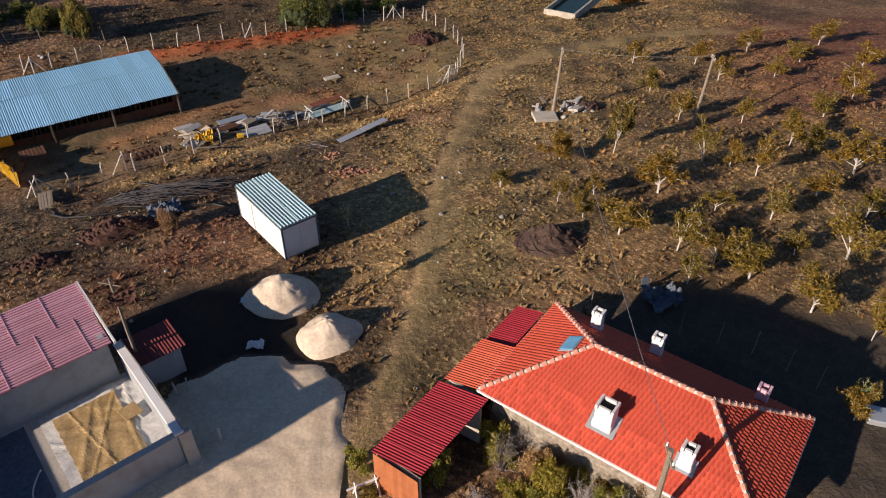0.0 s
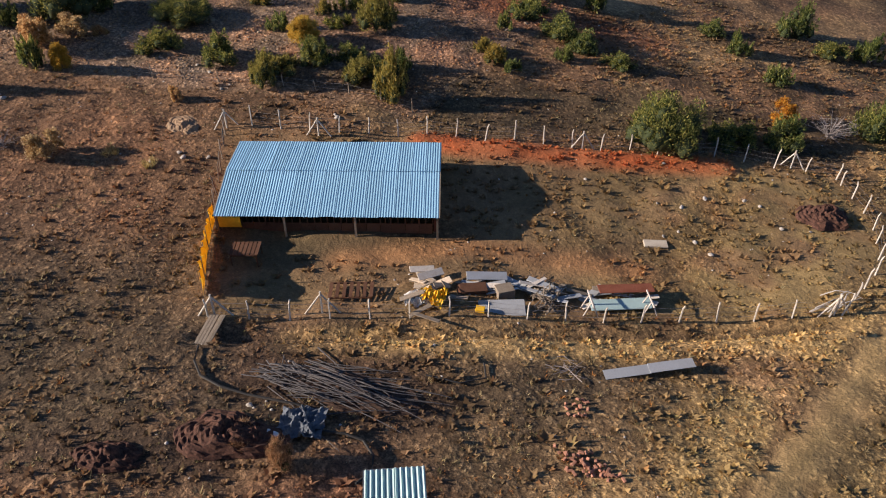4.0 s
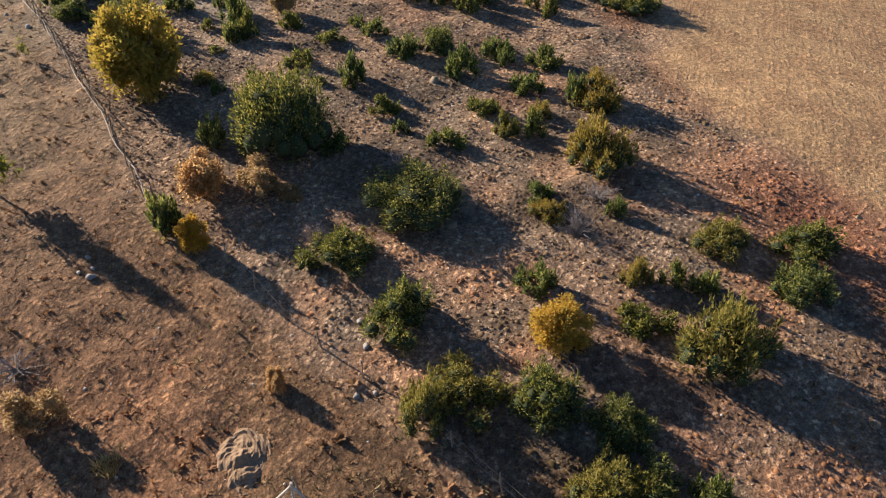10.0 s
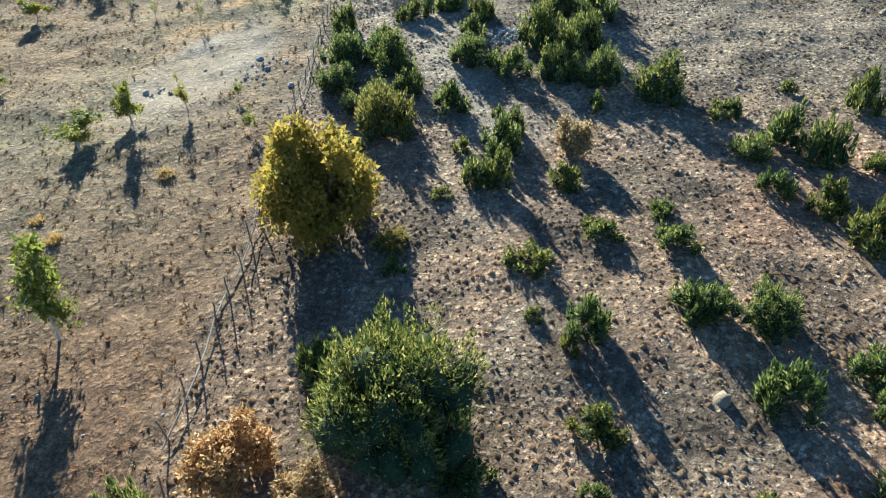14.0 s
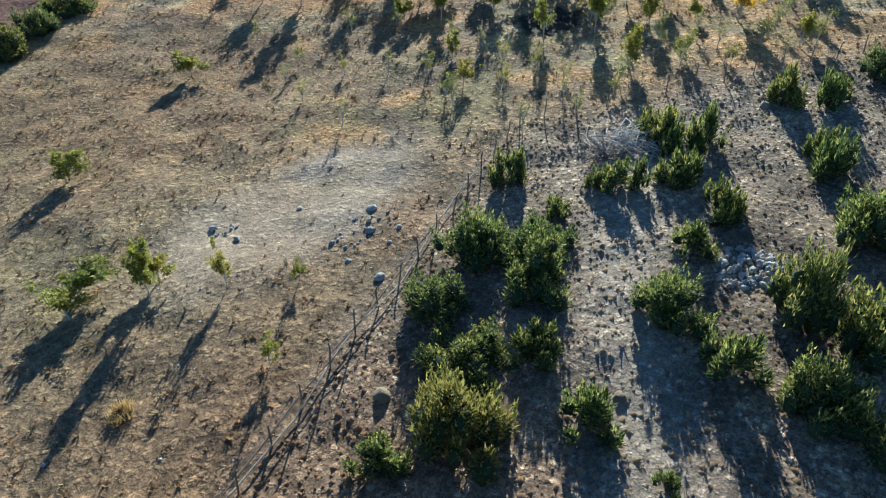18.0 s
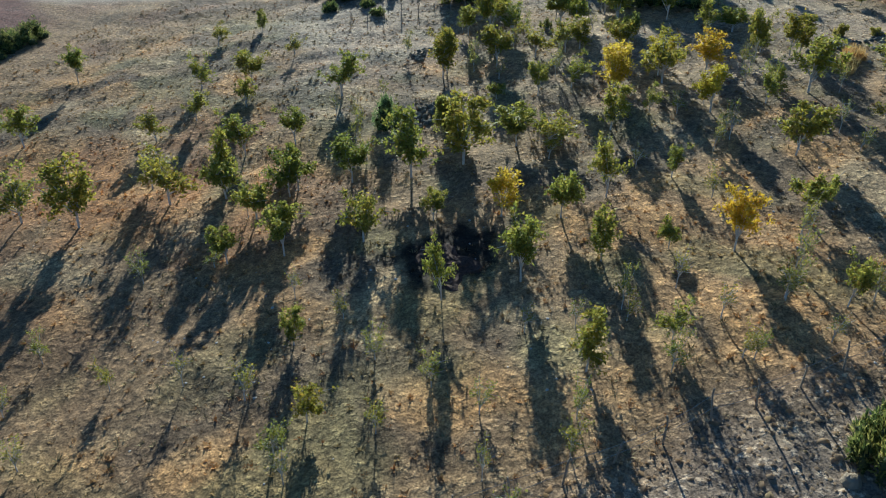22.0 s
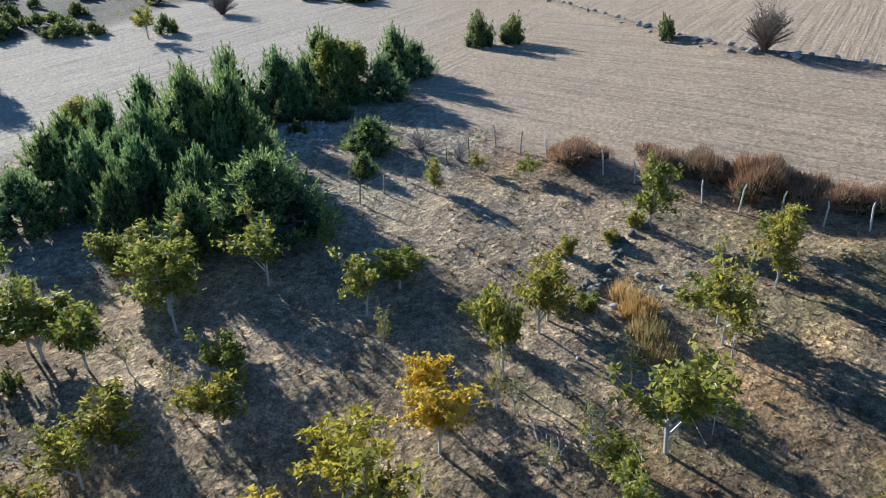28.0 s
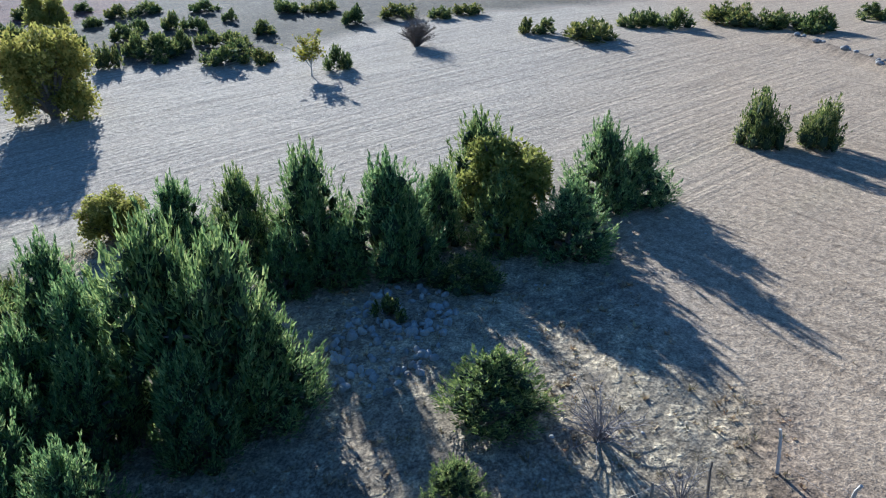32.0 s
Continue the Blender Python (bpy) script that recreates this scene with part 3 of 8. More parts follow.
    hay = soft(inside(x, y, HAYFIELD), 4)
    hay = hay * soft(inside(x, y, HAYFIELD) - 3 + 5 * n2, 4)
    lay((0.45, 0.31, 0.17), hay * 0.9)
    lay((0.34, 0.21, 0.12), hay * soft(vnoise(x, y, 1.3, 17) * 0.5 + n3 * 0.5 - 0.55, 0.2) * 0.5)
    lay((0.38, 0.15, 0.085), soft(2.5 - near_line(x, y, [(-22, 88), (-36, 83.5), (-50, 79.5)]), 4) * (0.3 + 0.6 * n2))
    yard = soft(inside(x, y, YARD), 1.5)
    lay((0.28, 0.185, 0.1), yard * 0.85)
    lay((0.34, 0.19, 0.09), yard * soft(n2 * 0.6 + n3 * 0.4 - 0.56, 0.2) * 0.5)
    lay((0.34, 0.27, 0.12), yard * soft(x + 14, 14) * soft(vnoise(x, y, 1.6, 21) - 0.45, 0.3) * 0.6)
    lay((0.19, 0.145, 0.075), yard * soft(vnoise(x, y, 3.5, 18) * 0.6 + n3 * 0.4 - 0.52, 0.2) * 0.6)
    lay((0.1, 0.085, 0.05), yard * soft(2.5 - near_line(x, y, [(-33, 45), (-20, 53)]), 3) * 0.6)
    lay((0.42, 0.23, 0.11), soft(0.9 - near_line(x, y, [(-25, 47.8), (-19.2, 53.6), (-10, 58)]), 1.2) * 0.8)
    lay((0.09, 0.065, 0.045), soft(0.8 - near_line(x, y, [(-18, 54), (-10, 60)]), 1.5) * 0.4)
    lay((0.52, 0.14, 0.05), soft(1.1 - near_line(x, y, BANK), 0.9) * (0.55 + 0.45 * n3))
    lay((0.66, 0.48, 0.22), soft(1.15 - near_line(x, y, [(-22, 40.7), (-6, 52.7), (2, 58.6)]), 1.0) * (0.5 + 0.5 * n3))
    rut = near_line(x, y, TRACK) + (vnoise(x, y, 1.0, 16) - 0.5) * 0.7 + (n3 - 0.5) * 0.4
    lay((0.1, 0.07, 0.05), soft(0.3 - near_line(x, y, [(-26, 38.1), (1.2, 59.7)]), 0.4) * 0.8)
    lay((0.52, 0.37, 0.19), soft(0.95 - rut, 0.6) * (0.3 + 0.45 * n3))
    lay((0.26, 0.19, 0.09), soft(0.32 - rut, 0.3) * 0.7)
    lay((0.24, 0.16, 0.095), soft(0.22 - abs(rut - 1.05), 0.25) * 0.75)
    lay((0.16, 0.15, 0.07), soft(inside(x, y, [(-3, 18), (0, 40), (3, 56), (7, 40), (3, 24), (-1, 17)]), 2) * soft(n3 - 0.45, 0.3) * 0.5)
    lay((0.42, 0.31, 0.15), soft(inside(x, y, [(0, 66), (40, 78), (40, 20), (16, 18), (4, 30)]), 5) * 0.6 * (0.5 + n2))
    lay((0.46, 0.34, 0.15), soft(inside(x, y, [(-1, 78), (4, 64), (14, 66), (34, 76), (40, 130), (0, 130)]), 4) * (0.4 + 0.5 * n2))
    lay((0.15, 0.12, 0.07), soft(inside(x, y, [(2, 30), (1, 78), (40, 100), (40, 25)]), 4) * soft(vnoise(x, y, 1.7, 22) * 0.6 + n3 * 0.4 - 0.58, 0.16) * 0.7)
    lay((0.3, 0.12, 0.08), soft(inside(x, y, [(24, 50), (60, 50), (60, 90), (32, 80)]), 8) * 0.6)
    lot = soft(inside(x, y, LOT), 0.8)
    # black soil, laid darker still for the shade of the outbuilding
    lay((0.022, 0.02, 0.018), soft(inside(x, y, SHADED_BLACK_EARTH), 0.8) * 0.95)
    # house shadow painted into the garden ground
    lay((0.055, 0.05, 0.045), soft(inside(x, y, SHADED_GARDEN), 1.5) * 0.9)
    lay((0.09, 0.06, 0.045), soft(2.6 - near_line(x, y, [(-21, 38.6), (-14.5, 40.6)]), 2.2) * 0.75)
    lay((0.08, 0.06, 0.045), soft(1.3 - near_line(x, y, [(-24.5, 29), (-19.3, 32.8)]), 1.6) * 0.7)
    lay((0.52, 0.44, 0.33), lot * 0.9)
    field = soft(inside(x, y, FIELD), 2.5)
    across = x * FURROW.y - y * FURROW.x
    stripes = vnoise(across, (x * FURROW.x + y * FURROW.y) * 0.03, 1.6, 4)
    lay((0.45, 0.39, 0.31), field * 0.95)
    lay((0.4, 0.345, 0.28), field * soft(stripes - 0.66, 0.2) * 0.4 * soft(36 - y, 6))
    lay((0.33, 0.34, 0.2), field * soft(stripes - 0.55, 0.3) * soft(3.5 - near_line(x, y, [(-172, 0), (-178, 12), (-190, 38)]), 4) * 0.6)
    lay((0.42, 0.32, 0.215), field * soft(y - 30, 16) * 0.75)
    lay((0.17, 0.13, 0.095), soft(0.9 - near_line(x, y, BAULK), 1.5) * 0.7)
    scrub = soft(inside(x, y, [(-194, -60), (-197, -19), (-208.9, -20.3), (-213.4, -10.8), (-218.3, -4.8), (-232.5, -0.4), (-241.3, 4.6), (-248.7, 13.3), (-262, 30), (-420, 60), (-420, -200), (-200, -200)]), 4)
    lay((0.085, 0.07, 0.04), scrub * (0.75 + 0.25 * n2))
    lay((0.17, 0.085, 0.07), soft(inside(x, y, [(-86, -9), (-96, -15), (-104, -19), (-116, -28), (-124, -33), (-132, -37), (-138, -52), (-138, -120), (-60, -120), (-70, -20)]), 3))
    lay((0.17, 0.085, 0.07), soft(inside(x, y, [(-226, -40), (-236, -36), (-300, -70), (-300, -160), (-226, -160)]), 4))
    field = field * (1 - scrub)
    c *= (1 - 0.06 * np.clip(1 - field - hay - lot, 0, 1))[..., None]
    worn = np.maximum.reduce([soft(inside(x, y, SHADED_BLACK_EARTH), 0.8), 0.8 * soft(inside(x, y, SHADED_GARDEN), 1.5), 0.6 * soft(0.85 - rut, 0.6), yard * 0.75 * soft(0.7 - n2, 0.4), pale * 0.35, lot, 0.4 * hill * soft(1.7 - near_line(x, y, [(-84, 55), (-92, 48), (-100, 43.5), (-106, 43)]), 2.5)])
    return c, field, hay, lot, orchard, hill, worn


def relief(x, y):
    f = soft(inside(x, y, FIELD), 3) + soft(inside(x, y, HAYFIELD), 3) + soft(inside(x, y, LOT), 1)
    rough = (vnoise(x, y, 1.9, 7) - 0.5) * 0.24 + (vnoise(x, y, 0.95, 8) - 0.5) * 0.16 + (vnoise(x, y, 6, 9) - 0.5) * 0.4
    rut = near_line(x, y, TRACK)
    bank = 0.55 * np.exp(-(near_line(x, y, BANK) / 1.1) ** 2)
    ditch = -0.4 * np.exp(-(near_line(x, y, [(-26, 38.1), (1.2, 59.7)]) / 0.6) ** 2) + 0.25 * np.exp(-(near_line(x, y, [(-23, 39.3), (2, 58.6)]) / 0.8) ** 2)
    bank = bank + 0.5 * np.exp(-(near_line(x, y, BAULK) / 0.8) ** 2)
    return rough * (1 - 0.8 * np.clip(f, 0, 1)) * (0.4 + 0.6 * np.clip(rut / 2, 0, 1)) + bank + ditch - 0.08 * np.exp(-((rut - 0.8) / 0.25) ** 2)


def axis(lo, hi, step, far, grow=1.25):
    mid = list(np.arange(lo, hi, step))
    out, s = [], step
    a = hi
    while a < far:
        out.append(a)
        s *= grow
        a += s
    left, s, a = [], step, lo - step
    while a > -far:
        left.append(a)
        s *= grow
        a -= s
    return np.array(left[::-1] + mid + out)


def mesh_from(name, verts, faces, material=None):
    me = bpy.data.meshes.new(name)
    me.from_pydata(verts, [], faces)
    if material:
        me.materials.append(material)
    return me


def tri_mesh(name, co, tris, material):
    """A triangle mesh from arrays."""
    me = bpy.data.meshes.new(name)
    co, tris = np.asarray(co, np.float32), np.asarray(tris, np.int32)
    me.vertices.add(len(co))
    me.vertices.foreach_set("co", co.ravel())
    me.loops.add(tris.size)
    me.loops.foreach_set("vertex_index", tris.ravel())
    me.polygons.add(len(tris))
    me.polygons.foreach_set("loop_start", np.arange(0, tris.size, 3, dtype=np.int32))
    me.update(calc_edges=True)
    me.materials.append(material)
    return me


gx, gy = axis(-226, 36, 0.47, 2400), axis(-24, 110, 0.47, 2400)
GX, GY = np.meshgrid(gx, gy, indexing="ij")
tone, FIELD_M, HAY_M, LOT_M, ORCH_M, HILL_M, WORN_M = ground_tone(GX, GY)
GZ = lie(GX, GY) + relief(GX, GY)
idx = np.arange(GX.size).reshape(GX.shape)
quads = np.stack([idx[:-1, :-1], idx[1:, :-1], idx[1:, 1:], idx[:-1, 1:]], -1).reshape(-1, 4)
gm = bpy.data.meshes.new("ground")
gm.vertices.add(GX.size)
gm.vertices.foreach_set("co", np.stack([GX, GY, GZ], -1).astype(np.float32).ravel())
gm.loops.add(quads.size)
gm.loops.foreach_set("vertex_index", quads.astype(np.int32).ravel())
gm.polygons.add(len(quads))
gm.polygons.foreach_set("loop_start", np.arange(0, quads.size, 4, dtype=np.int32))
gm.polygons.foreach_set("use_smooth", np.ones(len(quads), bool))
gm.update(calc_edges=True)
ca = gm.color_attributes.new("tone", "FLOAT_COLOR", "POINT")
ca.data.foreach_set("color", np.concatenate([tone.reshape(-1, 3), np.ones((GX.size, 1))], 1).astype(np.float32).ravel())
mown = gm.attributes.new("mown", "FLOAT", "POINT")
mown.data.foreach_set("value", np.clip(FIELD_M + HAY_M * 0.35, 0, 1).astype(np.float32).ravel())
worn_at = gm.attributes.new("worn", "FLOAT", "POINT")
worn_at.data.foreach_set("value", np.clip(WORN_M, 0, 1).astype(np.float32).ravel())
# how strongly the painted shade of the gaps shows
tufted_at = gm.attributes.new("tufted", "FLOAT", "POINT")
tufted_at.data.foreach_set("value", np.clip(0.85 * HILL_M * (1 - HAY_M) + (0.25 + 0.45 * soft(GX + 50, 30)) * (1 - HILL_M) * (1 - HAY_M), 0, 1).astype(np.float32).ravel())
turned_at = gm.attributes.new("turned", "FLOAT", "POINT")
turned_at.data.foreach_set("value", np.clip(soft(inside(GX, GY, [(-168, 30), (-183, 33), (-200, 46), (-222, 47), (-186, 59), (-150, 80), (-140, 60), (-160, 40)]), 3), 0, 1).astype(np.float32).ravel())
gm.materials.append(EARTH)
ground = tagged(new("ground", gm), "dry brown hillside earth with straw and red soil", "ground", kind="structure")


def top(x, y):
    """The ground's surface with its fine relief."""
    return float(lie(x, y) + relief(np.array([x]), np.array([y]))[0])


# ---- building blocks ----
def part(name, bm, material, parent, label=""):
    me = bpy.data.meshes.new(name)
    bm.to_mesh(me)
    bm.free()
    me.materials.append(material)
    ob = new(name, me)
    ob.parent = parent
    if label:
        ob["label"] = label
    return ob


def thing(name, m, label, category, group=""):
    e = new(name)
    e.empty_display_size = 0.3
    e.matrix_basis = m if isinstance(m, Matrix) else Matrix.Translation(m)
    return tagged(e, label, category, group)


def add_box(bm, size, centre=(0, 0, 0), turn=(0, 0, 0), bevel=0.0):
    m = pose(*centre, *turn) @ Matrix.Diagonal((*size, 1))
    r = bmesh.ops.create_cube(bm, size=1.0, matrix=m)
    if bevel:
        es = list({e for v in r["verts"] for e in v.link_edges})
        bmesh.ops.bevel(bm, geom=es, offset=bevel, segments=1, affect="EDGES", profile=0.5)
    return r["verts"]


def box(size, centre=(0, 0, 0), turn=(0, 0, 0), bevel=0.0):
    bm = bmesh.new()
    add_box(bm, size, centre, turn, bevel)
    return bm


def add_tube(bm, pts, r0, r1, sides=5):
    """A tapered tube along points."""
    pts = [Vector(p) for p in pts]
    rings = []
    for i, p in enumerate(pts):
        d = (pts[min(i + 1, len(pts) - 1)] - pts[max(i - 1, 0)]).normalized()
        a = d.orthogonal().normalized()
        b = d.cross(a)
        r = r0 + (r1 - r0) * i / max(1, len(pts) - 1)
        rings.append([bm.verts.new(p + (a * math.cos(2 * math.pi * k / sides) + b * math.sin(2 * math.pi * k / sides)) * r) for k in range(sides)])
    for u, v in zip(rings[:-1], rings[1:]):
        for k in range(sides):
            bm.faces.new((u[k], u[(k + 1) % sides], v[(k + 1) % sides], v[k]))
    bm.faces.new(rings[0][::-1])
    bm.faces.new(rings[-1])


def tube(pts, r0, r1=None, sides=5):
    bm = bmesh.new()
    add_tube(bm, pts, r0, r0 if r1 is None else r1, sides)
    return bm


def corrugated(width, length, pitch=0.18, depth=0.03, thick=0.012):
    """A corrugated sheet in local x (across) and y (down the slope), top at z 0."""
    n = max(2, int(width / pitch * 4))
    bm = bmesh.new()
    rows = []
    for zoff in (0.0, -thick):
        for y in (0.0, length):
            rows.append([bm.verts.new((width * i / n, y, zoff + depth * math.sin(i * math.pi / 2))) for i in range(n + 1)])
    for i in range(n):
        bm.faces.new((rows[0][i], rows[0][i + 1], rows[1][i + 1], rows[1][i]))
        bm.faces.new((rows[2][i + 1], rows[2][i], rows[3][i], rows[3][i + 1]))
        bm.faces.new((rows[0][i + 1], rows[0][i], rows[2][i], rows[2][i + 1]))
        bm.faces.new((rows[1][i], rows[1][i + 1], rows[3][i + 1], rows[3][i]))
    return bm


def gravel_sheet(name, pts, z, step, lump, material):
    """An uneven sheet inside an outline, cut to a ragged edge."""
    xs = [p[0] for p in pts]
    ys = [p[1] for p in pts]
    ax, ay = np.arange(min(xs), max(xs) + step, step), np.arange(min(ys), max(ys) + step, step)
    X, Y = np.meshgrid(ax, ay, indexing="ij")
    d = inside(X, Y, pts) + (vnoise(X, Y, 1.1, 41) - 0.5) * 0.9
    Z = z + (vnoise(X, Y, 0.5, 42) - 0.5) * lump + (vnoise(X, Y, 1.7, 43) - 0.5) * lump * 1.5 + np.clip(d, -0.5, 0.25) * 0.35
    keep = d > -0.3
    q = keep[:-1, :-1] & keep[1:, :-1] & keep[1:, 1:] & keep[:-1, 1:]
    i = np.arange(X.size).reshape(X.shape)
    f = np.stack([i[:-1, :-1], i[1:, :-1], i[1:, 1:], i[:-1, 1:]], -1)[q]
    used, inv = np.unique(f, return_inverse=True)
    co = np.stack([X.ravel(), Y.ravel(), Z.ravel()], 1)[used]
    return mesh_from(name, co.tolist(), inv.reshape(f.shape).tolist(), material)


def sheet_roof(parent, a, along, down, width, length, material, sheet=0.95, pitch=0.18, depth=0.03, label="", rng=random):
    """Corrugated sheets side by side from corner a: along the eave by width, down the slope by length."""
    u, v = Vector(along).normalized(), Vector(down).normalized()
    w = u.cross(v)
    if w.z < 0:
        w = -w
    n = max(1, round(width / sheet))
    data = None
    for i in range(n):
        o = Vector(a) + u * (width * i / n) + w * 0.006 * (i % 2)
        m = Matrix((u.to_4d(), v.to_4d(), w.to_4d(), o.to_4d())).transposed()
        m[3][0] = m[3][1] = m[3][2] = 0
        if data is None:
            bm = corrugated(width / n + 0.03, length, pitch, depth)
            ob = part("roof_sheet", bm, material, parent, label)
            data = ob.data
        else:
            ob = new("roof_sheet", data)
            ob.parent = parent
        ob.matrix_basis = m @ pose(rng.uniform(-0.01, 0.01), rng.uniform(-0.02, 0.02), 0, 0, 0, rng.uniform(-0.25, 0.25))


# ---- the farmhouse ----
def barrel_tile(w=0.17, l=0.32, rise=0.034):
    """One clay tile, local x across, y down the slope."""
    v, f = [], []
    for k in range(5):
        a = math.pi * k / 4
        v += [(-w / 2 + w * k / 4, 0, rise * math.sin(a) + 0.012), (-w / 2 + w * k / 4, l, rise * math.sin(a) * 1.15 + 0.03)]
    for k in range(4):
        f.append((2 * k, 2 * k + 2, 2 * k + 3, 2 * k + 1))
    n = len(v)
    v += [(-w / 2, l, 0.0), (w / 2, l, 0.0)]
    f.append((1, 3, 5, 7, 9, n + 1, n))
    return v, f


def farmhouse():
    house = thing("farmhouse", pose(1.4, 18.4, -0.1, 0, 0, -36.2), "village house of rough stone with an orange clay tile hip roof", "house")
    L, W, EV, RG, IN = 10.8, 6.1, 3.0, 4.77, 3.15
    bm = bmesh.new()
    t = 0.3
    for c, s in (((L / 2, 0.55, 1.4), (L - 0.8, t, 3.0)), ((L / 2, W - 0.55, 1.4), (L - 0.8, t, 3.0))):
        add_box(bm, s, c)
    for c, s in (((0.55, W / 2, 1.4), (t, W - 1.4, 3.0)), ((L - 0.55, W / 2, 1.4), (t, W - 1.4, 3.0))):
        add_box(bm, s, c)
    part("wall", bm, RUBBLE_WALL, house, "rough rubble stone wall")
    bm = bmesh.new()
    rng = random.Random(4)
    for i in range(60):
        s = rng.uniform(0.18, 0.36)
        add_box(bm, (s, 0.12, s * 0.7), (0.5 + (L - 1) * (i % 30) / 30, 0.37, 0.15 + 0.3 * (i // 30)), (0, rng.uniform(-8, 8), 0), 0.03)
    part("stone_plinth", bm, STONE, house, "rough fieldstone plinth")
    eave = [Vector((0, 0, EV)), Vector((L, 0, EV)), Vector((L, W, EV)), Vector((0, W, EV))]
    r0, r1 = Vector((IN, W / 2, RG)), Vector((L - IN, W / 2, RG))
    bm = bmesh.new()
    tops = [bm.verts.new(p) for p in eave + [r0, r1]]
    lows = [bm.verts.new(p - Vector((0, 0, 0.12))) for p in eave]
    for q in ((0, 1, 5, 4), (1, 2, 5), (2, 3, 4, 5), (3, 0, 4)):
        bm.faces.new([tops[i] for i in q])
    for i in range(4):
        bm.faces.new((tops[i], lows[i], lows[(i + 1) % 4], tops[(i + 1) % 4]))
    bm.faces.new(lows)
    roof = part("roof", bm, TILE, house, "orange clay tile hip roof")
    tv, tf = barrel_tile()
    tile_me = mesh_from("tile", tv, tf, TILE)
    count = 0
    slopes = ((eave[0], eave[1], r0, r1), (eave[2], eave[3], r1, r0), (eave[1], eave[2], r1, r1), (eave[3], eave[0], r0, r0))
    for k, (a, b, ra, rb) in enumerate(slopes):
        u = (b - a).normalized()
        up = (ra - a) - u * (ra - a).dot(u)
        slope = up.length
        d = -up.normalized()
        w = u.cross(-d)
        inset_a, inset_b = (ra - a).dot(u), (b - rb).dot(u)
        rows = int(slope / 0.25)
        loose_v, loose_f = [], []
        for j in range(rows + 1):
            s = min(slope - 0.03, 0.29 + j * 0.25)
            fa, fb = inset_a * (s - 0.2) / slope, inset_b * (s - 0.2) / slope
            x = fa + 0.08
            while x < (b - a).length - fb - 0.05:
                o = a + u * x - d * s
                m = Matrix(((u.x, d.x, w.x, o.x), (u.y, d.y, w.y, o.y), (u.z, d.z, w.z, o.z), (0, 0, 0, 1)))
                m = m @ pose(0, rng.uniform(-0.012, 0.012), 0, rng.uniform(-1.5, 1.5), 0, rng.uniform(-1.8, 1.8))
                if k == 0 and count < 300:
                    ob = new("tile", tile_me)
                    ob.parent = roof
                    ob.matrix_basis = m
                    count += 1
                else:
                    n = len(loose_v)
                    loose_v += [m @ Vector(p) for p in tv]
                    loose_f += [tuple(n + i for i in f) for f in tf]
                x += 0.17
        if loose_v:
            ob = new("tiles", mesh_from("tiles", loose_v, loose_f, TILE))
            ob.parent = roof
            ob["kind"] = "stuff"
    cap_bm = bmesh.new()
    add_tube(cap_bm, [(0, 0, 0), (0, 0.2, 0.005), (0, 0.4, 0.02)], 0.1, 0.13, 8)
    cap_me = bpy.data.meshes.new("ridge_cap")
    cap_bm.to_mesh(cap_me)
    cap_bm.free()
    cap_me.materials.append(CAP)
    for a, b in ((r0, r1), (eave[0], r0), (eave[3], r0), (eave[1], r1), (eave[2], r1)):
        d = b - a
        part("ridge_mortar", tube([a + Vector((0, 0, 0.03)), b + Vector((0, 0, 0.03))], 0.09, sides=6), MORTAR, roof)
        n = int(d.length / 0.3)
        for i in range(n):
            ob = new("ridge_cap", cap_me)
            ob.parent = roof
            ob.matrix_basis = Matrix.Translation(a + d * (i + 0.2) / n + Vector((0, 0, 0.04))) @ d.to_track_quat("Y", "Z").to_matrix().to_4x4() @ Matrix.Diagonal((0.85, 0.5, 0.85, 1))
    bm = bmesh.new()
    for (a, b) in ((eave[0], eave[1]), (eave[1], eave[2]), (eave[2], eave[3]), (eave[3], eave[0])):
        mid, d = (a + b) / 2, b - a
        add_box(bm, (d.length + 0.1, 0.06, 0.1), mid - Vector((0, 0, 0.07)) + Vector((d.y, -d.x, 0)).normalized() * 0.05, (0, 0, math.degrees(math.atan2(d.y, d.x))))
    part("fascia", bm, WHITE_PAINT, house, "white painted eave board")
    for cx, cy, s, h, pink in ((4.75, 0.95, 0.78, 1.25, 0), (7.75, 0.95, 0.55, 1.2, 0), (2.35, 5.1, 0.5, 1.25, 0), (4.85, 5.35, 0.5, 1.25, 0), (8.95, 5.55, 0.5, 0.95, 1)):
        z0 = EV + 0.58 * min(cy, W - cy) - 0.35
        coat = PINK_SHEET if pink else WHITE_PAINT
        s, h = s * 0.86, h * 0.92
        ch = part("chimney", box((s, s * 0.85, h * 0.6), (cx, cy, z0 + h * 0.75), (0, 0, 0), 0.02), coat, house, "pink rendered chimney" if pink else "whitewashed chimney")
        part("base", box((s * 1.1, s * 0.96, h * 0.55), (cx, cy, z0 + h * 0.28), (0, 0, 0), 0.03), coat, ch)
        for dx in (-1, 1):
            part("rim", box((0.1, s * 0.95, 0.2), (cx + dx * (s / 2 - 0.03), cy, z0 + h * 1.12), (0, 0, 0), 0.01), coat, ch)
            part("rim", box((s * 0.95 - 0.2, 0.1, 0.19), (cx, cy + dx * (s * 0.42 - 0.03), z0 + h * 1.115), (0, 0, 0), 0.01), coat, ch)
        bm = bmesh.new()
        add_box(bm, (s * 0.86, s * 0.72, 0.02), (cx, cy, z0 + h * 1.07))
        if s > 0.7:
            part("divider", box((0.08, s * 0.8, 0.16), (cx, cy, z0 + h * 1.14)), WHITE_PAINT, ch)
        part("flue", bm, CHIMNEY_IN, ch, "soot-black flue opening")
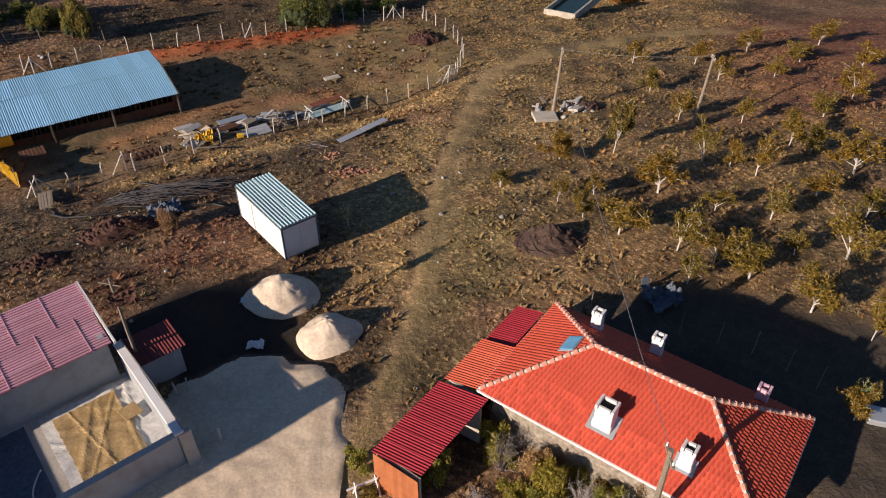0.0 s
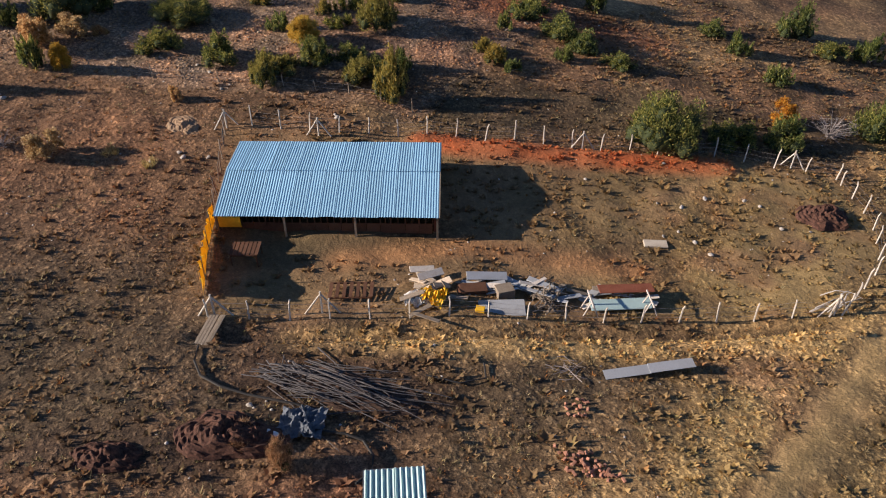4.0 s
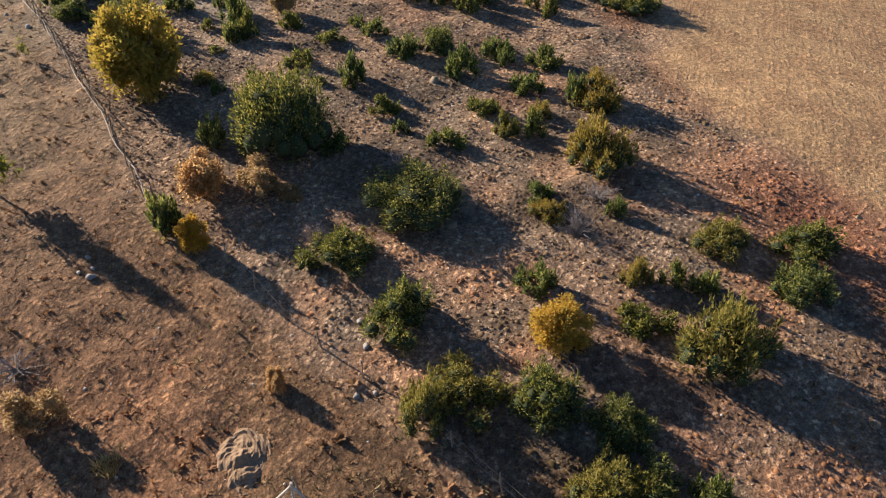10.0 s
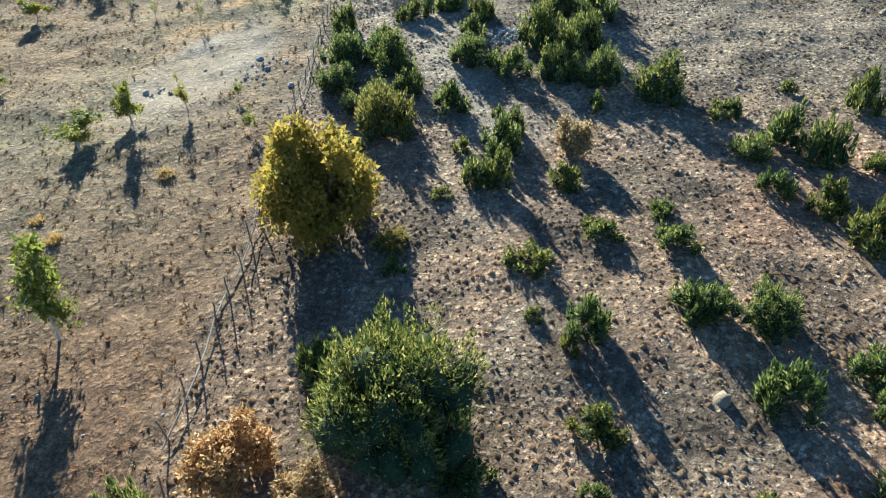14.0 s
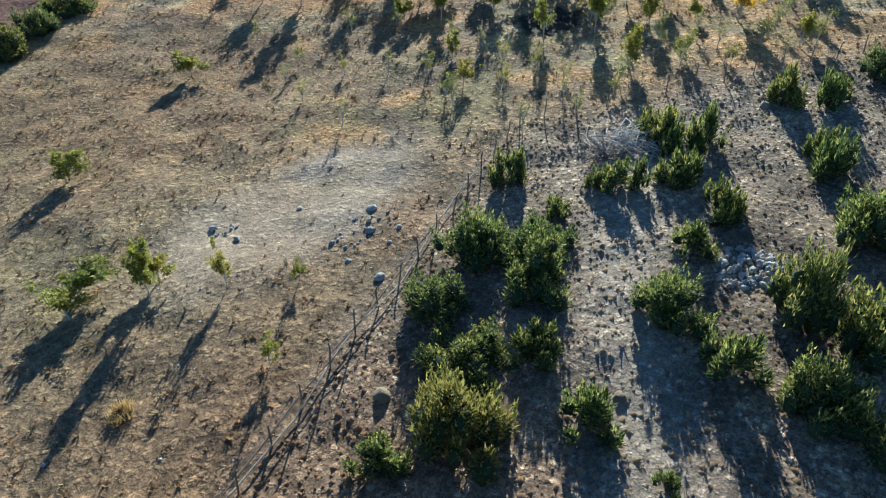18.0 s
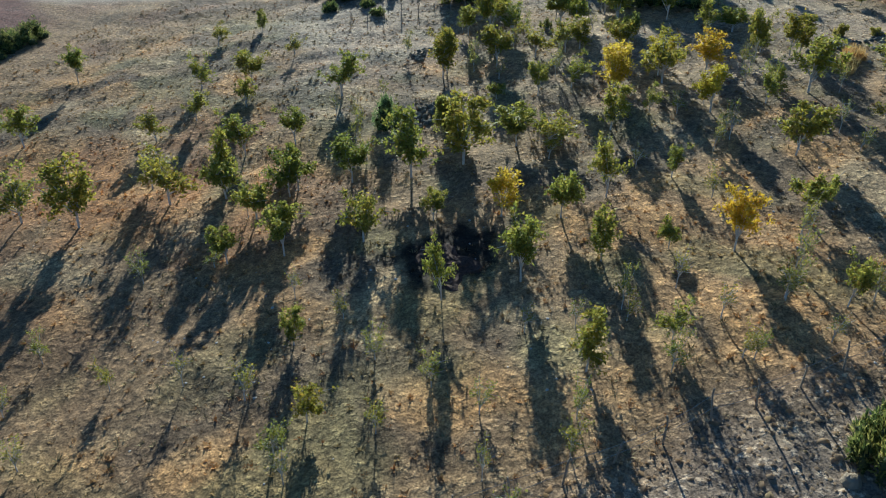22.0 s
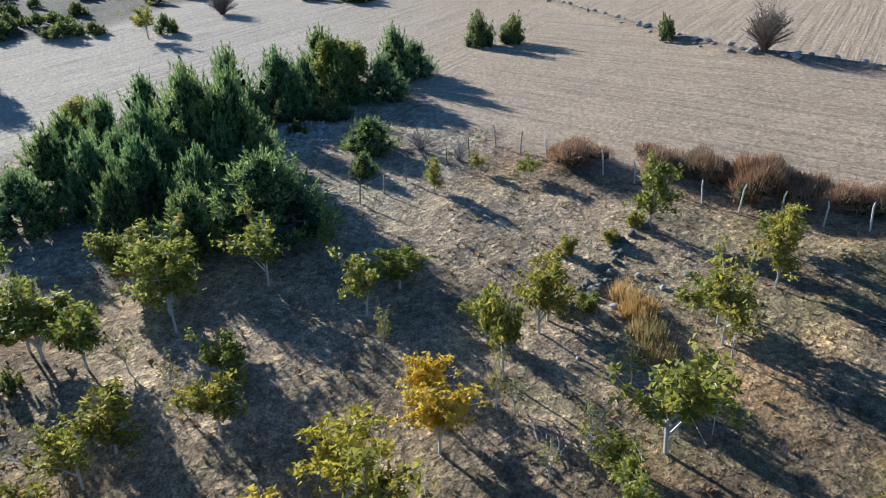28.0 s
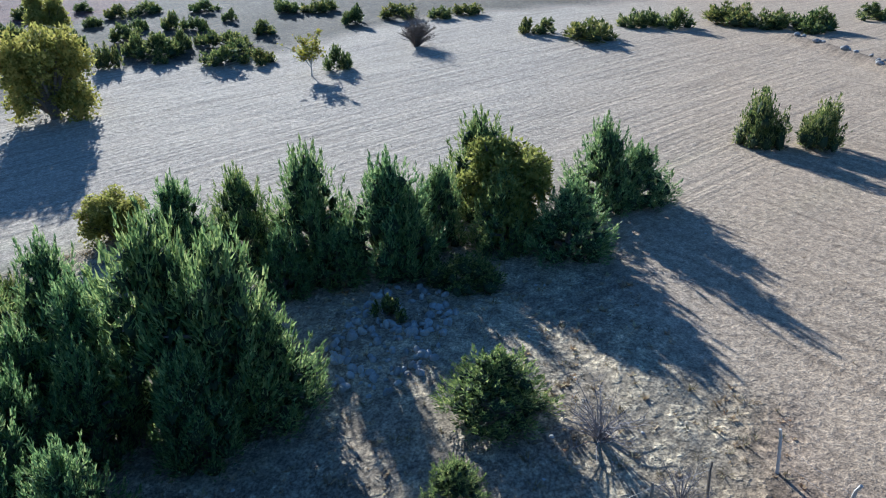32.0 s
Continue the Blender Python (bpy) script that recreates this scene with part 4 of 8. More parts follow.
        part("flashing", box((s * 1.6, s * 1.3, 0.03), (cx, cy - 0.05, EV + 0.58 * min(cy, W - cy) + 0.05), (30 if cy < W / 2 else -30, 0, 0)), GALV, ch, "grey sheet flashing")
    sk = part("skylight", box((0.6, 0.85, 0.06), (2.2, 3.05, EV + 0.562 * 2.2 + 0.1), (0, -29.3, 0), 0.015), BLUE_PLASTIC, house, "small blue roof window")
    part("skylight_frame", box((0.72, 0.97, 0.05), (2.2, 3.05, EV + 0.562 * 2.2 + 0.075), (0, -29.3, 0), 0.01), GALV, sk)
    return house


farmhouse()


def lean_to(name, x0, x1, y0, y1, z_low, z_high, material, label):
    """A shed against the gable end: its roof falls towards local minus x."""
    e = thing(name, pose(1.4, 18.4, -0.1, 0, 0, -36.2) @ pose(x0, y0, 0), label, "shed")
    w, d = x1 - x0, y1 - y0
    bm = bmesh.new()
    add_box(bm, (0.12, d - 0.3, z_low - 0.1), (0.16, d / 2, (z_low - 0.1) / 2))
    part("outer_wall", bm, PLASTER, e)
    for y in (0.16, d - 0.16):
        part("end_wall", box((w - 0.45, 0.12, z_low - 0.1), (w / 2 + 0.02, y, (z_low - 0.1) / 2)), PLASTER, e)
    sheet_roof(e, (w, 0, z_high), (0, 1, 0), (-w, 0, z_low - z_high), d, math.hypot(w, z_high - z_low), material, 0.75, 0.125, 0.022)
    return e


lean_to("tool_shed", -1.7, -0.02, 0.05, 2.8, 2.45, 2.9, ORANGE_SHEET, "small shed with an orange ribbed sheet roof against the house")
lean_to("wood_shed", -1.66, -0.3, 2.9, 5.6, 2.3, 2.62, MAROON, "low shed with a dark red ribbed sheet roof behind the house")
porch = lean_to("lean_to_barn", -1.9, 0.45, -4.25, -0.03, 2.25, 2.75, MAROON, "long lean-to with a dark red ribbed sheet roof and orange boards")
rng = random.Random(9)
for i in range(11):
    part("board", box((0.2, 0.035, 2.2), (0.2 + i * 0.19, -0.02, 1.12), (0, rng.uniform(-0.8, 0.8), 0), 0.006), ORANGE_WOOD, porch)


# ---- the pink-roofed outbuilding and its walled yard ----
def outbuilding():
    e = thing("outbuilding", pose(-10.04, 17.25, -0.2, 0, 0, 130.5), "grey rendered outbuilding with a faded pink corrugated roof", "building")
    part("front_wall", box((0.25, 13.2, 2.5), (6.2, 7.1, 1.25)), GREY_WALL, e)
    part("gable_wall", box((3.7, 0.25, 2.7), (8.05, 0.62, 1.35)), GREY_WALL, e)
    part("back_wall", box((0.25, 13.2, 2.9), (9.8, 7.1, 1.45)), GREY_WALL, e)
    for k, (x0, z0, y0) in enumerate(((9.95, 3.2, 0.3), (7.95, 2.9, 0.36))):
        way = Vector((-2.15, 0, -0.305))
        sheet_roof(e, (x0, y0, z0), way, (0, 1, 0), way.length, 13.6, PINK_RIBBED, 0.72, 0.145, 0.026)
        for i in range(9):
            o = Vector((x0, y0 + 0.02 + i * 1.6 + 0.8 * k, z0 + 0.03))
            part("seam", tube([o, o + way], 0.022, 0.022, 4), PINK_SHEET, e, "raised sheet joint")
    part("barge_board", box((4.3, 0.1, 0.16), (7.85, 0.24, 2.86), (0, -8, 0), 0.01), WHITE_PAINT, e)
    return e


outbuilding()
yard = thing("walled_yard", pose(-10.04, 17.25, -0.2, 0, 0, 130.5), "walled concrete yard with white coping beside the outbuilding", "yard wall")
part("side_wall", box((6.2, 0.22, 2.05), (3.1, 0.11, 1.02)), GREY_WALL, yard)
part("side_coping", box((6.4, 0.36, 0.09), (3.05, 0.11, 2.09), (0, 0, 0), 0.02), WHITE_PAINT, yard, "white painted coping")
part("front_wall", box((0.22, 9.0, 1.85), (0.11, 4.6, 0.92)), GREY_WALL, yard)
part("front_coping", box((0.34, 9.0, 0.07), (0.11, 4.6, 1.87), (0, 0, 0), 0.02), CONCRETE, yard)
part("floor_slab", box((6.0, 8.8, 0.5), (3.2, 4.6, 0.1)), CONCRETE, yard)
# wall out of view, added at a height that shades the liner
part("end_wall", box((5.9, 0.22, 2.05), (3.2, 9.11, 1.02)), GREY_WALL, yard)
part("liner", box((5.6, 4.6, 0.02), (3.1, 6.9, 0.37)), BLUE_TARP, yard, "blue-grey plastic liner")
part("buttress", box((0.3, 0.5, 1.9), (-0.02, -0.1, 0.9), (0, 8, 0), 0.04), CONCRETE, yard)
part("rail", tube([(-0.1, -0.05, 2.2), (3, -0.12, 2.1), (6.2, -0.05, 2.2)], 0.03), WIRE, yard, "thin metal rail")


def crumpled(w, d, n, high, seed):
    """A creased sheet lying flat, w by d, with folds."""
    bm = bmesh.new()
    bmesh.ops.create_grid(bm, x_segments=n, y_segments=n, size=0.5)
    r = random.Random(seed)
    folds = [(r.uniform(-0.5, 0.5), r.uniform(0, math.pi), r.uniform(0.02, 0.06)) for _ in range(9)]
    for v in bm.verts:
        z = sum(math.exp(-((v.co.x * math.cos(a) + v.co.y * math.sin(a) - o) / s) ** 2) for o, a, s in folds) * 0.25
        z += noise.noise((v.co.x * 5, v.co.y * 5, seed)) * 0.3 + 0.3
        v.co = (v.co.x * w + r.uniform(-0.03, 0.03), v.co.y * d + r.uniform(-0.03, 0.03), z * high)
    bmesh.ops.solidify(bm, geom=bm.faces[:], thickness=0.012)
    return bm


def laid(name, m, bm, material, label, category):
    ob = part(name, bm, material, None)
    ob.matrix_basis = m
    return tagged(ob, label, category)


YM = pose(-10.04, 17.25, -0.2, 0, 0, 130.5)
laid("plastic_sheet", YM @ pose(3.15, 2.1, 0.37), crumpled(5.3, 3.9, 44, 0.14, 1), CLEAR_SHEET, "wrinkled clear plastic sheeting spread on the yard floor", "plastic sheet")
laid("brown_mat", YM @ pose(3.35, 2.35, 0.47), crumpled(3.9, 2.5, 40, 0.12, 2), BROWN_TARP, "wet brown sheet lying on plastic in the walled yard", "tarpaulin")
laid("plywood_square", YM @ pose(3.6, 0.95, 0.62, 3, 2, 8), box((0.8, 0.75, 0.03), bevel=0.005), BROWN_TARP, "small brown board lying on the plastic", "board")
laid("hose", YM @ pose(0, 0, 0.4), tube([(0.6 + 2.6 * k / 12, 4.6 + 0.7 * math.sin(k / 12 * 3.0), 0.02 + 0.01 * (k % 2)) for k in range(13)], 0.035), CLEAR_SHEET, "pale hose curving over the yard floor", "hose")
# unseen block, sized to cast the straight shadow edge across the lot
big = thing("lot_shade_block", pose(-10.04, 17.25, -0.2, 0, 0, 130.5), "tall slim grey block added out of view to shade the lot", "building")
part("wall", box((1.2, 5.8, 6.2), (0.4, 12.1, 3.1)), GREY_WALL, big)
part("roof", box((1.3, 5.9, 0.15), (0.4, 12.1, 6.28)), PINK_SHEET, big)

annex = thing("rusty_annex", pose(-12.75, 22.15, -0.25, 0, 0, 130.5), "small grey shed with a rusty sheet roof", "shed")
part("wall", box((1.5, 1.7, 1.75), (0, 0, 0.87)), GREY_WALL, annex)
part("lining", box((0.9, 0.04, 1.5), (0, -0.87, 0.8)), OLD_WOOD, annex, "weathered boarded door")
sheet_roof(annex, (0.95, -1.1, 1.98), (0, 1, 0), (-1, 0, -0.1), 2.2, 1.9, DARK_SHEET, 0.75, 0.15, 0.02)


# ---- the white hut ----
def hut():
    m = pose(-8.55, 30.45, -0.28, 0, 0, 129.0)
    e = thing("storage_hut", m, "white panel storage hut with a teal striped sheet roof", "hut")
    L, W, H = 5.35, 2.05, 2.0
    n = 5
    for i in range(n):
        for y in (0.03, -W - 0.03):
            part("side_panel", box((L / n - 0.02, 0.06, H), (L * (i + 0.5) / n, y, H / 2), (0, 0, 0), 0.008), WHITE_PAINT, e)
    for x in (0.03, L - 0.03):
        for k in range(2):
            part("end_panel", box((0.06, W / 2 - 0.01, H), (x, -W * (k + 0.5) / 2, H / 2), (0, 0, 0), 0.008), WHITE_PAINT, e)
    for x in (0.0, L):
        for y in (0.04, -W - 0.04):
            part("corner_post", box((0.09, 0.09, H + 0.04), (x, y, H / 2)), BLUE_TARP, e, "dark metal corner trim")
    part("door", box((0.85, 0.05, 1.8), (3.9, 0.085, 0.95), (0, 0, 0), 0.01), WHITE_PAINT, e, "white door in the long side")
    part("floor_frame", box((L, W, 0.1), (L / 2, -W / 2, 0.03)), BLUE_TARP, e)
    for y in (0.06, -W - 0.06):
        part("roof_trim", box((L + 0.1, 0.07, 0.11), (L / 2, y, H + 0.04)), BLUE_TARP, e, "dark roof edge trim")
    for x in (-0.03, L + 0.03):
        part("roof_trim", box((0.07, W + 0.1, 0.11), (x, -W / 2, H + 0.04)), BLUE_TARP, e)
    sheet_roof(e, (0, 0.05, H + 0.12), (0, -1, 0), (1, 0, 0.006), W + 0.1, L, TEAL_SHEET, 1.05, 0.2, 0.05)
    return e


hut()


# ---- the barn ----
def barn():
    L, D, ZE, ZR, YR, ZB = 13.9, 7.7, 1.42, 2.42, 3.86, 2.47
    e = thing("livestock_barn", pose(-32.86, 45.12, -2.5, 0, 0, 33.7), "long open-fronted livestock barn with a pale blue corrugated roof", "barn")
    for x in (0.08, 4.3, 8.7, L - 0.1):
        part("post", box((0.13, 0.13, ZE + 0.3), (x, 0.12, ZE / 2 - 0.15)), OLD_WOOD, e, "wooden roof post")
    part("back_wall", box((L - 0.2, 0.2, ZB), (L / 2, D - 0.5, ZB / 2 - 0.12)), GREY_WALL, e)
    for x in (0.25, L - 0.25):
        bm = bmesh.new()
        vs = [bm.verts.new((x + sx, y, z)) for sx in (-0.1, 0.1) for y, z in ((0.9, -0.3), (D - 0.5, -0.3), (D - 0.5, ZB - 0.1), (YR, ZR - 0.12), (0.9, ZE + 0.1))]
        bm.faces.new(vs[:5]), bm.faces.new(vs[5:][::-1])
        for i in range(5):
            bm.faces.new((vs[i], vs[5 + i], vs[5 + (i + 1) % 5], vs[(i + 1) % 5]))
        part("end_wall", bm, RUST, e, "brown boarded end wall")
    r = random.Random(3)
    x = 0.9
    while x < L - 0.4:
        w = r.uniform(0.5, 0.95)
        if not 8.6 < x < 9.6:
            gate = part("window_frame", box((w, 0.05, 0.07), (x + w / 2, 0.52, 1.28)), DARK_WOOD, e, "old wooden window frame used as walling")
            part("bar", box((w, 0.05, 0.06), (x + w / 2, 0.52, 0.6)), DARK_WOOD, gate)
            for k in range(3):
                part("bar", box((0.05, 0.05, 0.75), (x + w * k / 2, 0.52, 0.92)), DARK_WOOD, gate)
        part("board", box((w, 0.04, 0.75), (x + w / 2, 0.56, 0.22), (0, r.uniform(-2, 2), 0)), DARK_WOOD, e)
        x += w + 0.03
    part("yellow_cover", box((1.4, 0.05, 0.85), (0.9, 0.08, 0.95), (4, 0, 0), 0.02), YELLOW_TARP, e, "yellow tarpaulin hung under the eave")
    sheet_roof(e, (0, YR, ZR), (1, 0, 0), (0, -YR, ZE - ZR), L, math.hypot(YR, ZE - ZR), BLUE_SHEET, 0.94, 0.16, 0.013)
    sheet_roof(e, (0, YR - 0.06, ZR + 0.035), (1, 0, 0), (0, D - YR, ZB - ZR - 0.02), L, D - YR, BLUE_SHEET, 0.94, 0.16, 0.013)
    for x in (-0.03, L + 0.03):
        part("barge_board", tube([(x, 0, ZE - 0.03), (x, YR, ZR - 0.03), (x, D, ZB - 0.03)], 0.05, sides=4), OLD_WOOD, e)
    return e


barn()


# the sandy lot in front of the outbuilding
lot_me = gravel_sheet("gravel_lot", LOT, 0.0, 0.12, 0.05, GRAVEL)
lot_me.polygons.foreach_set("use_smooth", np.ones(len(lot_me.polygons), bool))
lot_ob = new("gravel_lot", lot_me)
lot_ob.matrix_basis = Matrix.Translation((0, 0, -0.06))
tagged(lot_ob, "pale sandy gravel lot beside the walled yard", "pavement", kind="structure")


# ---- plants ----
def leaves(rs, centres, outs, length, width, up=0.5, spread=0.5, jitter=0.35, asp=1.0):
    """Pointed leaves or needle tufts at points, turned outwards and up; asp stretches the places, not the leaves."""
    n = len(centres)
    centres = centres * [1, 1, asp]
    d = outs + np.array([0, 0, up]) + rs.normal(0, spread, (n, 3))
    d /= np.linalg.norm(d, axis=1)[:, None] + 1e-9
    a = np.cross(d, rs.normal(0, 1, (n, 3)))
    a /= np.linalg.norm(a, axis=1)[:, None] + 1e-9
    l = (length * (1 + jitter * rs.uniform(-1, 1, n)))[:, None]
    w = (width * (1 + jitter * rs.uniform(-1, 1, n)))[:, None]
    v = np.stack([centres + a * w * 0.5, centres - a * w * 0.5, centres + d * l], 1).reshape(-1, 3)
    return v, np.arange(3 * n).reshape(-1, 3)


def lobed(rs, lobes, n, inner=0.75, flat=1.0):
    """n points on the shells of lobes, with the outward way."""
    pick = rs.choice(len(lobes), n, p=np.array([l[3] ** 2 for l in lobes]) / sum(l[3] ** 2 for l in lobes))
    c = np.array([l[:3] for l in lobes])[pick]
    r = np.array([l[3] for l in lobes])[pick][:, None]
    o = rs.normal(0, 1, (n, 3))
    o /= np.linalg.norm(o, axis=1)[:, None]
    o[:, 2] = np.where(rs.rand(n) < 0.6, np.abs(o[:, 2]), o[:, 2])
    return c + o * r * [1, 1, flat] * rs.uniform(inner, 1.0, (n, 1)), o


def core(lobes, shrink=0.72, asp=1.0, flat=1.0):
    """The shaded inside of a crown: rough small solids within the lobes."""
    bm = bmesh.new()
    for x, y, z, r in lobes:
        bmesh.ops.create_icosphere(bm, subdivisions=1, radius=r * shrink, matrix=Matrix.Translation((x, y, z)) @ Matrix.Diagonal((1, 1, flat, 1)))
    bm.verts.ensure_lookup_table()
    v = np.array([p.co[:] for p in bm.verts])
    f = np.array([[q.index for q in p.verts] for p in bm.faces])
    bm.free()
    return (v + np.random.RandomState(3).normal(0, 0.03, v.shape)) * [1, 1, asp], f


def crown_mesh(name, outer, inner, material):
    """A crown of leaves with its inner shade coloured dark on a second material."""
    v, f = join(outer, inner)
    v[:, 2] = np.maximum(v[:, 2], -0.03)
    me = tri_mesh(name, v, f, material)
    me.materials.append(CROWN_SHADE)
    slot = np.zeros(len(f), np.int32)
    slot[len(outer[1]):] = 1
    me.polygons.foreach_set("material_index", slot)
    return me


def join(*chunks):
    v, f, n = [], [], 0
    for a, b in chunks:
        v.append(a), f.append(b + n)
        n += len(a)
    return np.concatenate(v), np.concatenate(f)


def limbs(rs, trunk_r, tips, base=(0, 0, -0.05), fork=0.3, sides=5):
    """Stems from one foot to several tips."""
    bm = bmesh.new()
    for t in tips:
        t = Vector(t)
        b = Vector(base) + Vector((rs.normal(0, 0.03), rs.normal(0, 0.03), 0))
        k = b.lerp(t, fork) * Vector((0.55, 0.55, 1)).length / Vector((0.55, 0.55, 1)).length
        k = Vector((t.x * fork * 0.5, t.y * fork * 0.5, t.z * fork))
        add_tube(bm, [b, k, k.lerp(t, 0.5) + Vector((rs.normal(0, 0.03), rs.normal(0, 0.03), 0.02)), t], trunk_r, trunk_r * 0.25, sides)
    return bm


def to_mesh(name, bm, material, asp=1.0):
    if asp != 1.0:
        bmesh.ops.scale(bm, vec=(1, 1, asp), verts=bm.verts[:])
    me = bpy.data.meshes.new(name)
    bm.to_mesh(me)
    bm.free()
    me.materials.append(material)
    return me


def make_juniper(seed, n, leaf, lobes_n, tall, asp=1.5, dome=False, material=JUNIPER_LEAF):
    """Unit bush of rising, pointed sprays: radius 1, height 1."""
    rs = np.random.RandomState(seed)
    lobes = []
    for i in range(lobes_n):
        a = rs.uniform(0, 2 * math.pi)
        if i < lobes_n * 0.6:
            q, r, z = rs.uniform(0.3, 0.86), rs.uniform(0.15, 0.3), rs.uniform(0.12, 0.3)
        else:
            q, r, z = rs.uniform(0.0, 0.55), rs.uniform(0.14, 0.28), rs.uniform(0.32, 0.76 if tall else 0.6)
        if dome:
            q, r = math.sqrt(rs.rand()) * 0.74, rs.uniform(0.2, 0.32)
            z = 0.12 + (0.74 - 0.6 * q * q) * math.sqrt(rs.rand())
        lobes.append((q * math.cos(a), q * math.sin(a), z, r))
    pts, out = lobed(rs, lobes, int(n * 0.8), 0.7)
    # pointed shoots that break the outline
    m = n - len(pts)
    k = rs.randint(0, lobes_n, m)
    tip = np.array([(x, y, z + r * 0.9) for x, y, z, r in lobes])[k]
    lean = np.array([(x * 0.35, y * 0.35, 0.0) for x, y, z, r in lobes])[k]
    up = rs.rand(m, 1)
    shoot = tip + lean * up * 0.5 + up * [0, 0, 0.2] + rs.normal(0, 1, (m, 3)) * (1.05 - up) * [0.11, 0.11, 0.03]
    pts, out = np.concatenate([pts, shoot]), np.concatenate([out, lean + [0, 0, 0.8]])
    pts[:, 2] = np.clip(pts[:, 2], 0.03, 1.05)
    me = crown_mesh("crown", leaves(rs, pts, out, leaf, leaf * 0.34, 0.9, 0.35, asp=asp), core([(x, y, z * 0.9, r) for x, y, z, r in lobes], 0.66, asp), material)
    stem = limbs(rs, 0.05, [(l[0], l[1], l[2]) for l in lobes[:5]])
    return asp, [("stem", to_mesh("stem", stem, BARK, asp)), ("crown", me)]


def make_pine(seed, n, leaf, asp=2.5):
    """A bushy young pine: whorls of rising boughs down to the ground, each ending in a candle of needles."""
    rs = np.random.RandomState(seed)
    lobes, tips = [], []
    levels = 10
    for lev in range(levels):
        z = 0.05 + 0.085 * lev
        reach = (1 - (lev / (levels + 0.6)) ** 2.5) * 0.86 * (0.9 if lev == 0 else 1)
        k = max(4, 10 - lev)
        for i in range(k):
            a = 2 * math.pi * i / k + rs.uniform(-0.35, 0.35) + lev * 0.7
            q = reach * rs.uniform(0.6, 1.12)
            r = (0.235 - 0.009 * lev) * rs.uniform(0.75, 1.2)
            lobes.append((q * math.cos(a), q * math.sin(a), z + rs.uniform(-0.03, 0.04), r))
            if lev > 3:
                lobes.append((q * 0.45 * math.cos(a + 0.4), q * 0.45 * math.sin(a + 0.4), z, r))
    lobes.append((0, 0, 0.9, 0.12))
    pts, out = lobed(rs, lobes, int(n * 0.68), 0.6, 1.15 / asp)
    out = out * 0.6 + np.concatenate([pts[:, :2], np.zeros((len(pts), 1))], 1) * 0.6
    m = n - len(pts)
    k = rs.randint(0, len(lobes), m)
    foot = np.array([(x, y, z + r * 0.5 / asp) for x, y, z, r in lobes])[k]
    way = np.array([(x * 0.2, y * 0.2, 0.42 / asp) for x, y, z, r in lobes])[k]
    up = rs.rand(m, 1)
    pts = np.concatenate([pts, foot + way * up + rs.normal(0, 1, (m, 3)) * (1.1 - up) * [0.05, 0.05, 0.015]])
    out = np.concatenate([out, way * 3])
    pts[:, 2] = np.maximum(pts[:, 2], 0.015)
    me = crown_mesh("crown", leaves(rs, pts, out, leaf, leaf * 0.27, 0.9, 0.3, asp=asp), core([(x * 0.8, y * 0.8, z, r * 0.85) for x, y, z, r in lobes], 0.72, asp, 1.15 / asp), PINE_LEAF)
    bm = bmesh.new()
    add_tube(bm, [(0, 0, -0.05), (0.02, 0.01, 0.45), (0, 0, 0.95)], 0.075, 0.012, 7)
    for x, y, z, r in lobes[::3]:
        add_tube(bm, [(0, 0, max(0, z - 0.1)), (x * 0.6, y * 0.6, z - 0.03), (x, y, z)], 0.02, 0.006, 4)
    return asp, [("trunk", to_mesh("trunk", bm, BARK, asp)), ("crown", me)]


def make_bramble(seed, n, asp=0.9):
    """A low dome of fine upright canes round a dark inside."""
    rs = np.random.RandomState(seed)
    lobes = [(0.6 * math.sqrt(rs.rand()) * math.cos(a), 0.6 * math.sqrt(rs.rand()) * math.sin(a), rs.uniform(0.2, 0.55), rs.uniform(0.26, 0.42)) for a in rs.uniform(0, 6.28, 12)]
    pts, out = lobed(rs, lobes, n, 0.6)
    pts[:, 2] = np.maximum(pts[:, 2], 0.02)
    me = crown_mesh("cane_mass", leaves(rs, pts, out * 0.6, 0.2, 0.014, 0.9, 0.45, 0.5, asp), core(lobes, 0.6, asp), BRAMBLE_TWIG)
    stem = limbs(rs, 0.02, [(l[0], l[1], l[2] + l[3] * 0.8) for l in lobes])
    return asp, [("stem", to_mesh("stem", stem, TWIG, asp)), ("cane_mass", me)]


def make_broadleaf(seed, n, leaf, material, lobes_n, low, core_k=0.5, bark=BARK, name="crown", asp=2.0):
    """Round-crowned tree or dry shrub, radius 1, height 1; low: where the crown begins."""
    rs = np.random.RandomState(seed)
    lobes = []
    for i in range(lobes_n):
        a, z = rs.uniform(0, 2 * math.pi), low + 0.12 + (0.72 - low) * rs.rand()
        q = math.sqrt(rs.rand()) * 0.74 * math.sqrt(max(0.08, 1 - ((z - 0.42 - low / 2) / 0.5) ** 2))
        lobes.append((q * math.cos(a), q * math.sin(a), z, rs.uniform(0.2, 0.36)))
    pts, out = lobed(rs, lobes, n, 0.35, 1.4 / asp)
    pts[:, 2] = np.clip(pts[:, 2], low * 0.7, 1.02)
    chunks = [leaves(rs, pts, out, leaf, leaf * 0.8, 0.1, 0.8, asp=asp)]
    if core_k:
        chunks.append(core(lobes, core_k, asp, 1.4 / asp))
    v, f = join(*chunks)
    bm = limbs(rs, 0.05, [(l[0], l[1], l[2] + l[3] * 0.5) for l in lobes], fork=max(0.25, low), sides=5)
    add_tube(bm, [(0, 0, -0.06), (0, 0, max(0.2, low))], 0.075, 0.05, 7)
    return asp, [("trunk", to_mesh("trunk", bm, bark, asp)), (name, tri_mesh(name, v, f, material))]


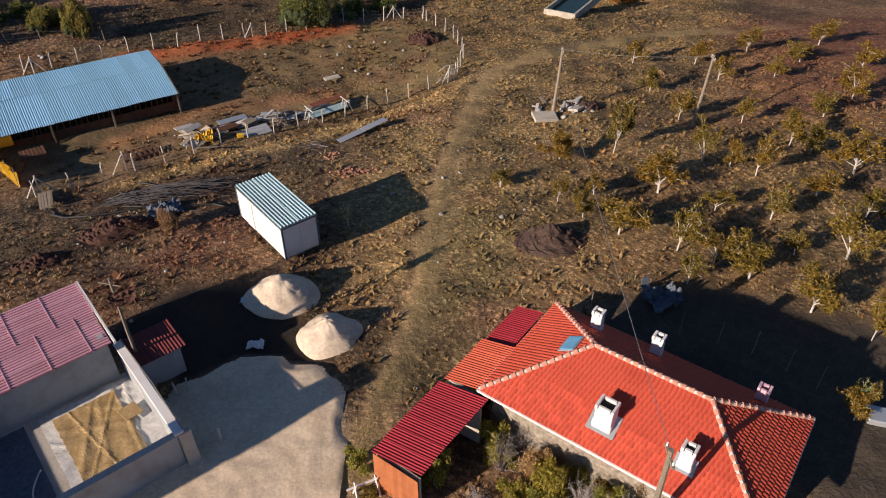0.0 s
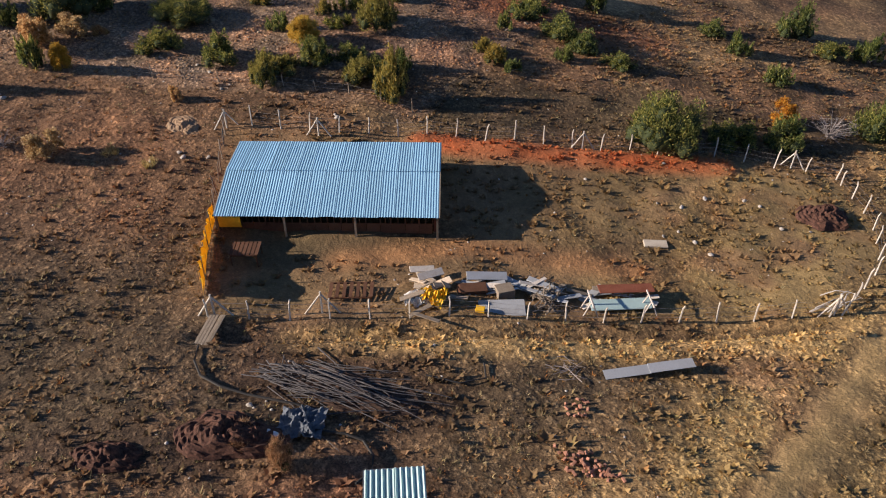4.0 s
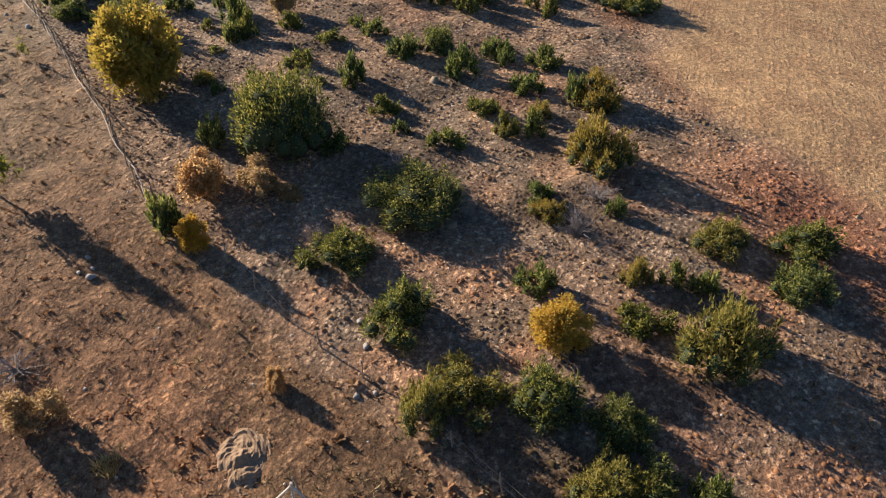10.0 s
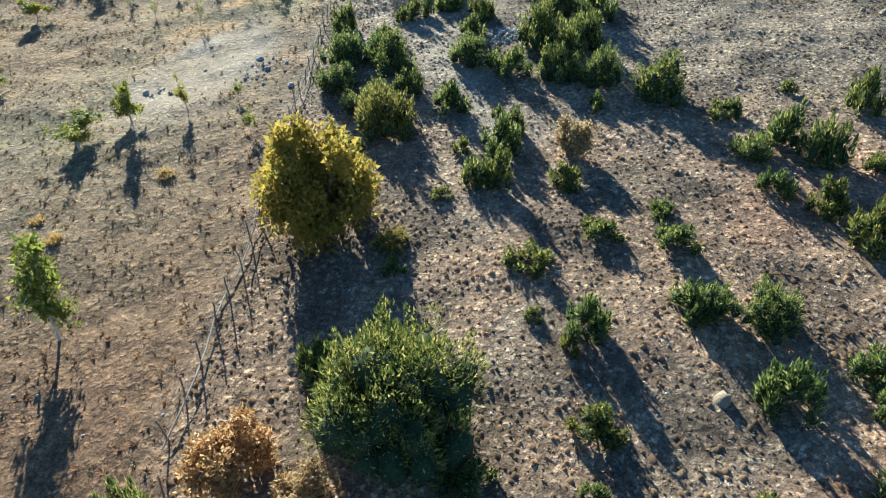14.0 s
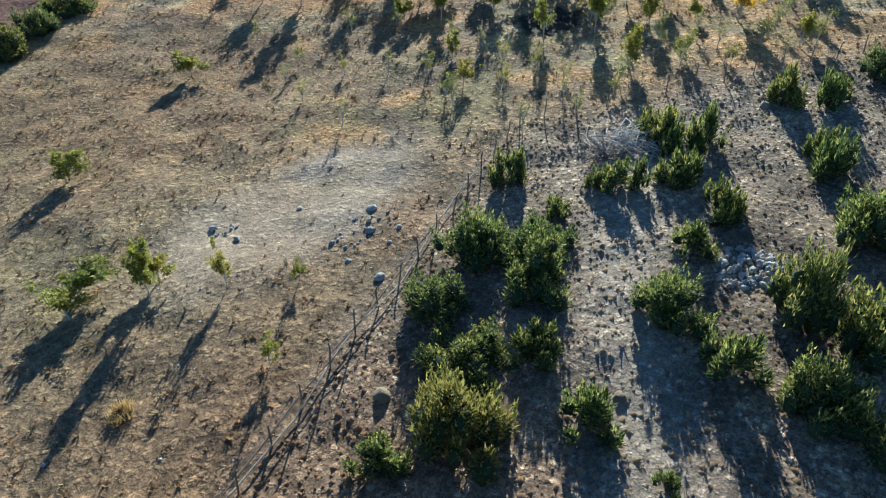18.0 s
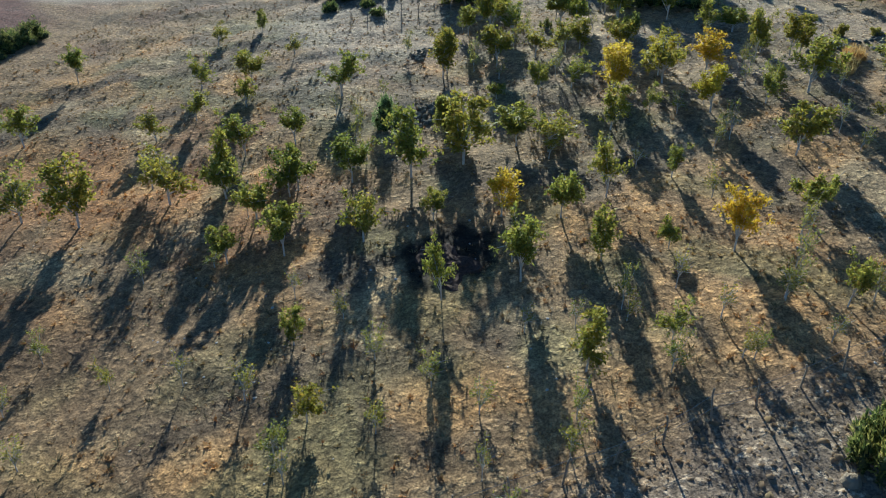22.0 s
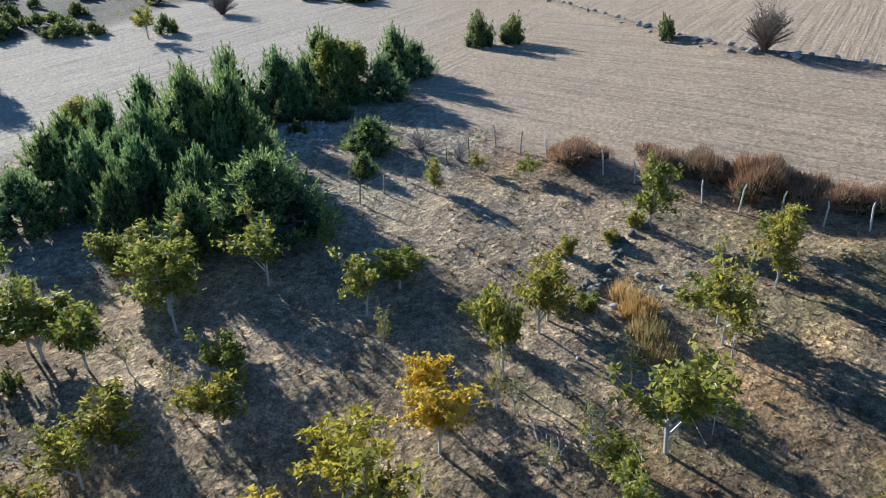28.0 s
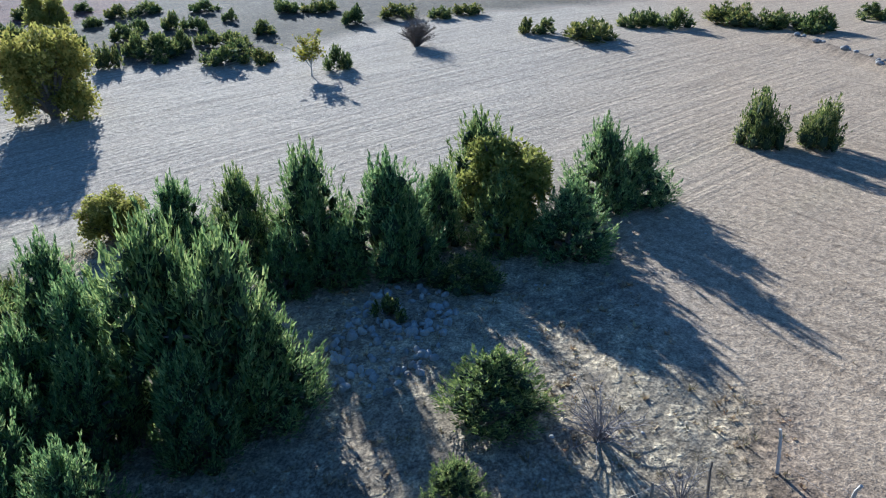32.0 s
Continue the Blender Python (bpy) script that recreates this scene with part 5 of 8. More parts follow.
def make_walnut(seed, n, leaf, material, asp=2.4, low=0.3):
    """A young orchard tree: slim pale trunk, steeply rising limbs, loose leaves in sprays from low down to the tips."""
    rs = np.random.RandomState(seed)
    bm = bmesh.new()
    add_tube(bm, [(0, 0, -0.05), (rs.normal(0, 0.015), rs.normal(0, 0.015), 0.3)], 0.04, 0.03, 6)
    pts = []
    side = rs.normal(0, 0.14, 2)
    for i in range(rs.randint(8, 12)):
        a, z = rs.uniform(0, 2 * math.pi), rs.uniform(low + 0.08, 1.0)
        q = rs.uniform(0.35, 1.0) * math.sqrt(max(0.1, 1 - ((z - 0.58) / 0.5) ** 2)) * 0.92
        tip = Vector((q * math.cos(a) + side[0] * z, q * math.sin(a) + side[1] * z, z))
        s = Vector((0, 0, rs.uniform(0.16, 0.32)))
        k = s.lerp(tip, 0.5) + Vector((0, 0, 0.05))
        add_tube(bm, [s, k, tip], 0.018, 0.004, 4)
        for j in range(4):
            p = s.lerp(tip, rs.uniform(0.35, 1.0))
            e = p + Vector((rs.normal(0, 0.26), rs.normal(0, 0.26), rs.uniform(-0.05, 0.14)))
            add_tube(bm, [p, e], 0.006, 0.003, 3)
            pts += [p.lerp(e, rs.rand())[:] for _ in range(3)]
        pts += [k.lerp(tip, rs.rand())[:] for _ in range(4)]
    pts = np.array(pts)
    c = pts[rs.randint(0, len(pts), n)] + rs.normal(0, 1, (n, 3)) * [0.075, 0.075, 0.035]
    c[:, 2] = np.clip(c[:, 2], low * 0.6, 1.05)
    o = rs.normal(0, 1, (n, 3))
    v, f = leaves(rs, c, o, leaf, leaf * 0.68, -0.1, 0.5, asp=asp)
    return asp, [("trunk", to_mesh("trunk", bm, PALE_BARK, asp)), ("crown", tri_mesh("crown", v, f, material))]


def make_bare(seed, n, material=TWIG):
    rs = np.random.RandomState(seed)
    bm = bmesh.new()
    for i in range(n):
        a, q, z = rs.uniform(0, 2 * math.pi), math.sqrt(rs.rand()), rs.uniform(0.35, 1.0)
        z *= 1.1 - 0.5 * q * q
        k = Vector((q * 0.4 * math.cos(a), q * 0.4 * math.sin(a), z * 0.6))
        tip = Vector((q * math.cos(a), q * math.sin(a), z))
        add_tube(bm, [(rs.normal(0, 0.05), rs.normal(0, 0.05), -0.03), k, tip], 0.018, 0.004, 3)
        for j in range(5):
            p = k.lerp(tip, rs.rand())
            add_tube(bm, [p, p + Vector((rs.normal(0, 0.16), rs.normal(0, 0.16), rs.uniform(0, 0.2)))], 0.006, 0.002, 3)
    return 1.2, [("twig_mass", to_mesh("twig_mass", bm, material, 1.2))]


JUN_SMALL = [make_juniper(10 + i, 1450, 0.203, 13, i % 2) for i in range(7)]
JUN_TINY = [make_juniper(20 + i, 950, 0.22, 9, i % 2) for i in range(5)]
JUN_BIG = [make_juniper(30 + i, 4300, 0.118, 28, i % 2, 1.7) for i in range(6)]
JUN_GIANT = [make_juniper(140 + i, 12000, 0.072, 52, 1, 1.6, True) for i in range(2)]
JUN_GOLD = [make_juniper(160 + i, 4600, 0.115, 22, i % 2, 1.6, False, GOLDEN_LEAF) for i in range(3)]
PINES = [make_pine(50 + i, 8400, 0.119) for i in range(5)]
OAKS = [make_broadleaf(60 + i, 11000, 0.074, OAK_LEAF if i < 2 else OLIVE_OAK, 34, 0.03, 0.4, asp=1.6) for i in range(4)]
DRY = [make_broadleaf(70 + i, 4200, 0.08, RUST_LEAF, 14, 0.03, 0.45, asp=1.2) for i in range(3)]
SHRUBS = [make_broadleaf(75 + i, 3200, 0.1, OLIVE_OAK, 14, 0.03, 0.45, asp=1.4) for i in range(2)]
WALNUTS = [make_walnut(80 + i, 1050 + 400 * (i % 4), 0.125, WALNUT_LEAF) for i in range(8)]
YELLOWS = [make_walnut(95 + i, 2100, 0.125, YELLOW_LEAF) for i in range(2)]
ORANGES = [make_broadleaf(130, 4200, 0.08, ORANGE_LEAF, 16, 0.05, 0.45, asp=1.6)]
FARM_TREES = [make_walnut(120 + i, 2400 + 450 * (i % 3), 0.1, AUTUMN_LEAF, 2.2, 0.24) for i in range(5)]
SPARSE = [make_walnut(150 + i, 200 + 160 * i, 0.13, WALNUT_LEAF, 3.4, 0.3) for i in range(3)]
BARES = [make_bare(100 + i, 46) for i in range(3)]
BARE_TREES = [make_bare(105, 190, BARK)]
BRAMBLES = [make_bramble(110 + i, 5500) for i in range(3)]
prng = random.Random(77)


def plant(name, kit, x, y, r, h, label, category, group):
    m = Matrix.Translation((x, y, top(x, y) - 0.04)) @ pose(0, 0, 0, prng.uniform(-3, 3), prng.uniform(-3, 3), prng.uniform(0, 360)) @ Matrix.Diagonal((r, r, h / kit[0], 1))
    e = thing(name, m, label, category, group)
    for pn, me in kit[1]:
        ob = new(pn, me)
        ob.parent = e
    return e


JUNIPERS_a = [
    (-245.6, 55.3, 1.69, 2.3), (-243.5, 8.8, 1.79, 1.6), (-242.3, -10.3, 2.05, 1.8), (-240.9, 6.2, 1.41, 2.2),
    (-240.4, -14.9, 1.85, 1.7), (-240.1, 1.2, 2.12, 2.2), (-239.9, 40.2, 2.67, 2.8), (-238.1, -25.8, 1.68, 1.6),
    (-237.9, 44.4, 2.12, 3.1), (-237.3, 34.0, 1.87, 3.1), (-237.0, 30.7, 1.88, 3.1), (-236.8, -32.9, 1.88, 1.7),
    (-236.4, 48.7, 1.03, 2.8), (-236.1, 47.5, 2.06, 3.1), (-235.1, -42.3, 1.14, 1.8), (-235.0, -2.8, 1.36, 2.9),
    (-233.4, -18.8, 0.88, 1.9), (-232.1, -34.5, 1.44, 2.5), (-231.0, 20.9, 1.21, 2.2), (-230.8, 18.5, 0.91, 2.3),
    (-229.8, -46.8, 1.46, 2.6), (-227.9, 25.8, 2.44, 3.4),
]
JUNIPERS_b = [
    (-227.6, -19.9, 1.16, 2.6), (-227.0, -33.8, 1.03, 2.0), (-226.9, -22.8, 1.16, 3.0), (-226.8, -11.0, 0.80, 1.7),
    (-226.7, -11.1, 1.28, 2.1), (-226.4, -27.0, 1.00, 2.3), (-220.8, -15.1, 0.61, 2.0), (-220.7, -24.2, 1.56, 2.8),
    (-220.5, -11.9, 2.25, 2.9), (-219.3, -19.0, 0.91, 1.7), (-218.5, -15.9, 0.89, 2.9), (-217.9, -37.1, 1.26, 3.4),
    (-216.1, -8.4, 1.55, 2.4), (-215.6, -16.3, 2.01, 3.2), (-215.0, -19.0, 1.30, 2.9), (-215.0, -26.2, 1.03, 3.3),
    (-214.5, -4.5, 1.36, 2.0), (-213.1, 4.2, 1.16, 3.0), (-212.8, -14.8, 0.83, 1.5), (-212.8, -7.5, 1.89, 2.6),
    (-210.3, -18.7, 1.22, 3.4), (-195.4, 41.6, 1.49, 2.8),
]
JUNIPERS_c = [
    (-195.3, 38.3, 1.48, 3.1), (-191.4, 55.2, 0.90, 2.7), (-176.8, 24.9, 1.61, 1.5), (-173.5, 23.1, 0.64, 1.0),
    (-170.9, 8.5, 0.67, 2.1), (-167.5, 3.3, 1.47, 1.8), (-160.9, 5.3, 1.54, 2.3), (-160.9, -4.9, 1.59, 3.1),
    (-160.1, -7.2, 1.46, 3.7), (-153.8, -6.5, 1.02, 2.7), (-153.7, 5.2, 2.40, 5.5), (-147.9, 15.4, 0.51, 0.9),
    (-118.8, 49.5, 1.62, 2.1), (-114.3, 48.4, 0.92, 1.4), (-113.0, 45.9, 0.93, 1.6), (-112.8, 48.4, 0.96, 2.3),
    (-112.0, 46.4, 0.91, 2.3), (-108.2, 49.8, 0.73, 1.8), (-106.6, 50.9, 1.28, 2.5), (-105.5, 44.8, 1.02, 2.6),
    (-105.4, 42.5, 1.22, 2.2), (-105.0, 56.0, 1.20, 2.4),
]
JUNIPERS_d = [
    (-104.6, 52.7, 0.67, 0.7), (-103.7, 43.9, 0.71, 2.0), (-101.9, 54.2, 1.69, 3.0), (-101.8, 45.7, 1.20, 2.0),
    (-100.6, 57.0, 1.16, 2.9), (-100.3, 48.4, 1.13, 2.1), (-100.2, 44.1, 0.54, 1.7), (-99.1, 43.4, 1.11, 1.7),
    (-98.9, 42.1, 0.43, 0.7), (-97.3, 38.1, 0.99, 2.0), (-96.9, 48.6, 1.00, 1.5), (-96.5, 41.9, 0.59, 0.8),
    (-95.9, 56.7, 1.69, 3.3), (-95.8, 42.3, 0.54, 1.3), (-95.2, 53.7, 1.37, 3.9), (-93.1, 43.2, 1.76, 1.6),
    (-92.7, 50.0, 1.56, 2.3), (-92.3, 69.7, 0.59, 0.8), (-91.6, 55.9, 1.40, 2.7), (-91.4, 41.0, 1.67, 2.6),
    (-91.2, 53.1, 1.21, 2.1), (-91.1, 58.4, 1.38, 2.7),
]
JUNIPERS_e = [
    (-90.9, 44.6, 1.64, 2.5), (-90.4, 73.4, 1.02, 2.6), (-89.8, 62.5, 1.72, 2.8), (-88.7, 66.1, 0.94, 1.1),
    (-88.0, 59.0, 0.57, 1.2), (-88.0, 77.8, 0.71, 1.0), (-87.8, 47.2, 1.06, 1.5), (-87.5, 42.3, 1.58, 1.6),
    (-86.4, 50.3, 1.14, 1.9), (-86.0, 45.4, 1.86, 1.7), (-85.8, 75.6, 0.69, 1.4), (-85.8, 53.6, 0.48, 1.0),
    (-85.1, 69.1, 1.12, 2.7), (-84.4, 70.9, 1.10, 2.9), (-84.1, 67.7, 1.12, 1.5), (-84.0, 54.7, 0.79, 1.7),
    (-84.0, 73.4, 0.76, 1.1), (-83.4, 76.7, 0.82, 1.7), (-83.2, 47.3, 1.71, 3.4), (-83.1, 79.5, 0.89, 1.5),
    (-82.3, 54.7, 1.13, 2.3), (-81.9, 52.6, 0.53, 0.9),
]
JUNIPERS_f = [
    (-81.2, 79.4, 1.07, 1.0), (-81.1, 68.6, 0.89, 1.5), (-80.8, 45.7, 1.06, 1.2), (-80.8, 77.8, 0.78, 1.2),
    (-80.3, 71.1, 1.03, 1.7), (-80.0, 54.9, 0.73, 0.7), (-79.8, 58.7, 0.99, 1.2), (-79.1, 74.6, 1.30, 1.9),
    (-78.6, 55.6, 0.81, 2.1), (-78.6, 54.1, 0.82, 1.9), (-78.2, 63.6, 0.79, 0.8), (-77.8, 72.3, 1.20, 2.1),
    (-77.3, 52.7, 0.65, 0.6), (-76.8, 77.6, 0.58, 1.2), (-76.3, 48.2, 0.80, 2.4), (-75.6, 61.1, 1.06, 1.0),
    (-75.5, 64.4, 1.04, 1.3), (-75.0, 78.5, 0.83, 1.4), (-73.1, 51.8, 0.90, 0.8), (-73.0, 58.4, 1.02, 1.2),
    (-72.0, 68.1, 1.42, 2.1), (-71.8, 65.8, 1.16, 1.8),
]
JUNIPERS_g = [
    (-71.3, 52.5, 0.58, 1.0), (-70.0, 72.0, 1.21, 1.6), (-69.7, 59.3, 0.41, 0.6), (-69.3, 61.5, 0.92, 2.0),
    (-68.2, 72.1, 0.67, 1.4), (-68.2, 60.9, 0.45, 0.9), (-67.7, 68.7, 1.16, 2.3), (-66.8, 74.6, 1.28, 1.5),
    (-65.1, 62.5, 1.01, 1.2), (-64.2, 72.2, 1.16, 1.3), (-63.0, 56.0, 2.69, 5.4), (-62.6, 68.3, 1.19, 1.1),
    (-62.4, 63.0, 0.56, 0.9), (-61.3, 74.1, 0.79, 2.4), (-60.7, 71.5, 0.80, 1.2), (-60.4, 75.3, 1.59, 2.1),
    (-60.0, 65.0, 1.17, 1.3), (-59.6, 68.9, 0.79, 1.5), (-58.8, 70.2, 0.80, 1.8), (-57.3, 48.9, 0.98, 2.9),
    (-54.9, 61.8, 2.45, 2.4), (-54.6, 72.5, 1.87, 3.2),
]
JUNIPERS_h = [
    (-52.2, 57.0, 1.89, 1.7), (-51.7, 68.1, 0.93, 1.2), (-51.4, 97.5, 1.37, 2.4), (-50.4, 71.4, 0.59, 1.2),
    (-47.4, 58.9, 1.68, 2.1), (-47.2, 65.7, 0.92, 1.6), (-46.5, 75.2, 1.37, 1.5), (-45.7, 70.0, 0.69, 1.6),
    (-45.1, 71.6, 0.62, 1.3), (-45.0, 78.6, 1.69, 1.5), (-44.2, 72.6, 0.76, 1.4), (-43.1, 69.2, 1.24, 1.1),
    (-42.7, 60.7, 1.70, 1.5), (-42.7, 76.6, 1.37, 1.7), (-42.1, 58.6, 1.06, 2.8), (-40.8, 63.3, 1.50, 2.1),
    (-40.7, 71.3, 1.96, 3.3), (-40.6, 84.0, 0.78, 1.2), (-40.1, 79.9, 0.68, 0.9), (-39.1, 65.7, 1.39, 1.3),
    (-36.8, 63.9, 1.49, 2.1), (-36.6, 65.8, 1.45, 1.3),
]
JUNIPERS_i = [
    (-35.5, 86.7, 1.12, 2.5), (-35.1, 67.4, 0.93, 1.8), (-33.4, 63.6, 1.41, 3.8), (-32.6, 87.6, 1.18, 3.7),
    (-32.2, 83.5, 1.91, 2.2), (-32.1, 79.0, 0.82, 1.8), (-32.0, 90.8, 1.32, 3.4), (-31.7, 74.7, 0.80, 1.3),
    (-30.1, 74.0, 1.16, 1.6), (-28.5, 90.5, 1.13, 2.8), (-28.3, 82.7, 1.99, 1.9), (-28.3, 73.5, 0.85, 1.3),
    (-25.8, 78.7, 0.76, 1.5), (-25.4, 81.7, 1.56, 1.9), (-21.6, 81.1, 1.46, 1.3), (-17.9, 96.1, 1.40, 1.4),
    (-14.5, 93.1, 1.07, 2.1), (-14.0, 72.1, 2.40, 4.6), (-11.6, 103.0, 1.73, 3.3), (-10.0, 89.1, 1.25, 1.9),
    (-9.9, 76.3, 1.90, 1.9), (-7.5, 100.6, 1.67, 1.5),
]
JUNIPERS_j = [
    (-6.7, 78.2, 1.64, 2.5), (-4.1, 102.5, 1.33, 2.7), (-1.1, 85.3, 1.79, 3.8), (19.0, 109.1, 2.50, 3.1),
]
JUNIPERS_k = [
    (-152.6, -15.6, 1.7, 1.9), (-149.9, -10.8, 1.4, 1.8), (-150.6, -8.8, 1.4, 1.8), (-154.1, -8.6, 1.9, 3.2),
    (-147.6, -4.7, 0.9, 1.3), (-154.3, -6.2, 1.2, 1.6), (-158.8, -5.9, 2.0, 3.1), (-145.6, -1.6, 1.0, 1.0),
    (-158.0, -2.4, 1.3, 2.4), (-156.5, 1.2, 1.6, 2.8), (-145.8, -7.9, 0.9, 1.3), (-155.5, -13.0, 1.4, 2.0),
    (-95.6, -11.6, 2.2, 2.8), (-88.2, -6.0, 2.0, 2.6), (-91.5, -8.5, 1.8, 2.2), (-118.4, -25.6, 1.7, 2.4),
    (-123.5, -30.8, 1.9, 2.2), (-127.1, -32.0, 2.0, 2.3), (-100.6, -15.5, 1.6, 2.0), (-64.7, 51.9, 1.0, 2.0),
    (-61.6, 59.0, 1.0, 1.2), (-75.0, 85.0, 2.4, 2.5), (-77.0, 83.2, 1.1, 1.3), (-77.3, 79.8, 1.0, 1.2),
    (-53.2, 68.1, 0.9, 1.1),
]
JUNIPERS = JUNIPERS_k + JUNIPERS_a + JUNIPERS_b + JUNIPERS_c + JUNIPERS_d + JUNIPERS_e + JUNIPERS_f + JUNIPERS_g + JUNIPERS_h + JUNIPERS_i + JUNIPERS_j
PINE_TREES_a = [
    (-185.8, 31.7, 1.26, 3.0), (-184.9, 30.1, 1.32, 4.4), (-183.5, 24.5, 1.54, 5.1), (-180.1, 29.0, 1.42, 3.3),
    (-180.1, 23.1, 0.91, 3.8), (-180.0, 26.2, 1.01, 3.5), (-177.6, 21.7, 1.59, 4.9), (-177.3, 22.6, 0.96, 3.7),
    (-177.1, 18.4, 1.24, 5.4), (-176.6, 15.5, 1.13, 4.5), (-175.9, 20.0, 0.95, 2.4), (-175.6, 12.6, 1.25, 4.3),
    (-174.6, 18.2, 0.81, 2.9), (-169.0, 28.1, 1.24, 2.2), (-168.6, 12.5, 1.12, 4.7), (-167.7, 21.1, 1.30, 4.0),
    (-167.4, 19.9, 1.34, 6.2), (-167.3, 18.1, 1.55, 6.6), (-167.1, 11.0, 1.26, 4.2), (-166.7, 15.5, 1.20, 4.7),
    (-165.6, 20.1, 1.00, 3.7), (-165.4, 27.8, 0.58, 1.4),
]
PINE_TREES_b = [
    (-165.3, 14.2, 1.06, 3.9), (-164.9, 16.9, 0.93, 3.8), (-164.6, 10.9, 1.59, 4.0), (-163.5, 15.8, 0.89, 3.8),
    (-162.4, 13.8, 1.15, 4.5), (-161.5, 16.6, 1.19, 4.4), (-161.3, 19.4, 1.07, 3.9), (-161.0, 10.5, 1.46, 3.2),
    (-159.2, 16.0, 0.84, 3.6), (-158.4, 23.5, 2.24, 4.2), (-156.9, 20.1, 1.34, 3.3), (-126.2, 15.2, 0.66, 2.3),
]
PINE_TREES = PINE_TREES_a + PINE_TREES_b
OAK_TREES_a = [
    (-219.4, -33.6, 2.21, 4.9), (-195.7, -12.1, 3.20, 6.8), (-181.7, 25.9, 2.11, 4.3), (-177.7, 7.5, 1.51, 2.5),
    (-164.7, 0.3, 1.53, 3.1), (-152.6, 2.6, 1.72, 3.6), (-127.0, 19.6, 0.92, 2.7), (-73.5, 47.8, 2.58, 6.0),
]
OAK_TREES = OAK_TREES_a
DRY_SHRUBS_a = [
    (-82.4, 58.3, 1.20, 2.1), (-60.1, 50.8, 1.60, 2.4), (-59.1, 53.7, 1.44, 1.8), (-58.0, 55.5, 0.77, 0.7),
    (-55.6, 50.3, 0.79, 1.7), (-47.3, 43.4, 1.30, 1.7), (-45.8, 53.1, 0.48, 1.2), (-43.8, 65.2, 1.36, 1.5),
    (-7.8, 82.0, 1.15, 2.1), (24.2, 96.0, 2.40, 7.6),
]
DRY_SHRUBS = DRY_SHRUBS_a
BARE_SHRUBS_a = [
    (-223.4, 8.5, 1.88, 3.3), (-182.8, 60.1, 1.85, 4.1), (-168.5, 31.3, 1.31, 1.9), (-166.5, 33.5, 0.76, 1.3),
    (-58.3, 61.6, 1.1, 1.5), (-54.2, 56.2, 1.0, 1.4), (-51.9, 71.0, 1.2, 1.2), (-50.8, 42.1, 1.5, 0.9),
    (-102.0, 41.0, 1.54, 1.4), (-89.0, 81.0, 1.24, 3.2), (-49.8, 69.0, 1.22, 1.8), (-4.0, 82.6, 2.01, 2.2),
]
BARE_SHRUBS = BARE_SHRUBS_a
BRAMBLE_CLUMPS_a = [
    (-164.4, 40.5, 1.87, 1.7), (-162.7, 44.6, 1.73, 1.6), (-160.5, 46.7, 1.20, 2.2), (-159.4, 48.4, 1.31, 2.6),
    (-157.6, 49.6, 1.6, 1.9), (-156.0, 51.9, 1.6, 1.8), (-154.8, 53.2, 1.6, 1.9), (-153.6, 55.2, 1.6, 1.8), (-161.6, 45.8, 1.4, 1.9), (-158.6, 48.0, 1.5, 2.4), (-18.4, 34.4, 0.83, 0.9), (-16.3, 34.5, 0.69, 1.6),
    
]
BRAMBLE_CLUMPS = BRAMBLE_CLUMPS_a
WALNUT_TREES_a = [
    (-210.3, 2.8, 1.39, 3.9), (-164.4, 34.5, 0.49, 1.0), (-163.1, 37.2, 0.64, 1.2), (-161.9, 31.7, 0.69, 1.8),
    (-156.4, 41.8, 1.09, 3.2), (-156.0, 26.4, 0.46, 2.1), (-154.8, 17.3, 1.05, 2.6), (-153.9, 18.1, 1.42, 2.7),
    (-153.6, 23.9, 1.17, 3.3), (-153.6, 29.4, 0.89, 1.7), (-153.0, 46.6, 1.15, 2.0), (-152.9, 29.6, 1.22, 1.7),
    (-152.0, 20.1, 1.62, 3.1), (-151.0, 28.2, 0.92, 2.7), (-150.8, 20.6, 1.24, 3.4), (-150.4, 45.0, 0.99, 3.2),
    (-150.3, 15.1, 1.10, 3.6), (-149.8, 35.4, 1.17, 2.5), (-149.6, 15.9, 1.60, 2.4), (-149.0, 32.8, 0.98, 1.4),
    (-148.9, 17.8, 1.01, 3.4), (-148.9, 34.9, 1.04, 3.0),
]
WALNUT_TREES_b = [
    (-148.5, 41.8, 1.22, 2.3), (-147.2, 41.4, 1.15, 3.5), (-146.8, 23.3, 0.80, 2.2), (-146.5, 11.0, 1.48, 2.4),
    (-146.4, 33.1, 0.80, 3.4), (-144.9, 23.5, 1.16, 2.9), (-144.5, 14.1, 0.95, 2.8), (-144.5, 20.2, 1.16, 2.1),
    (-144.0, 12.1, 1.27, 3.8), (-143.5, 10.3, 0.95, 2.2), (-143.0, 19.7, 1.07, 2.8), (-142.5, 37.6, 1.49, 3.7),
    (-141.5, 17.9, 1.31, 2.2), (-141.2, 35.8, 0.85, 1.6), (-140.5, 28.5, 1.45, 3.6), (-139.5, 35.7, 0.76, 2.4),
    (-138.9, 42.6, 0.88, 1.9), (-138.3, 16.3, 1.28, 2.9), (-138.3, -9.8, 0.61, 1.8), (-136.7, 23.4, 0.90, 2.4),
    (-135.8, 13.4, 0.97, 3.0), (-135.1, 29.7, 0.66, 1.9),
]
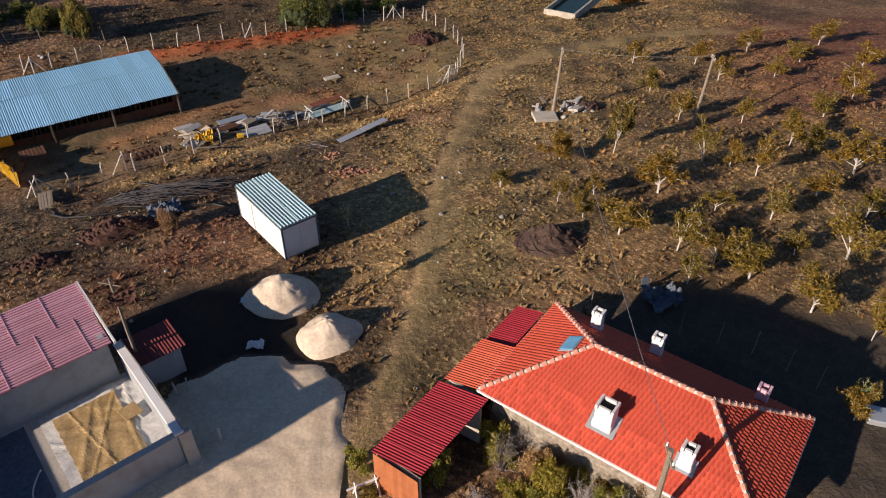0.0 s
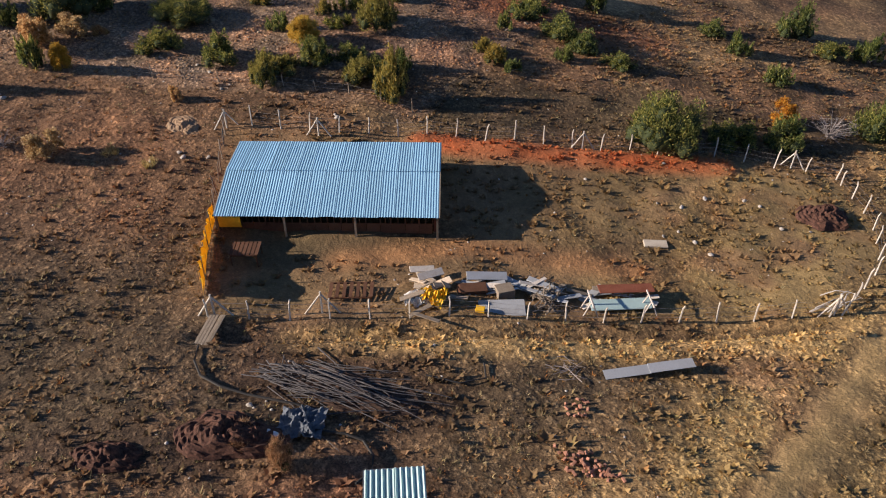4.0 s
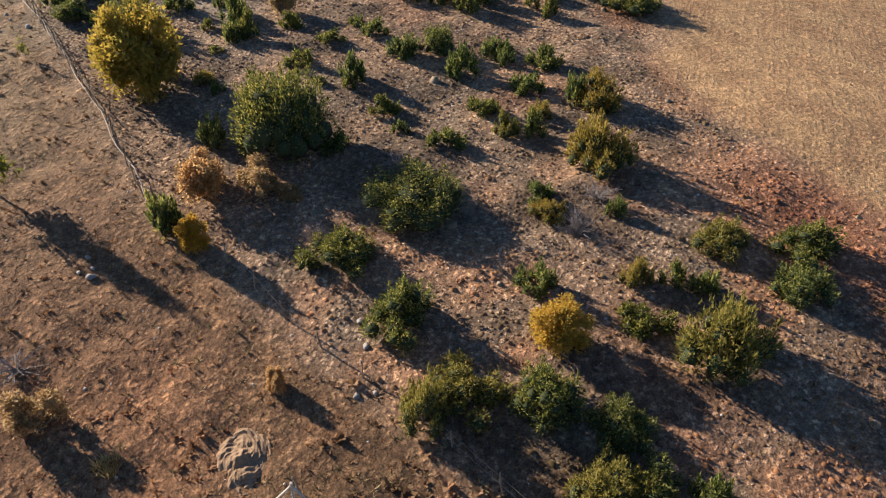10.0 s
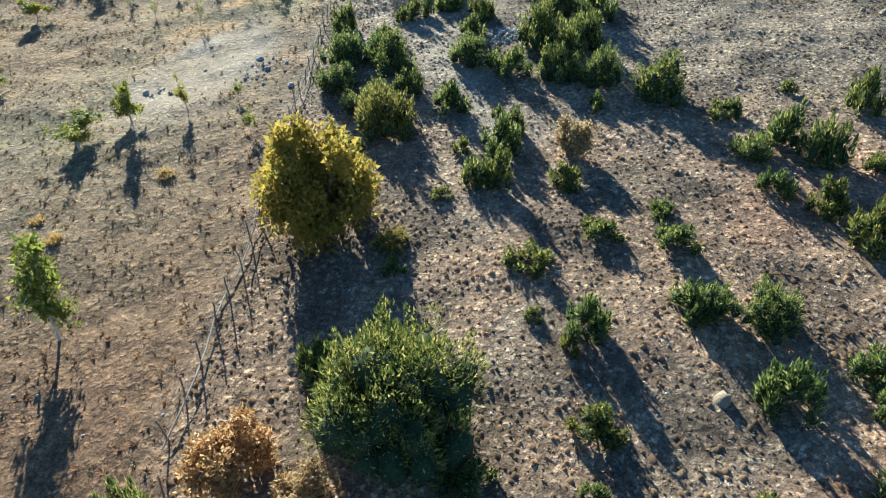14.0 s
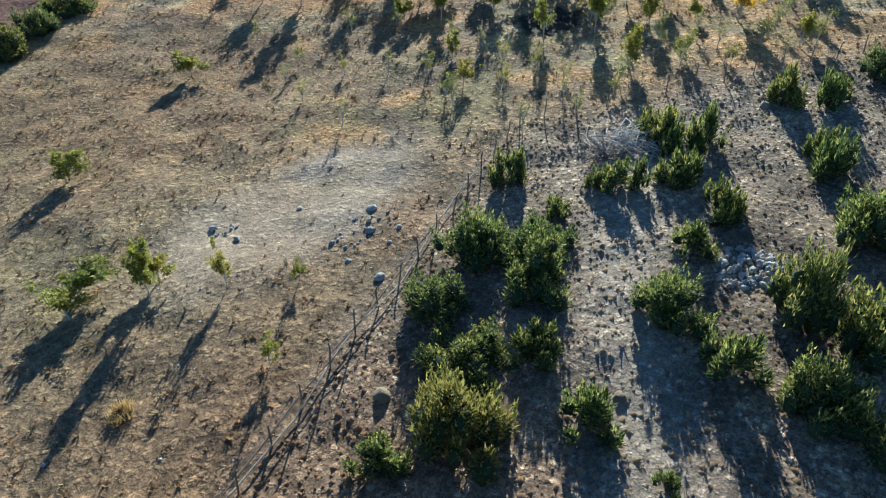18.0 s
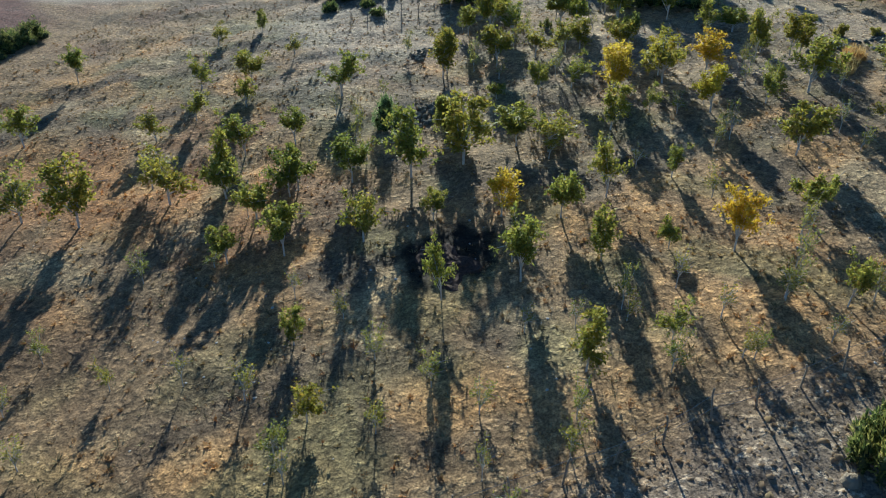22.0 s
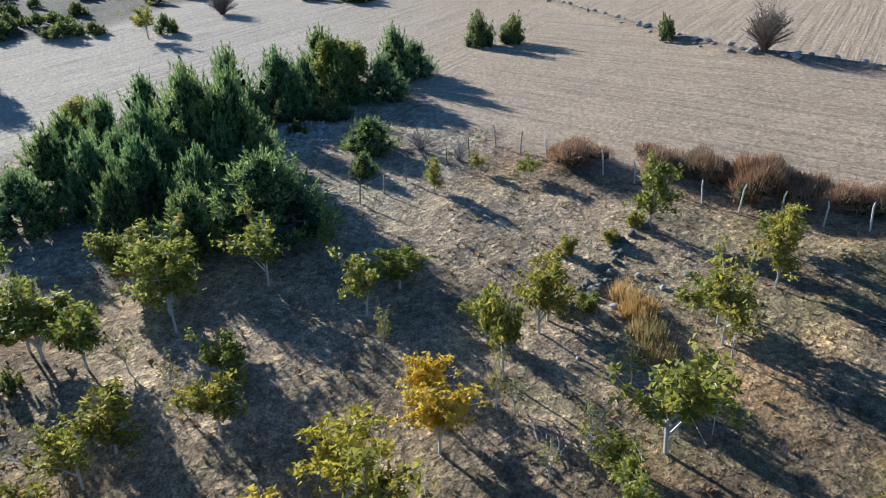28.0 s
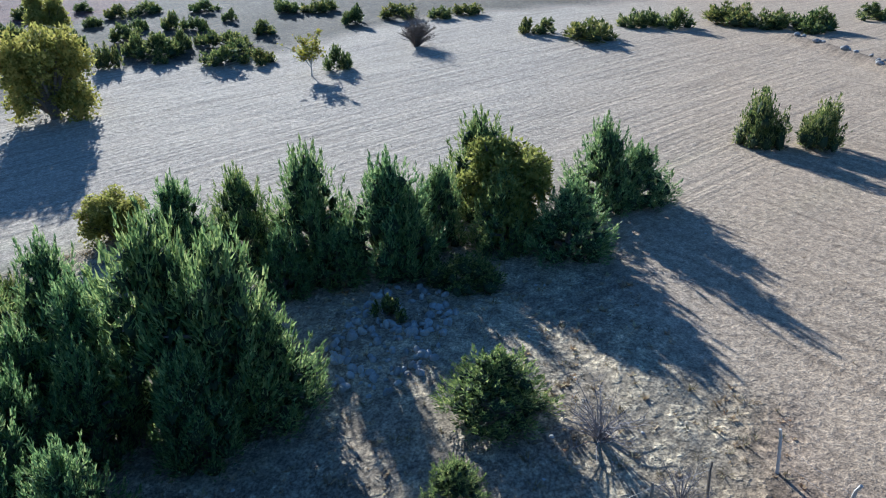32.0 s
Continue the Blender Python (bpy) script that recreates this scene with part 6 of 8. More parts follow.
WALNUT_TREES_c = [
    (-135.1, 13.5, 1.21, 3.3), (-134.6, 21.9, 0.71, 2.2), (-134.2, -1.4, 0.76, 1.6), (-134.1, -11.3, 0.82, 2.0),
    (-133.2, 19.4, 0.71, 1.5), (-133.1, 39.0, 1.21, 2.7), (-132.4, 28.3, 0.95, 2.7), (-129.8, 26.1, 0.51, 1.6),
    (-129.4, 25.0, 0.60, 1.8), (-129.0, 8.7, 1.38, 3.0), (-128.5, -0.5, 1.20, 2.5), (-128.3, 26.1, 1.22, 2.4),
    (-128.1, 24.0, 1.40, 2.4), (-127.8, 33.9, 0.68, 1.7), (-126.7, 40.9, 0.91, 2.8), (-126.5, 21.0, 0.84, 1.8),
    (-126.1, -3.8, 1.09, 2.5), (-125.0, 2.7, 0.83, 2.2), (-124.4, 31.6, 0.79, 2.9), (-124.1, 22.7, 1.54, 3.8),
    (-122.4, -15.6, 0.97, 2.7), (-121.9, 10.9, 0.89, 2.3),
]
WALNUT_TREES_d = [
    (-121.7, 1.0, 0.80, 2.0), (-121.6, 20.7, 1.36, 3.8), (-121.6, 30.4, 0.94, 3.2), (-121.5, 36.1, 0.52, 1.8),
    (-120.5, 43.9, 0.62, 2.1), (-119.9, 17.6, 1.15, 2.7), (-119.7, 8.4, 1.20, 2.8), (-119.1, 33.8, 0.90, 2.5),
    (-118.4, 24.6, 0.64, 1.7), (-118.4, 0.6, 0.99, 1.9), (-117.7, 15.3, 1.00, 2.4), (-117.0, 15.3, 0.98, 3.0),
    (-115.9, 31.3, 0.98, 3.0), (-115.8, 11.1, 0.94, 3.5), (-115.4, 22.3, 1.05, 3.0), (-115.1, 11.9, 1.20, 3.3),
    (-115.1, 38.6, 0.65, 1.9), (-114.4, 15.3, 1.11, 2.9), (-114.2, 5.9, 1.06, 2.7), (-113.2, -7.6, 1.21, 3.0),
    (-113.1, 9.2, 1.41, 3.0), (-113.0, 28.9, 0.58, 2.8),
]
WALNUT_TREES_e = [
    (-112.6, 19.3, 0.97, 2.7), (-112.0, 36.4, 0.89, 2.5), (-110.6, 17.2, 0.72, 1.9), (-109.2, 5.7, 1.49, 3.9),
    (-107.8, 24.8, 0.59, 1.8), (-107.7, 2.0, 1.27, 3.3), (-104.9, 28.4, 0.62, 2.0), (-95.8, 9.4, 1.13, 2.1),
    (-85.3, 35.9, 0.36, 1.2), (-83.0, 16.9, 1.08, 1.8), (-83.0, 33.6, 0.43, 2.3), (-81.4, 30.3, 0.85, 1.9),
    (-81.2, 39.3, 0.38, 1.4), (-80.4, 31.3, 0.72, 2.7), (-78.4, 28.5, 1.36, 1.7), (-77.4, 29.6, 0.98, 1.8),
    (-64.0, 39.8, 1.38, 4.5), (3.7, 38.8, 0.73, 1.6), (7.0, 36.2, 0.52, 1.9), (8.1, 42.9, 1.18, 2.4),
    (8.2, 34.1, 0.67, 1.9), (9.3, 36.8, 0.70, 1.9),
]
WALNUT_TREES_f = [
    (9.9, 32.2, 1.28, 2.6), (12.0, 43.7, 0.80, 4.4), (12.6, 27.9, 0.73, 2.1), (12.8, 30.7, 1.00, 3.0),
    (13.5, 37.5, 1.60, 3.4), (14.6, 29.8, 0.76, 2.1), (15.9, 28.3, 1.32, 2.7), (16.2, 34.9, 0.76, 1.7),
    (16.9, 18.8, 0.70, 2.6), (17.5, 41.7, 0.77, 3.1), (17.9, 57.0, 0.98, 2.4), (18.0, 25.6, 1.17, 2.8),
    (18.2, 64.8, 1.08, 2.6), (18.5, 50.4, 0.89, 2.7), (19.1, 30.4, 0.77, 1.8), (19.1, 40.8, 0.76, 2.4),
    (19.2, 34.0, 0.91, 2.2), (20.0, 23.6, 0.57, 3.0), (20.4, 39.6, 0.92, 3.2), (21.7, 29.9, 1.29, 2.7),
    (22.9, 49.1, 0.87, 2.2), (23.1, 36.8, 1.14, 2.2),
]
WALNUT_TREES_g = [
    (24.2, 65.0, 1.09, 2.6), (24.7, 44.6, 1.01, 2.9), (24.8, 60.0, 1.02, 2.5), (24.8, 34.1, 1.00, 2.2),
    (25.8, 43.6, 0.99, 2.5), (27.0, 40.0, 1.49, 2.9), (29.5, 49.9, 1.10, 2.7), (29.7, 59.8, 1.02, 2.5),
    (30.7, 69.1, 1.14, 2.7), (33.4, 53.4, 1.16, 2.8), (34.3, 65.1, 1.36, 2.6), (39.2, 71.7, 1.33, 2.8),
    (39.3, 63.1, 1.33, 3.1),
]
WALNUT_TREES = WALNUT_TREES_a + WALNUT_TREES_b + WALNUT_TREES_c + WALNUT_TREES_d + WALNUT_TREES_e + WALNUT_TREES_f + WALNUT_TREES_g
YELLOW_TREES_a = [
    (-144.9, 30.4, 0.95, 2.5), (-143.3, 30.6, 1.43, 2.5), (-141.9, 27.7, 1.51, 2.8), (-139.0, 25.5, 1.26, 2.7),
    (-137.7, 26.1, 1.51, 3.3), (-137.0, 33.0, 1.39, 3.0), (-122.6, 38.8, 1.13, 3.2), (-120.5, 27.5, 1.02, 2.7),
]
YELLOW_TREES = YELLOW_TREES_a
SAPLINGS = [(-102.3, 29.8), (-105.6, 31.2), (-108.7, 28.6), (-108.2, 34.0), (-105.7, 35.7), (-109.6, 37.2), (-113.4, 39.2), (-102.0, 35.5), (-104.8, 37.4), (-108.1, 37.7), (-110.1, 16.8), (-103.0, 28.6), (-96.9, 25.4), (-115.5, 41.6), (-117.3, 39.8), (-118.0, 43.8),
            (-110.0, 25.7), (-110.1, 22.6), (-107.6, 14.2), (-101.6, 15.1), (-98.9, 16.9), (-102.1, 19.6), (-103.7, 22.5), (-104.4, 25.5), (-108.5, 31.6), (-112.9, 33.2), (-116.3, 36.0), (-118.6, 37.5), (-119.7, 41.7), (-121.2, 44.7), (-102.7, 8.2), (-97.7, 20.4)]


GOLDEN = {(-54.6, 72.5), (-33.4, 63.6), (-40.7, 71.3), (-42.7, 60.7), (-42.1, 58.6), (-60.4, 75.3), (-51.7, 68.1), (-46.5, 75.2), (-45.7, 70.0), (-31.7, 74.7), (-30.1, 74.0), (-60.7, 71.5), (-59.6, 68.9), (-73.1, 51.8), (-83.2, 47.3), (-36.8, 63.9)}
for x, y, r, h in JUNIPERS:
    if (x, y) in GOLDEN:
        plant("juniper_bush", prng.choice(JUN_GOLD), x, y, r * 1.16, max(h, 0.75 * r), "yellowing olive-green juniper bush on the slope", "bush", "junipers on the slope")
        continue
    big_one, giant = r > 1.35, r > 2.0 and x > -150
    if x < -200:
        r, h = r * 1.2, h * 0.72
    size = "large dark green" if big_one else ("low green" if r > 0.8 else "small green")
    plant("juniper_bush", prng.choice(JUN_TINY if r < 0.7 else JUN_GIANT if giant and x > -86 and y > 0 and y < 84 else JUN_BIG if r > 1.35 and x > -200 else JUN_SMALL), x, y, r * (1.25 if giant else 1.16), max(h * (0.8 if giant else 1.0), 0.75 * r), size + " juniper bush on the dry stony slope", "bush", "junipers on the slope")
for x, y, r, h in PINE_TREES:
    plant("pine_tree", prng.choice(PINES), x, y, max(r * 1.45, 0.37 * h), h, "dark green young pine in a dense grove", "pine", "pines in the grove")
for i, (x, y, r, h) in enumerate(OAK_TREES):
    plant("oak_tree", OAKS[i % 2 + (2 if x < -120 else 0)], x, y, r * 1.22, h, "round-crowned oak turning autumn yellow", "tree", "oaks")
for x, y, r, h in DRY_SHRUBS:
    far_side = x < -20
    if (x, y) in {(-43.8, 65.2), (-55.6, 50.3)}:
        plant("dry_shrub", OAKS[0], x, y, r * 1.15, max(h, 2.0), "shrub in clear yellow autumn leaf", "shrub", "dry shrubs")
        continue
    plant("dry_shrub", prng.choice(DRY if far_side else ORANGES), x, y, r * 1.25, min(h, 3.4), "shrub with rusty orange dry leaves" if far_side else "round bush in bright orange autumn leaf", "shrub", "dry shrubs")
for x, y, r, h in BARE_SHRUBS:
    plant("bare_shrub", prng.choice(BARES if h < 2.6 else BARE_TREES), x, y, r * 1.1, h, "leafless grey twiggy shrub", "shrub", "bare shrubs")
for x, y, r, h in BRAMBLE_CLUMPS:
    plant("bramble_thicket", prng.choice(BRAMBLES), x, y, r * 1.2, h * 0.9, "reddish brown leafless bramble thicket", "shrub", "brambles along the fence")
for x, y, r, h in WALNUT_TREES:
    farm = x > -20
    plant("orchard_tree", prng.choice(FARM_TREES if farm else WALNUTS), x, y, r * (1.35 if farm else 1.36), max(h * (1.0 if farm else 1.16), 1.5), "young orchard tree with thin golden-olive autumn leaves" if farm else "young orchard tree with a pale trunk and thin yellow-green leaves", "tree", "orchard trees")
for i, (x, y, r, h) in enumerate(((-0.3, 16.1, 0.65, 2.0), (2.3, 18.3, 0.7, 1.7), (3.2, 17.5, 0.8, 1.9), (2.2, 16.9, 0.7, 1.2), (4.0, 16.9, 0.8, 1.7), (4.9, 16.0, 0.9, 1.2), (6.2, 15.8, 0.9, 1.6), (2.6, 15.3, 0.8, 1.1),
                                  (6.9, 15.2, 0.8, 1.7), (5.3, 15.3, 0.7, 0.9), (7.4, 14.8, 0.8, 1.3), (1.2, 15.2, 0.7, 1.1), (-3.4, 17.0, 0.7, 0.9), (-2.9, 15.6, 0.6, 0.8), (3.6, 15.0, 0.9, 1.2), (8.3, 13.9, 0.8, 1.2))):
    kit = (SHRUBS[0], DRY[0], BARES[1], SHRUBS[1], BARES[0], SHRUBS[0], FARM_TREES[1])[i % 7]
    plant("garden_shrub", kit, x, y, r, h, "tangled half-bare garden shrub before the house wall", "shrub", "garden shrubs")
wall_line = pose(1.4, 18.4, 0, 0, 0, -36.2)
for i in range(9):
    p = wall_line @ Vector((0.9 + i * 0.98 + prng.uniform(-0.2, 0.2), -0.55 + prng.uniform(-0.25, 0.25), 0))
    plant("garden_shrub", (SHRUBS[0], BARES[0], DRY[1], SHRUBS[1], BARES[2])[i % 5], p.x, p.y, prng.uniform(0.65, 0.95), prng.uniform(1.7, 2.5), "tall straggling shrub against the house wall", "shrub", "garden shrubs")
srng = random.Random(31)
for i in range(55):
    SAPLINGS.append((srng.uniform(-150, -114), srng.uniform(8, 42)))
for x, y in SAPLINGS:
    plant("sapling", prng.choice(SPARSE), x, y, prng.uniform(0.5, 0.8), prng.uniform(1.6, 2.6), "thin half-bare sapling in the dry orchard grass", "tree", "orchard saplings")
for x, y, r, h in ((-150.1, 37.1, 0.7, 0.7), (-155.1, 39.5, 0.6, 0.6), (-156.6, 41.1, 0.6, 0.7), (-154.5, 37.2, 0.6, 0.9)):
    plant("green_shrub", SHRUBS[0], x, y, r, h, "low dark green shrub beside the row of stones", "shrub", "low green shrubs")
plant("orchard_tree", SPARSE[1], -5.6, 34.2, 0.8, 1.7, "half-bare sapling in the hut's shadow", "tree", "orchard trees")
plant("orchard_tree", SPARSE[2], 17.0, 19.3, 0.8, 2.2, "sapling with few yellow leaves behind the house", "tree", "orchard trees")
for x, y, r, h in YELLOW_TREES:
    plant("orchard_tree", prng.choice(YELLOWS), x, y, r * 1.1, h, "young orchard tree in bright yellow autumn leaf", "tree", "orchard trees")


# ---- fences ----
def along(pts, step, start=0.0):
    """Places every step metres along a polyline, with the way it runs."""
    left = start
    for (ax, ay), (bx, by) in zip(pts[:-1], pts[1:]):
        n = math.hypot(bx - ax, by - ay)
        while left <= n:
            yield ax + (bx - ax) * left / n, ay + (by - ay) * left / n, math.atan2(by - ay, bx - ax)
            left += step
        left -= n


frng = random.Random(21)


def fence(name, pts, step, high, thick, material, label, wires=(0.4, 0.75, 1.1), lean=3.0, wire_r=0.008, skip=0.0):
    x0, y0 = pts[0]
    z0 = top(x0, y0)
    e = thing(name, (x0, y0, z0), label, "fence")
    bm = bmesh.new()
    add_tube(bm, [(0, 0, -0.3), (0, 0, high * 0.8), (0.05 * high, 0, high)], thick, thick * 0.8, 5)
    me = to_mesh("post", bm, material)
    heads = []
    for x, y, a in along(pts, step):
        if frng.random() < skip:
            continue
        z = top(x, y)
        ob = new("post", me)
        ob.parent = e
        m = pose(x - x0, y - y0, z - z0, frng.gauss(0, lean), frng.gauss(0, lean), frng.uniform(0, 360))
        ob.matrix_basis = m @ Matrix.Diagonal((1, 1, frng.uniform(0.85, 1.1), 1))
        heads.append(m)
    for w in wires:
        bm = bmesh.new()
        for a, b in zip(heads[:-1], heads[1:]):
            p, q = a @ Vector((0, 0, w)), b @ Vector((0, 0, w))
            if (p - q).length < step * 2.5:
                add_tube(bm, [p, (p + q) / 2 - Vector((0, 0, 0.04)), q], wire_r, wire_r, 3)
        part("wire", bm, WIRE, e)["kind"] = "stuff"
    return e


fence("yard_fence", [(-27.0, 39.4), (1.0, 60.6)], 2.15, 1.4, 0.055, POST, "row of pale concrete posts with wire along the barn yard")
fence("yard_fence", [(1.0, 60.6), (2.1, 66.5), (1.0, 71.2), (-2.2, 75.9)], 1.75, 1.5, 0.055, POST, "leaning pale concrete posts at the yard's end")
fence("yard_fence", [(-2.2, 75.9), (-10.1, 73.5), (-16.8, 68.8), (-24.2, 63.9), (-29.8, 60.5), (-34.8, 56.6), (-40.7, 53.4)], 2.15, 1.5, 0.055, POST, "pale concrete posts with wire behind the barn")
fence("yard_fence", [(-40.7, 53.4), (-39.0, 51.5), (-34.4, 46.4)], 1.3, 1.5, 0.05, OLD_WOOD, "crooked wooden posts beside the barn")
fence("slope_fence", RAIL[:6], 2.6, 1.1, 0.04, OLD_WOOD, "old wooden stakes and wire up the slope", (0.35, 0.8), 5.0)
fence("orchard_fence", RAIL[5:], 1.9, 1.25, 0.04, OLD_WOOD, "rough wooden stakes with wire along the orchard", (0.5, 1.0), 6.0)
fence("field_fence", [(-168.2, 36.0), (-163.5, 40.4), (-160.2, 43.8), (-156.9, 47.0), (-153.8, 51.4), (-149, 59)], 1.9, 1.35, 0.05, POST, "grey wooden stakes and wire at the field edge", (0.5, 1.0), 5.0, 0.005)
fence("grove_fence", [(-160.7, 26.2), (-161.6, 27.8), (-163.9, 30.4), (-165.5, 31.9), (-167.2, 34.6)], 1.7, 1.2, 0.045, OLD_WOOD, "grey wooden stakes and wire between the grove and the orchard", (0.5, 1.0), 5.0, 0.006)
fence("field_fence", [(-143.5, -38), (-152.0, -18.2)], 1.6, 1.3, 0.045, OLD_WOOD, "grey stakes along the stubble field", (0.5, 1.0), 5.0)
fence("field_fence", [(-143.0, -2.7), (-147.9, 3.5), (-152, 6)], 1.6, 1.2, 0.045, OLD_WOOD, "short run of grey stakes below the grove", (0.5, 1.0), 5.0)


def brace(x, y, a, high=1.5):
    e = thing("fence_brace", pose(x, y, top(x, y), 0, 0, a), "pale post with two slanting stays", "fence brace", "fence braces")
    part("post", tube([(0, 0, -0.2), (0, 0, high)], 0.06), POST, e)
    for s in (-1, 1):
        part("stay", tube([(s * 0.95, 0, -0.05), (s * 0.05, 0, high * 0.85)], 0.05), POST, e)


for x, y, a in ((-40.4, 53.1, 60), (-34.4, 56.4, 30), (-5.3, 75.5, 20), (-18.6, 67.6, 37), (-26.8, 39.7, 40), (0.6, 60.4, 40), (-22.5, 43.4, 38)):
    brace(x, y, a)


def rail(pts, r, label, lift):
    """A long crooked pole rail on the fence line."""
    p = [(x, y, top(x, y) + lift + frng.uniform(-0.06, 0.06)) for x, y in pts]
    ob = part("pole_rail", tube(p, r * 0.6, r * 0.35, 6), BARK, None)
    tagged(ob, label, "rail", "pole rails")


pipe = [(x + 0.12 * math.sin(i * 1.7), y + 0.12 * math.sin(i * 1.1), top(x, y) + 0.25 + 0.1 * math.sin(i * 0.9)) for i, (x, y, a) in enumerate(along([(-60.2, 47.9), (-62.6, 47.4), (-71.2, 44.9), (-77.9, 42.8), (-87.3, 39.9), (-97.7, 36.0)], 1.6))]
tagged(part("water_pipe", tube(pipe, 0.036, 0.03, 6), PIPE, None), "long pale bleached water pipe running beside the orchard fence", "pipe")
steps = [(x, y) for x, y, a in along(RAIL[7:12], 2.2)]
for i in range(0, len(steps) - 3, 3):
    rail([(x + frng.uniform(-0.15, 0.15), y + frng.uniform(-0.15, 0.15)) for x, y in steps[i:i + 4]], 0.06, "long crooked dark pole laid along the orchard fence", 0.55)


# ---- heaps and clutter round the farm ----
crng = random.Random(12)


def heap(name, x, y, rx, ry, h, material, label, category, seed, lumps=0.1, turn=0.0, peak=1.3, ragged=0.16):
    """A loose heap with an uneven foot and lumpy sides."""
    bm = bmesh.new()
    rings, seg = 16, 40
    z0 = top(x, y)
    rows = []
    for i in range(rings + 1):
        q = i / rings
        row = []
        for k in range(seg):
            a = 2 * math.pi * k / seg
            w = 1 + ragged * noise.noise((math.cos(a) * 1.3, math.sin(a) * 1.3, seed))
            px, py = rx * q * w * math.cos(a), ry * q * w * math.sin(a)
            z = h * max(0.0, 1 - q ** 1.05) ** peak
            z += lumps * noise.noise((px * 2.2, py * 2.2, seed + 3)) * (1 - q * 0.7) + lumps * 0.5 * noise.noise((px * 6, py * 6, seed))
            c, s = math.cos(turn), math.sin(turn)
            wx, wy = px * c - py * s, px * s + py * c
            row.append(bm.verts.new((wx, wy, z + float(lie(x + wx, y + wy)) - float(lie(x, y)) - (0.12 if i == rings else 0.0))))
            if i == 0:
                break
        rows.append(row)
    for k in range(seg):
        bm.faces.new((rows[0][0], rows[1][k], rows[1][(k + 1) % seg]))
    for a, b in zip(rows[1:-1], rows[2:]):
        for k in range(seg):
            bm.faces.new((a[k], b[k], b[(k + 1) % seg], a[(k + 1) % seg]))
    for f in bm.faces:
        f.smooth = material is SAND
    ob = part(name, bm, material, None)
    ob.matrix_basis = Matrix.Translation((x, y, z0))
    return tagged(ob, label, category)


heap("sand_pile", -8.3, 27.6, 2.0, 1.8, 1.35, SAND, "pale sand pile on the edge of the gravel lot", "sand pile", 1, 0.18, 0.0, 0.9)
heap("sand_pile", -5.5, 24.6, 1.65, 1.6, 1.15, SAND, "smaller pale sand pile beside the track", "sand pile", 2, 0.18, 0.0, 0.9)
heap("manure_heap", 6.0, 31.9, 2.2, 1.6, 1.2, MANURE, "dark brown manure heap behind the house", "heap", 3, 0.3)
heap("ash_mound", -115.6, 27.2, 1.9, 1.3, 0.22, MANURE, "flat black heap of charred soil in the orchard", "heap", 4, 0.2, 0.9, 0.6, 0.75)
heap("brush_mound", -17.6, 39.4, 4.2, 1.6, 0.4, MANURE, "dark rotting mat of old brushwood under the cut poles", "brushwood", 8, 0.3, 0.38, 0.8)
heap("soil_mound", -19.3, 34.0, 2.4, 1.5, 0.8, SOIL, "reddish brown heap of dug soil beside the tarpaulin", "heap", 9, 0.4, 0.5, 0.9, 0.3)
heap("soil_mound", -22.2, 30.4, 1.7, 0.9, 0.55, SOIL, "low dark soil heap beside the slope", "heap", 10, 0.35, 0.6, 0.9)
heap("soil_mound", -42.9, 51.4, 1.7, 1.2, 0.35, SPOIL, "low pale spoil mound above the barn", "mound", 6, 0.2)


MOSSY = surface("mossy_stone", (0.1, 0.105, 0.07), (0.3, 0.29, 0.24), 2.0, 0.95, stained=0.4, vary=0.4)


def rock_mesh(seed, material=STONE):
    bm = bmesh.new()
    bmesh.ops.create_icosphere(bm, subdivisions=2, radius=0.5)
    for v in bm.verts:
        v.co *= 1 + 0.45 * noise.noise(v.co * 1.7 + Vector((seed * 7, 0, 0))) + 0.12 * noise.noise(v.co * 5)
    for p in bm.faces:
        p.smooth = False
    return to_mesh("rock", bm, material)


ROCKS = [rock_mesh(i) for i in range(5)]
MOSSY_ROCKS = [rock_mesh(i, MOSSY) for i in range(3)]


def rock(x, y, s, flat=0.6, label="pale weathered rock lying on the slope", kit=ROCKS):
    ob = new("rock", crng.choice(kit))
    ob.matrix_basis = pose(x, y, top(x, y) + s * flat * 0.22, crng.uniform(-15, 15), crng.uniform(-15, 15), crng.uniform(0, 360)) @ Matrix.Diagonal((s, s * crng.uniform(0.6, 1), s * flat, 1))
    return tagged(ob, label, "rock", "rocks")


for x, y, s, n, sp in ((-33.8, 58.6, 0.7, 2, 0.6), (-40.4, 49.0, 0.6, 4, 0.8), (-56.0, 44.8, 0.6, 5, 1.1), (-89.3, 36.2, 0.7, 7, 1.3), (-89.2, 30.8, 0.6, 1, 0.1), (-85.9, 29.8, 0.6, 3, 0.7), (-45.5, 54.4, 0.5, 4, 2.0),
                       (-3.0, 38.8, 0.5, 3, 0.7), (1.5, 36.6, 0.45, 5, 2.0), (2.8, 43, 0.4, 4, 2.2), (-148.5, 38, 0.5, 6, 1.0), (-150.6, 40.5, 0.55, 6, 0.9), (-14, 31, 0.45, 6, 3.0), (8.5, 52.3, 0.8, 4, 1.0), (-12, 66, 0.5, 8, 2.6), (-6.6, 68.5, 0.5, 6, 2.0)):
    for _ in range(n):
        rock(x + crng.gauss(0, sp), y + crng.gauss(0, sp), s * crng.uniform(0.35, 0.8))


for i in range(64):
    (ax, ay), (bx, by) = crng.choice(list(zip(BAULK[:-1], BAULK[1:])))
    k = crng.random()
    rock(ax + (bx - ax) * k + crng.gauss(0, 0.4), ay + (by - ay) * k + crng.gauss(0, 0.4), crng.uniform(0.3, 0.75), 0.6, "grey field stone on the bank between the fields")


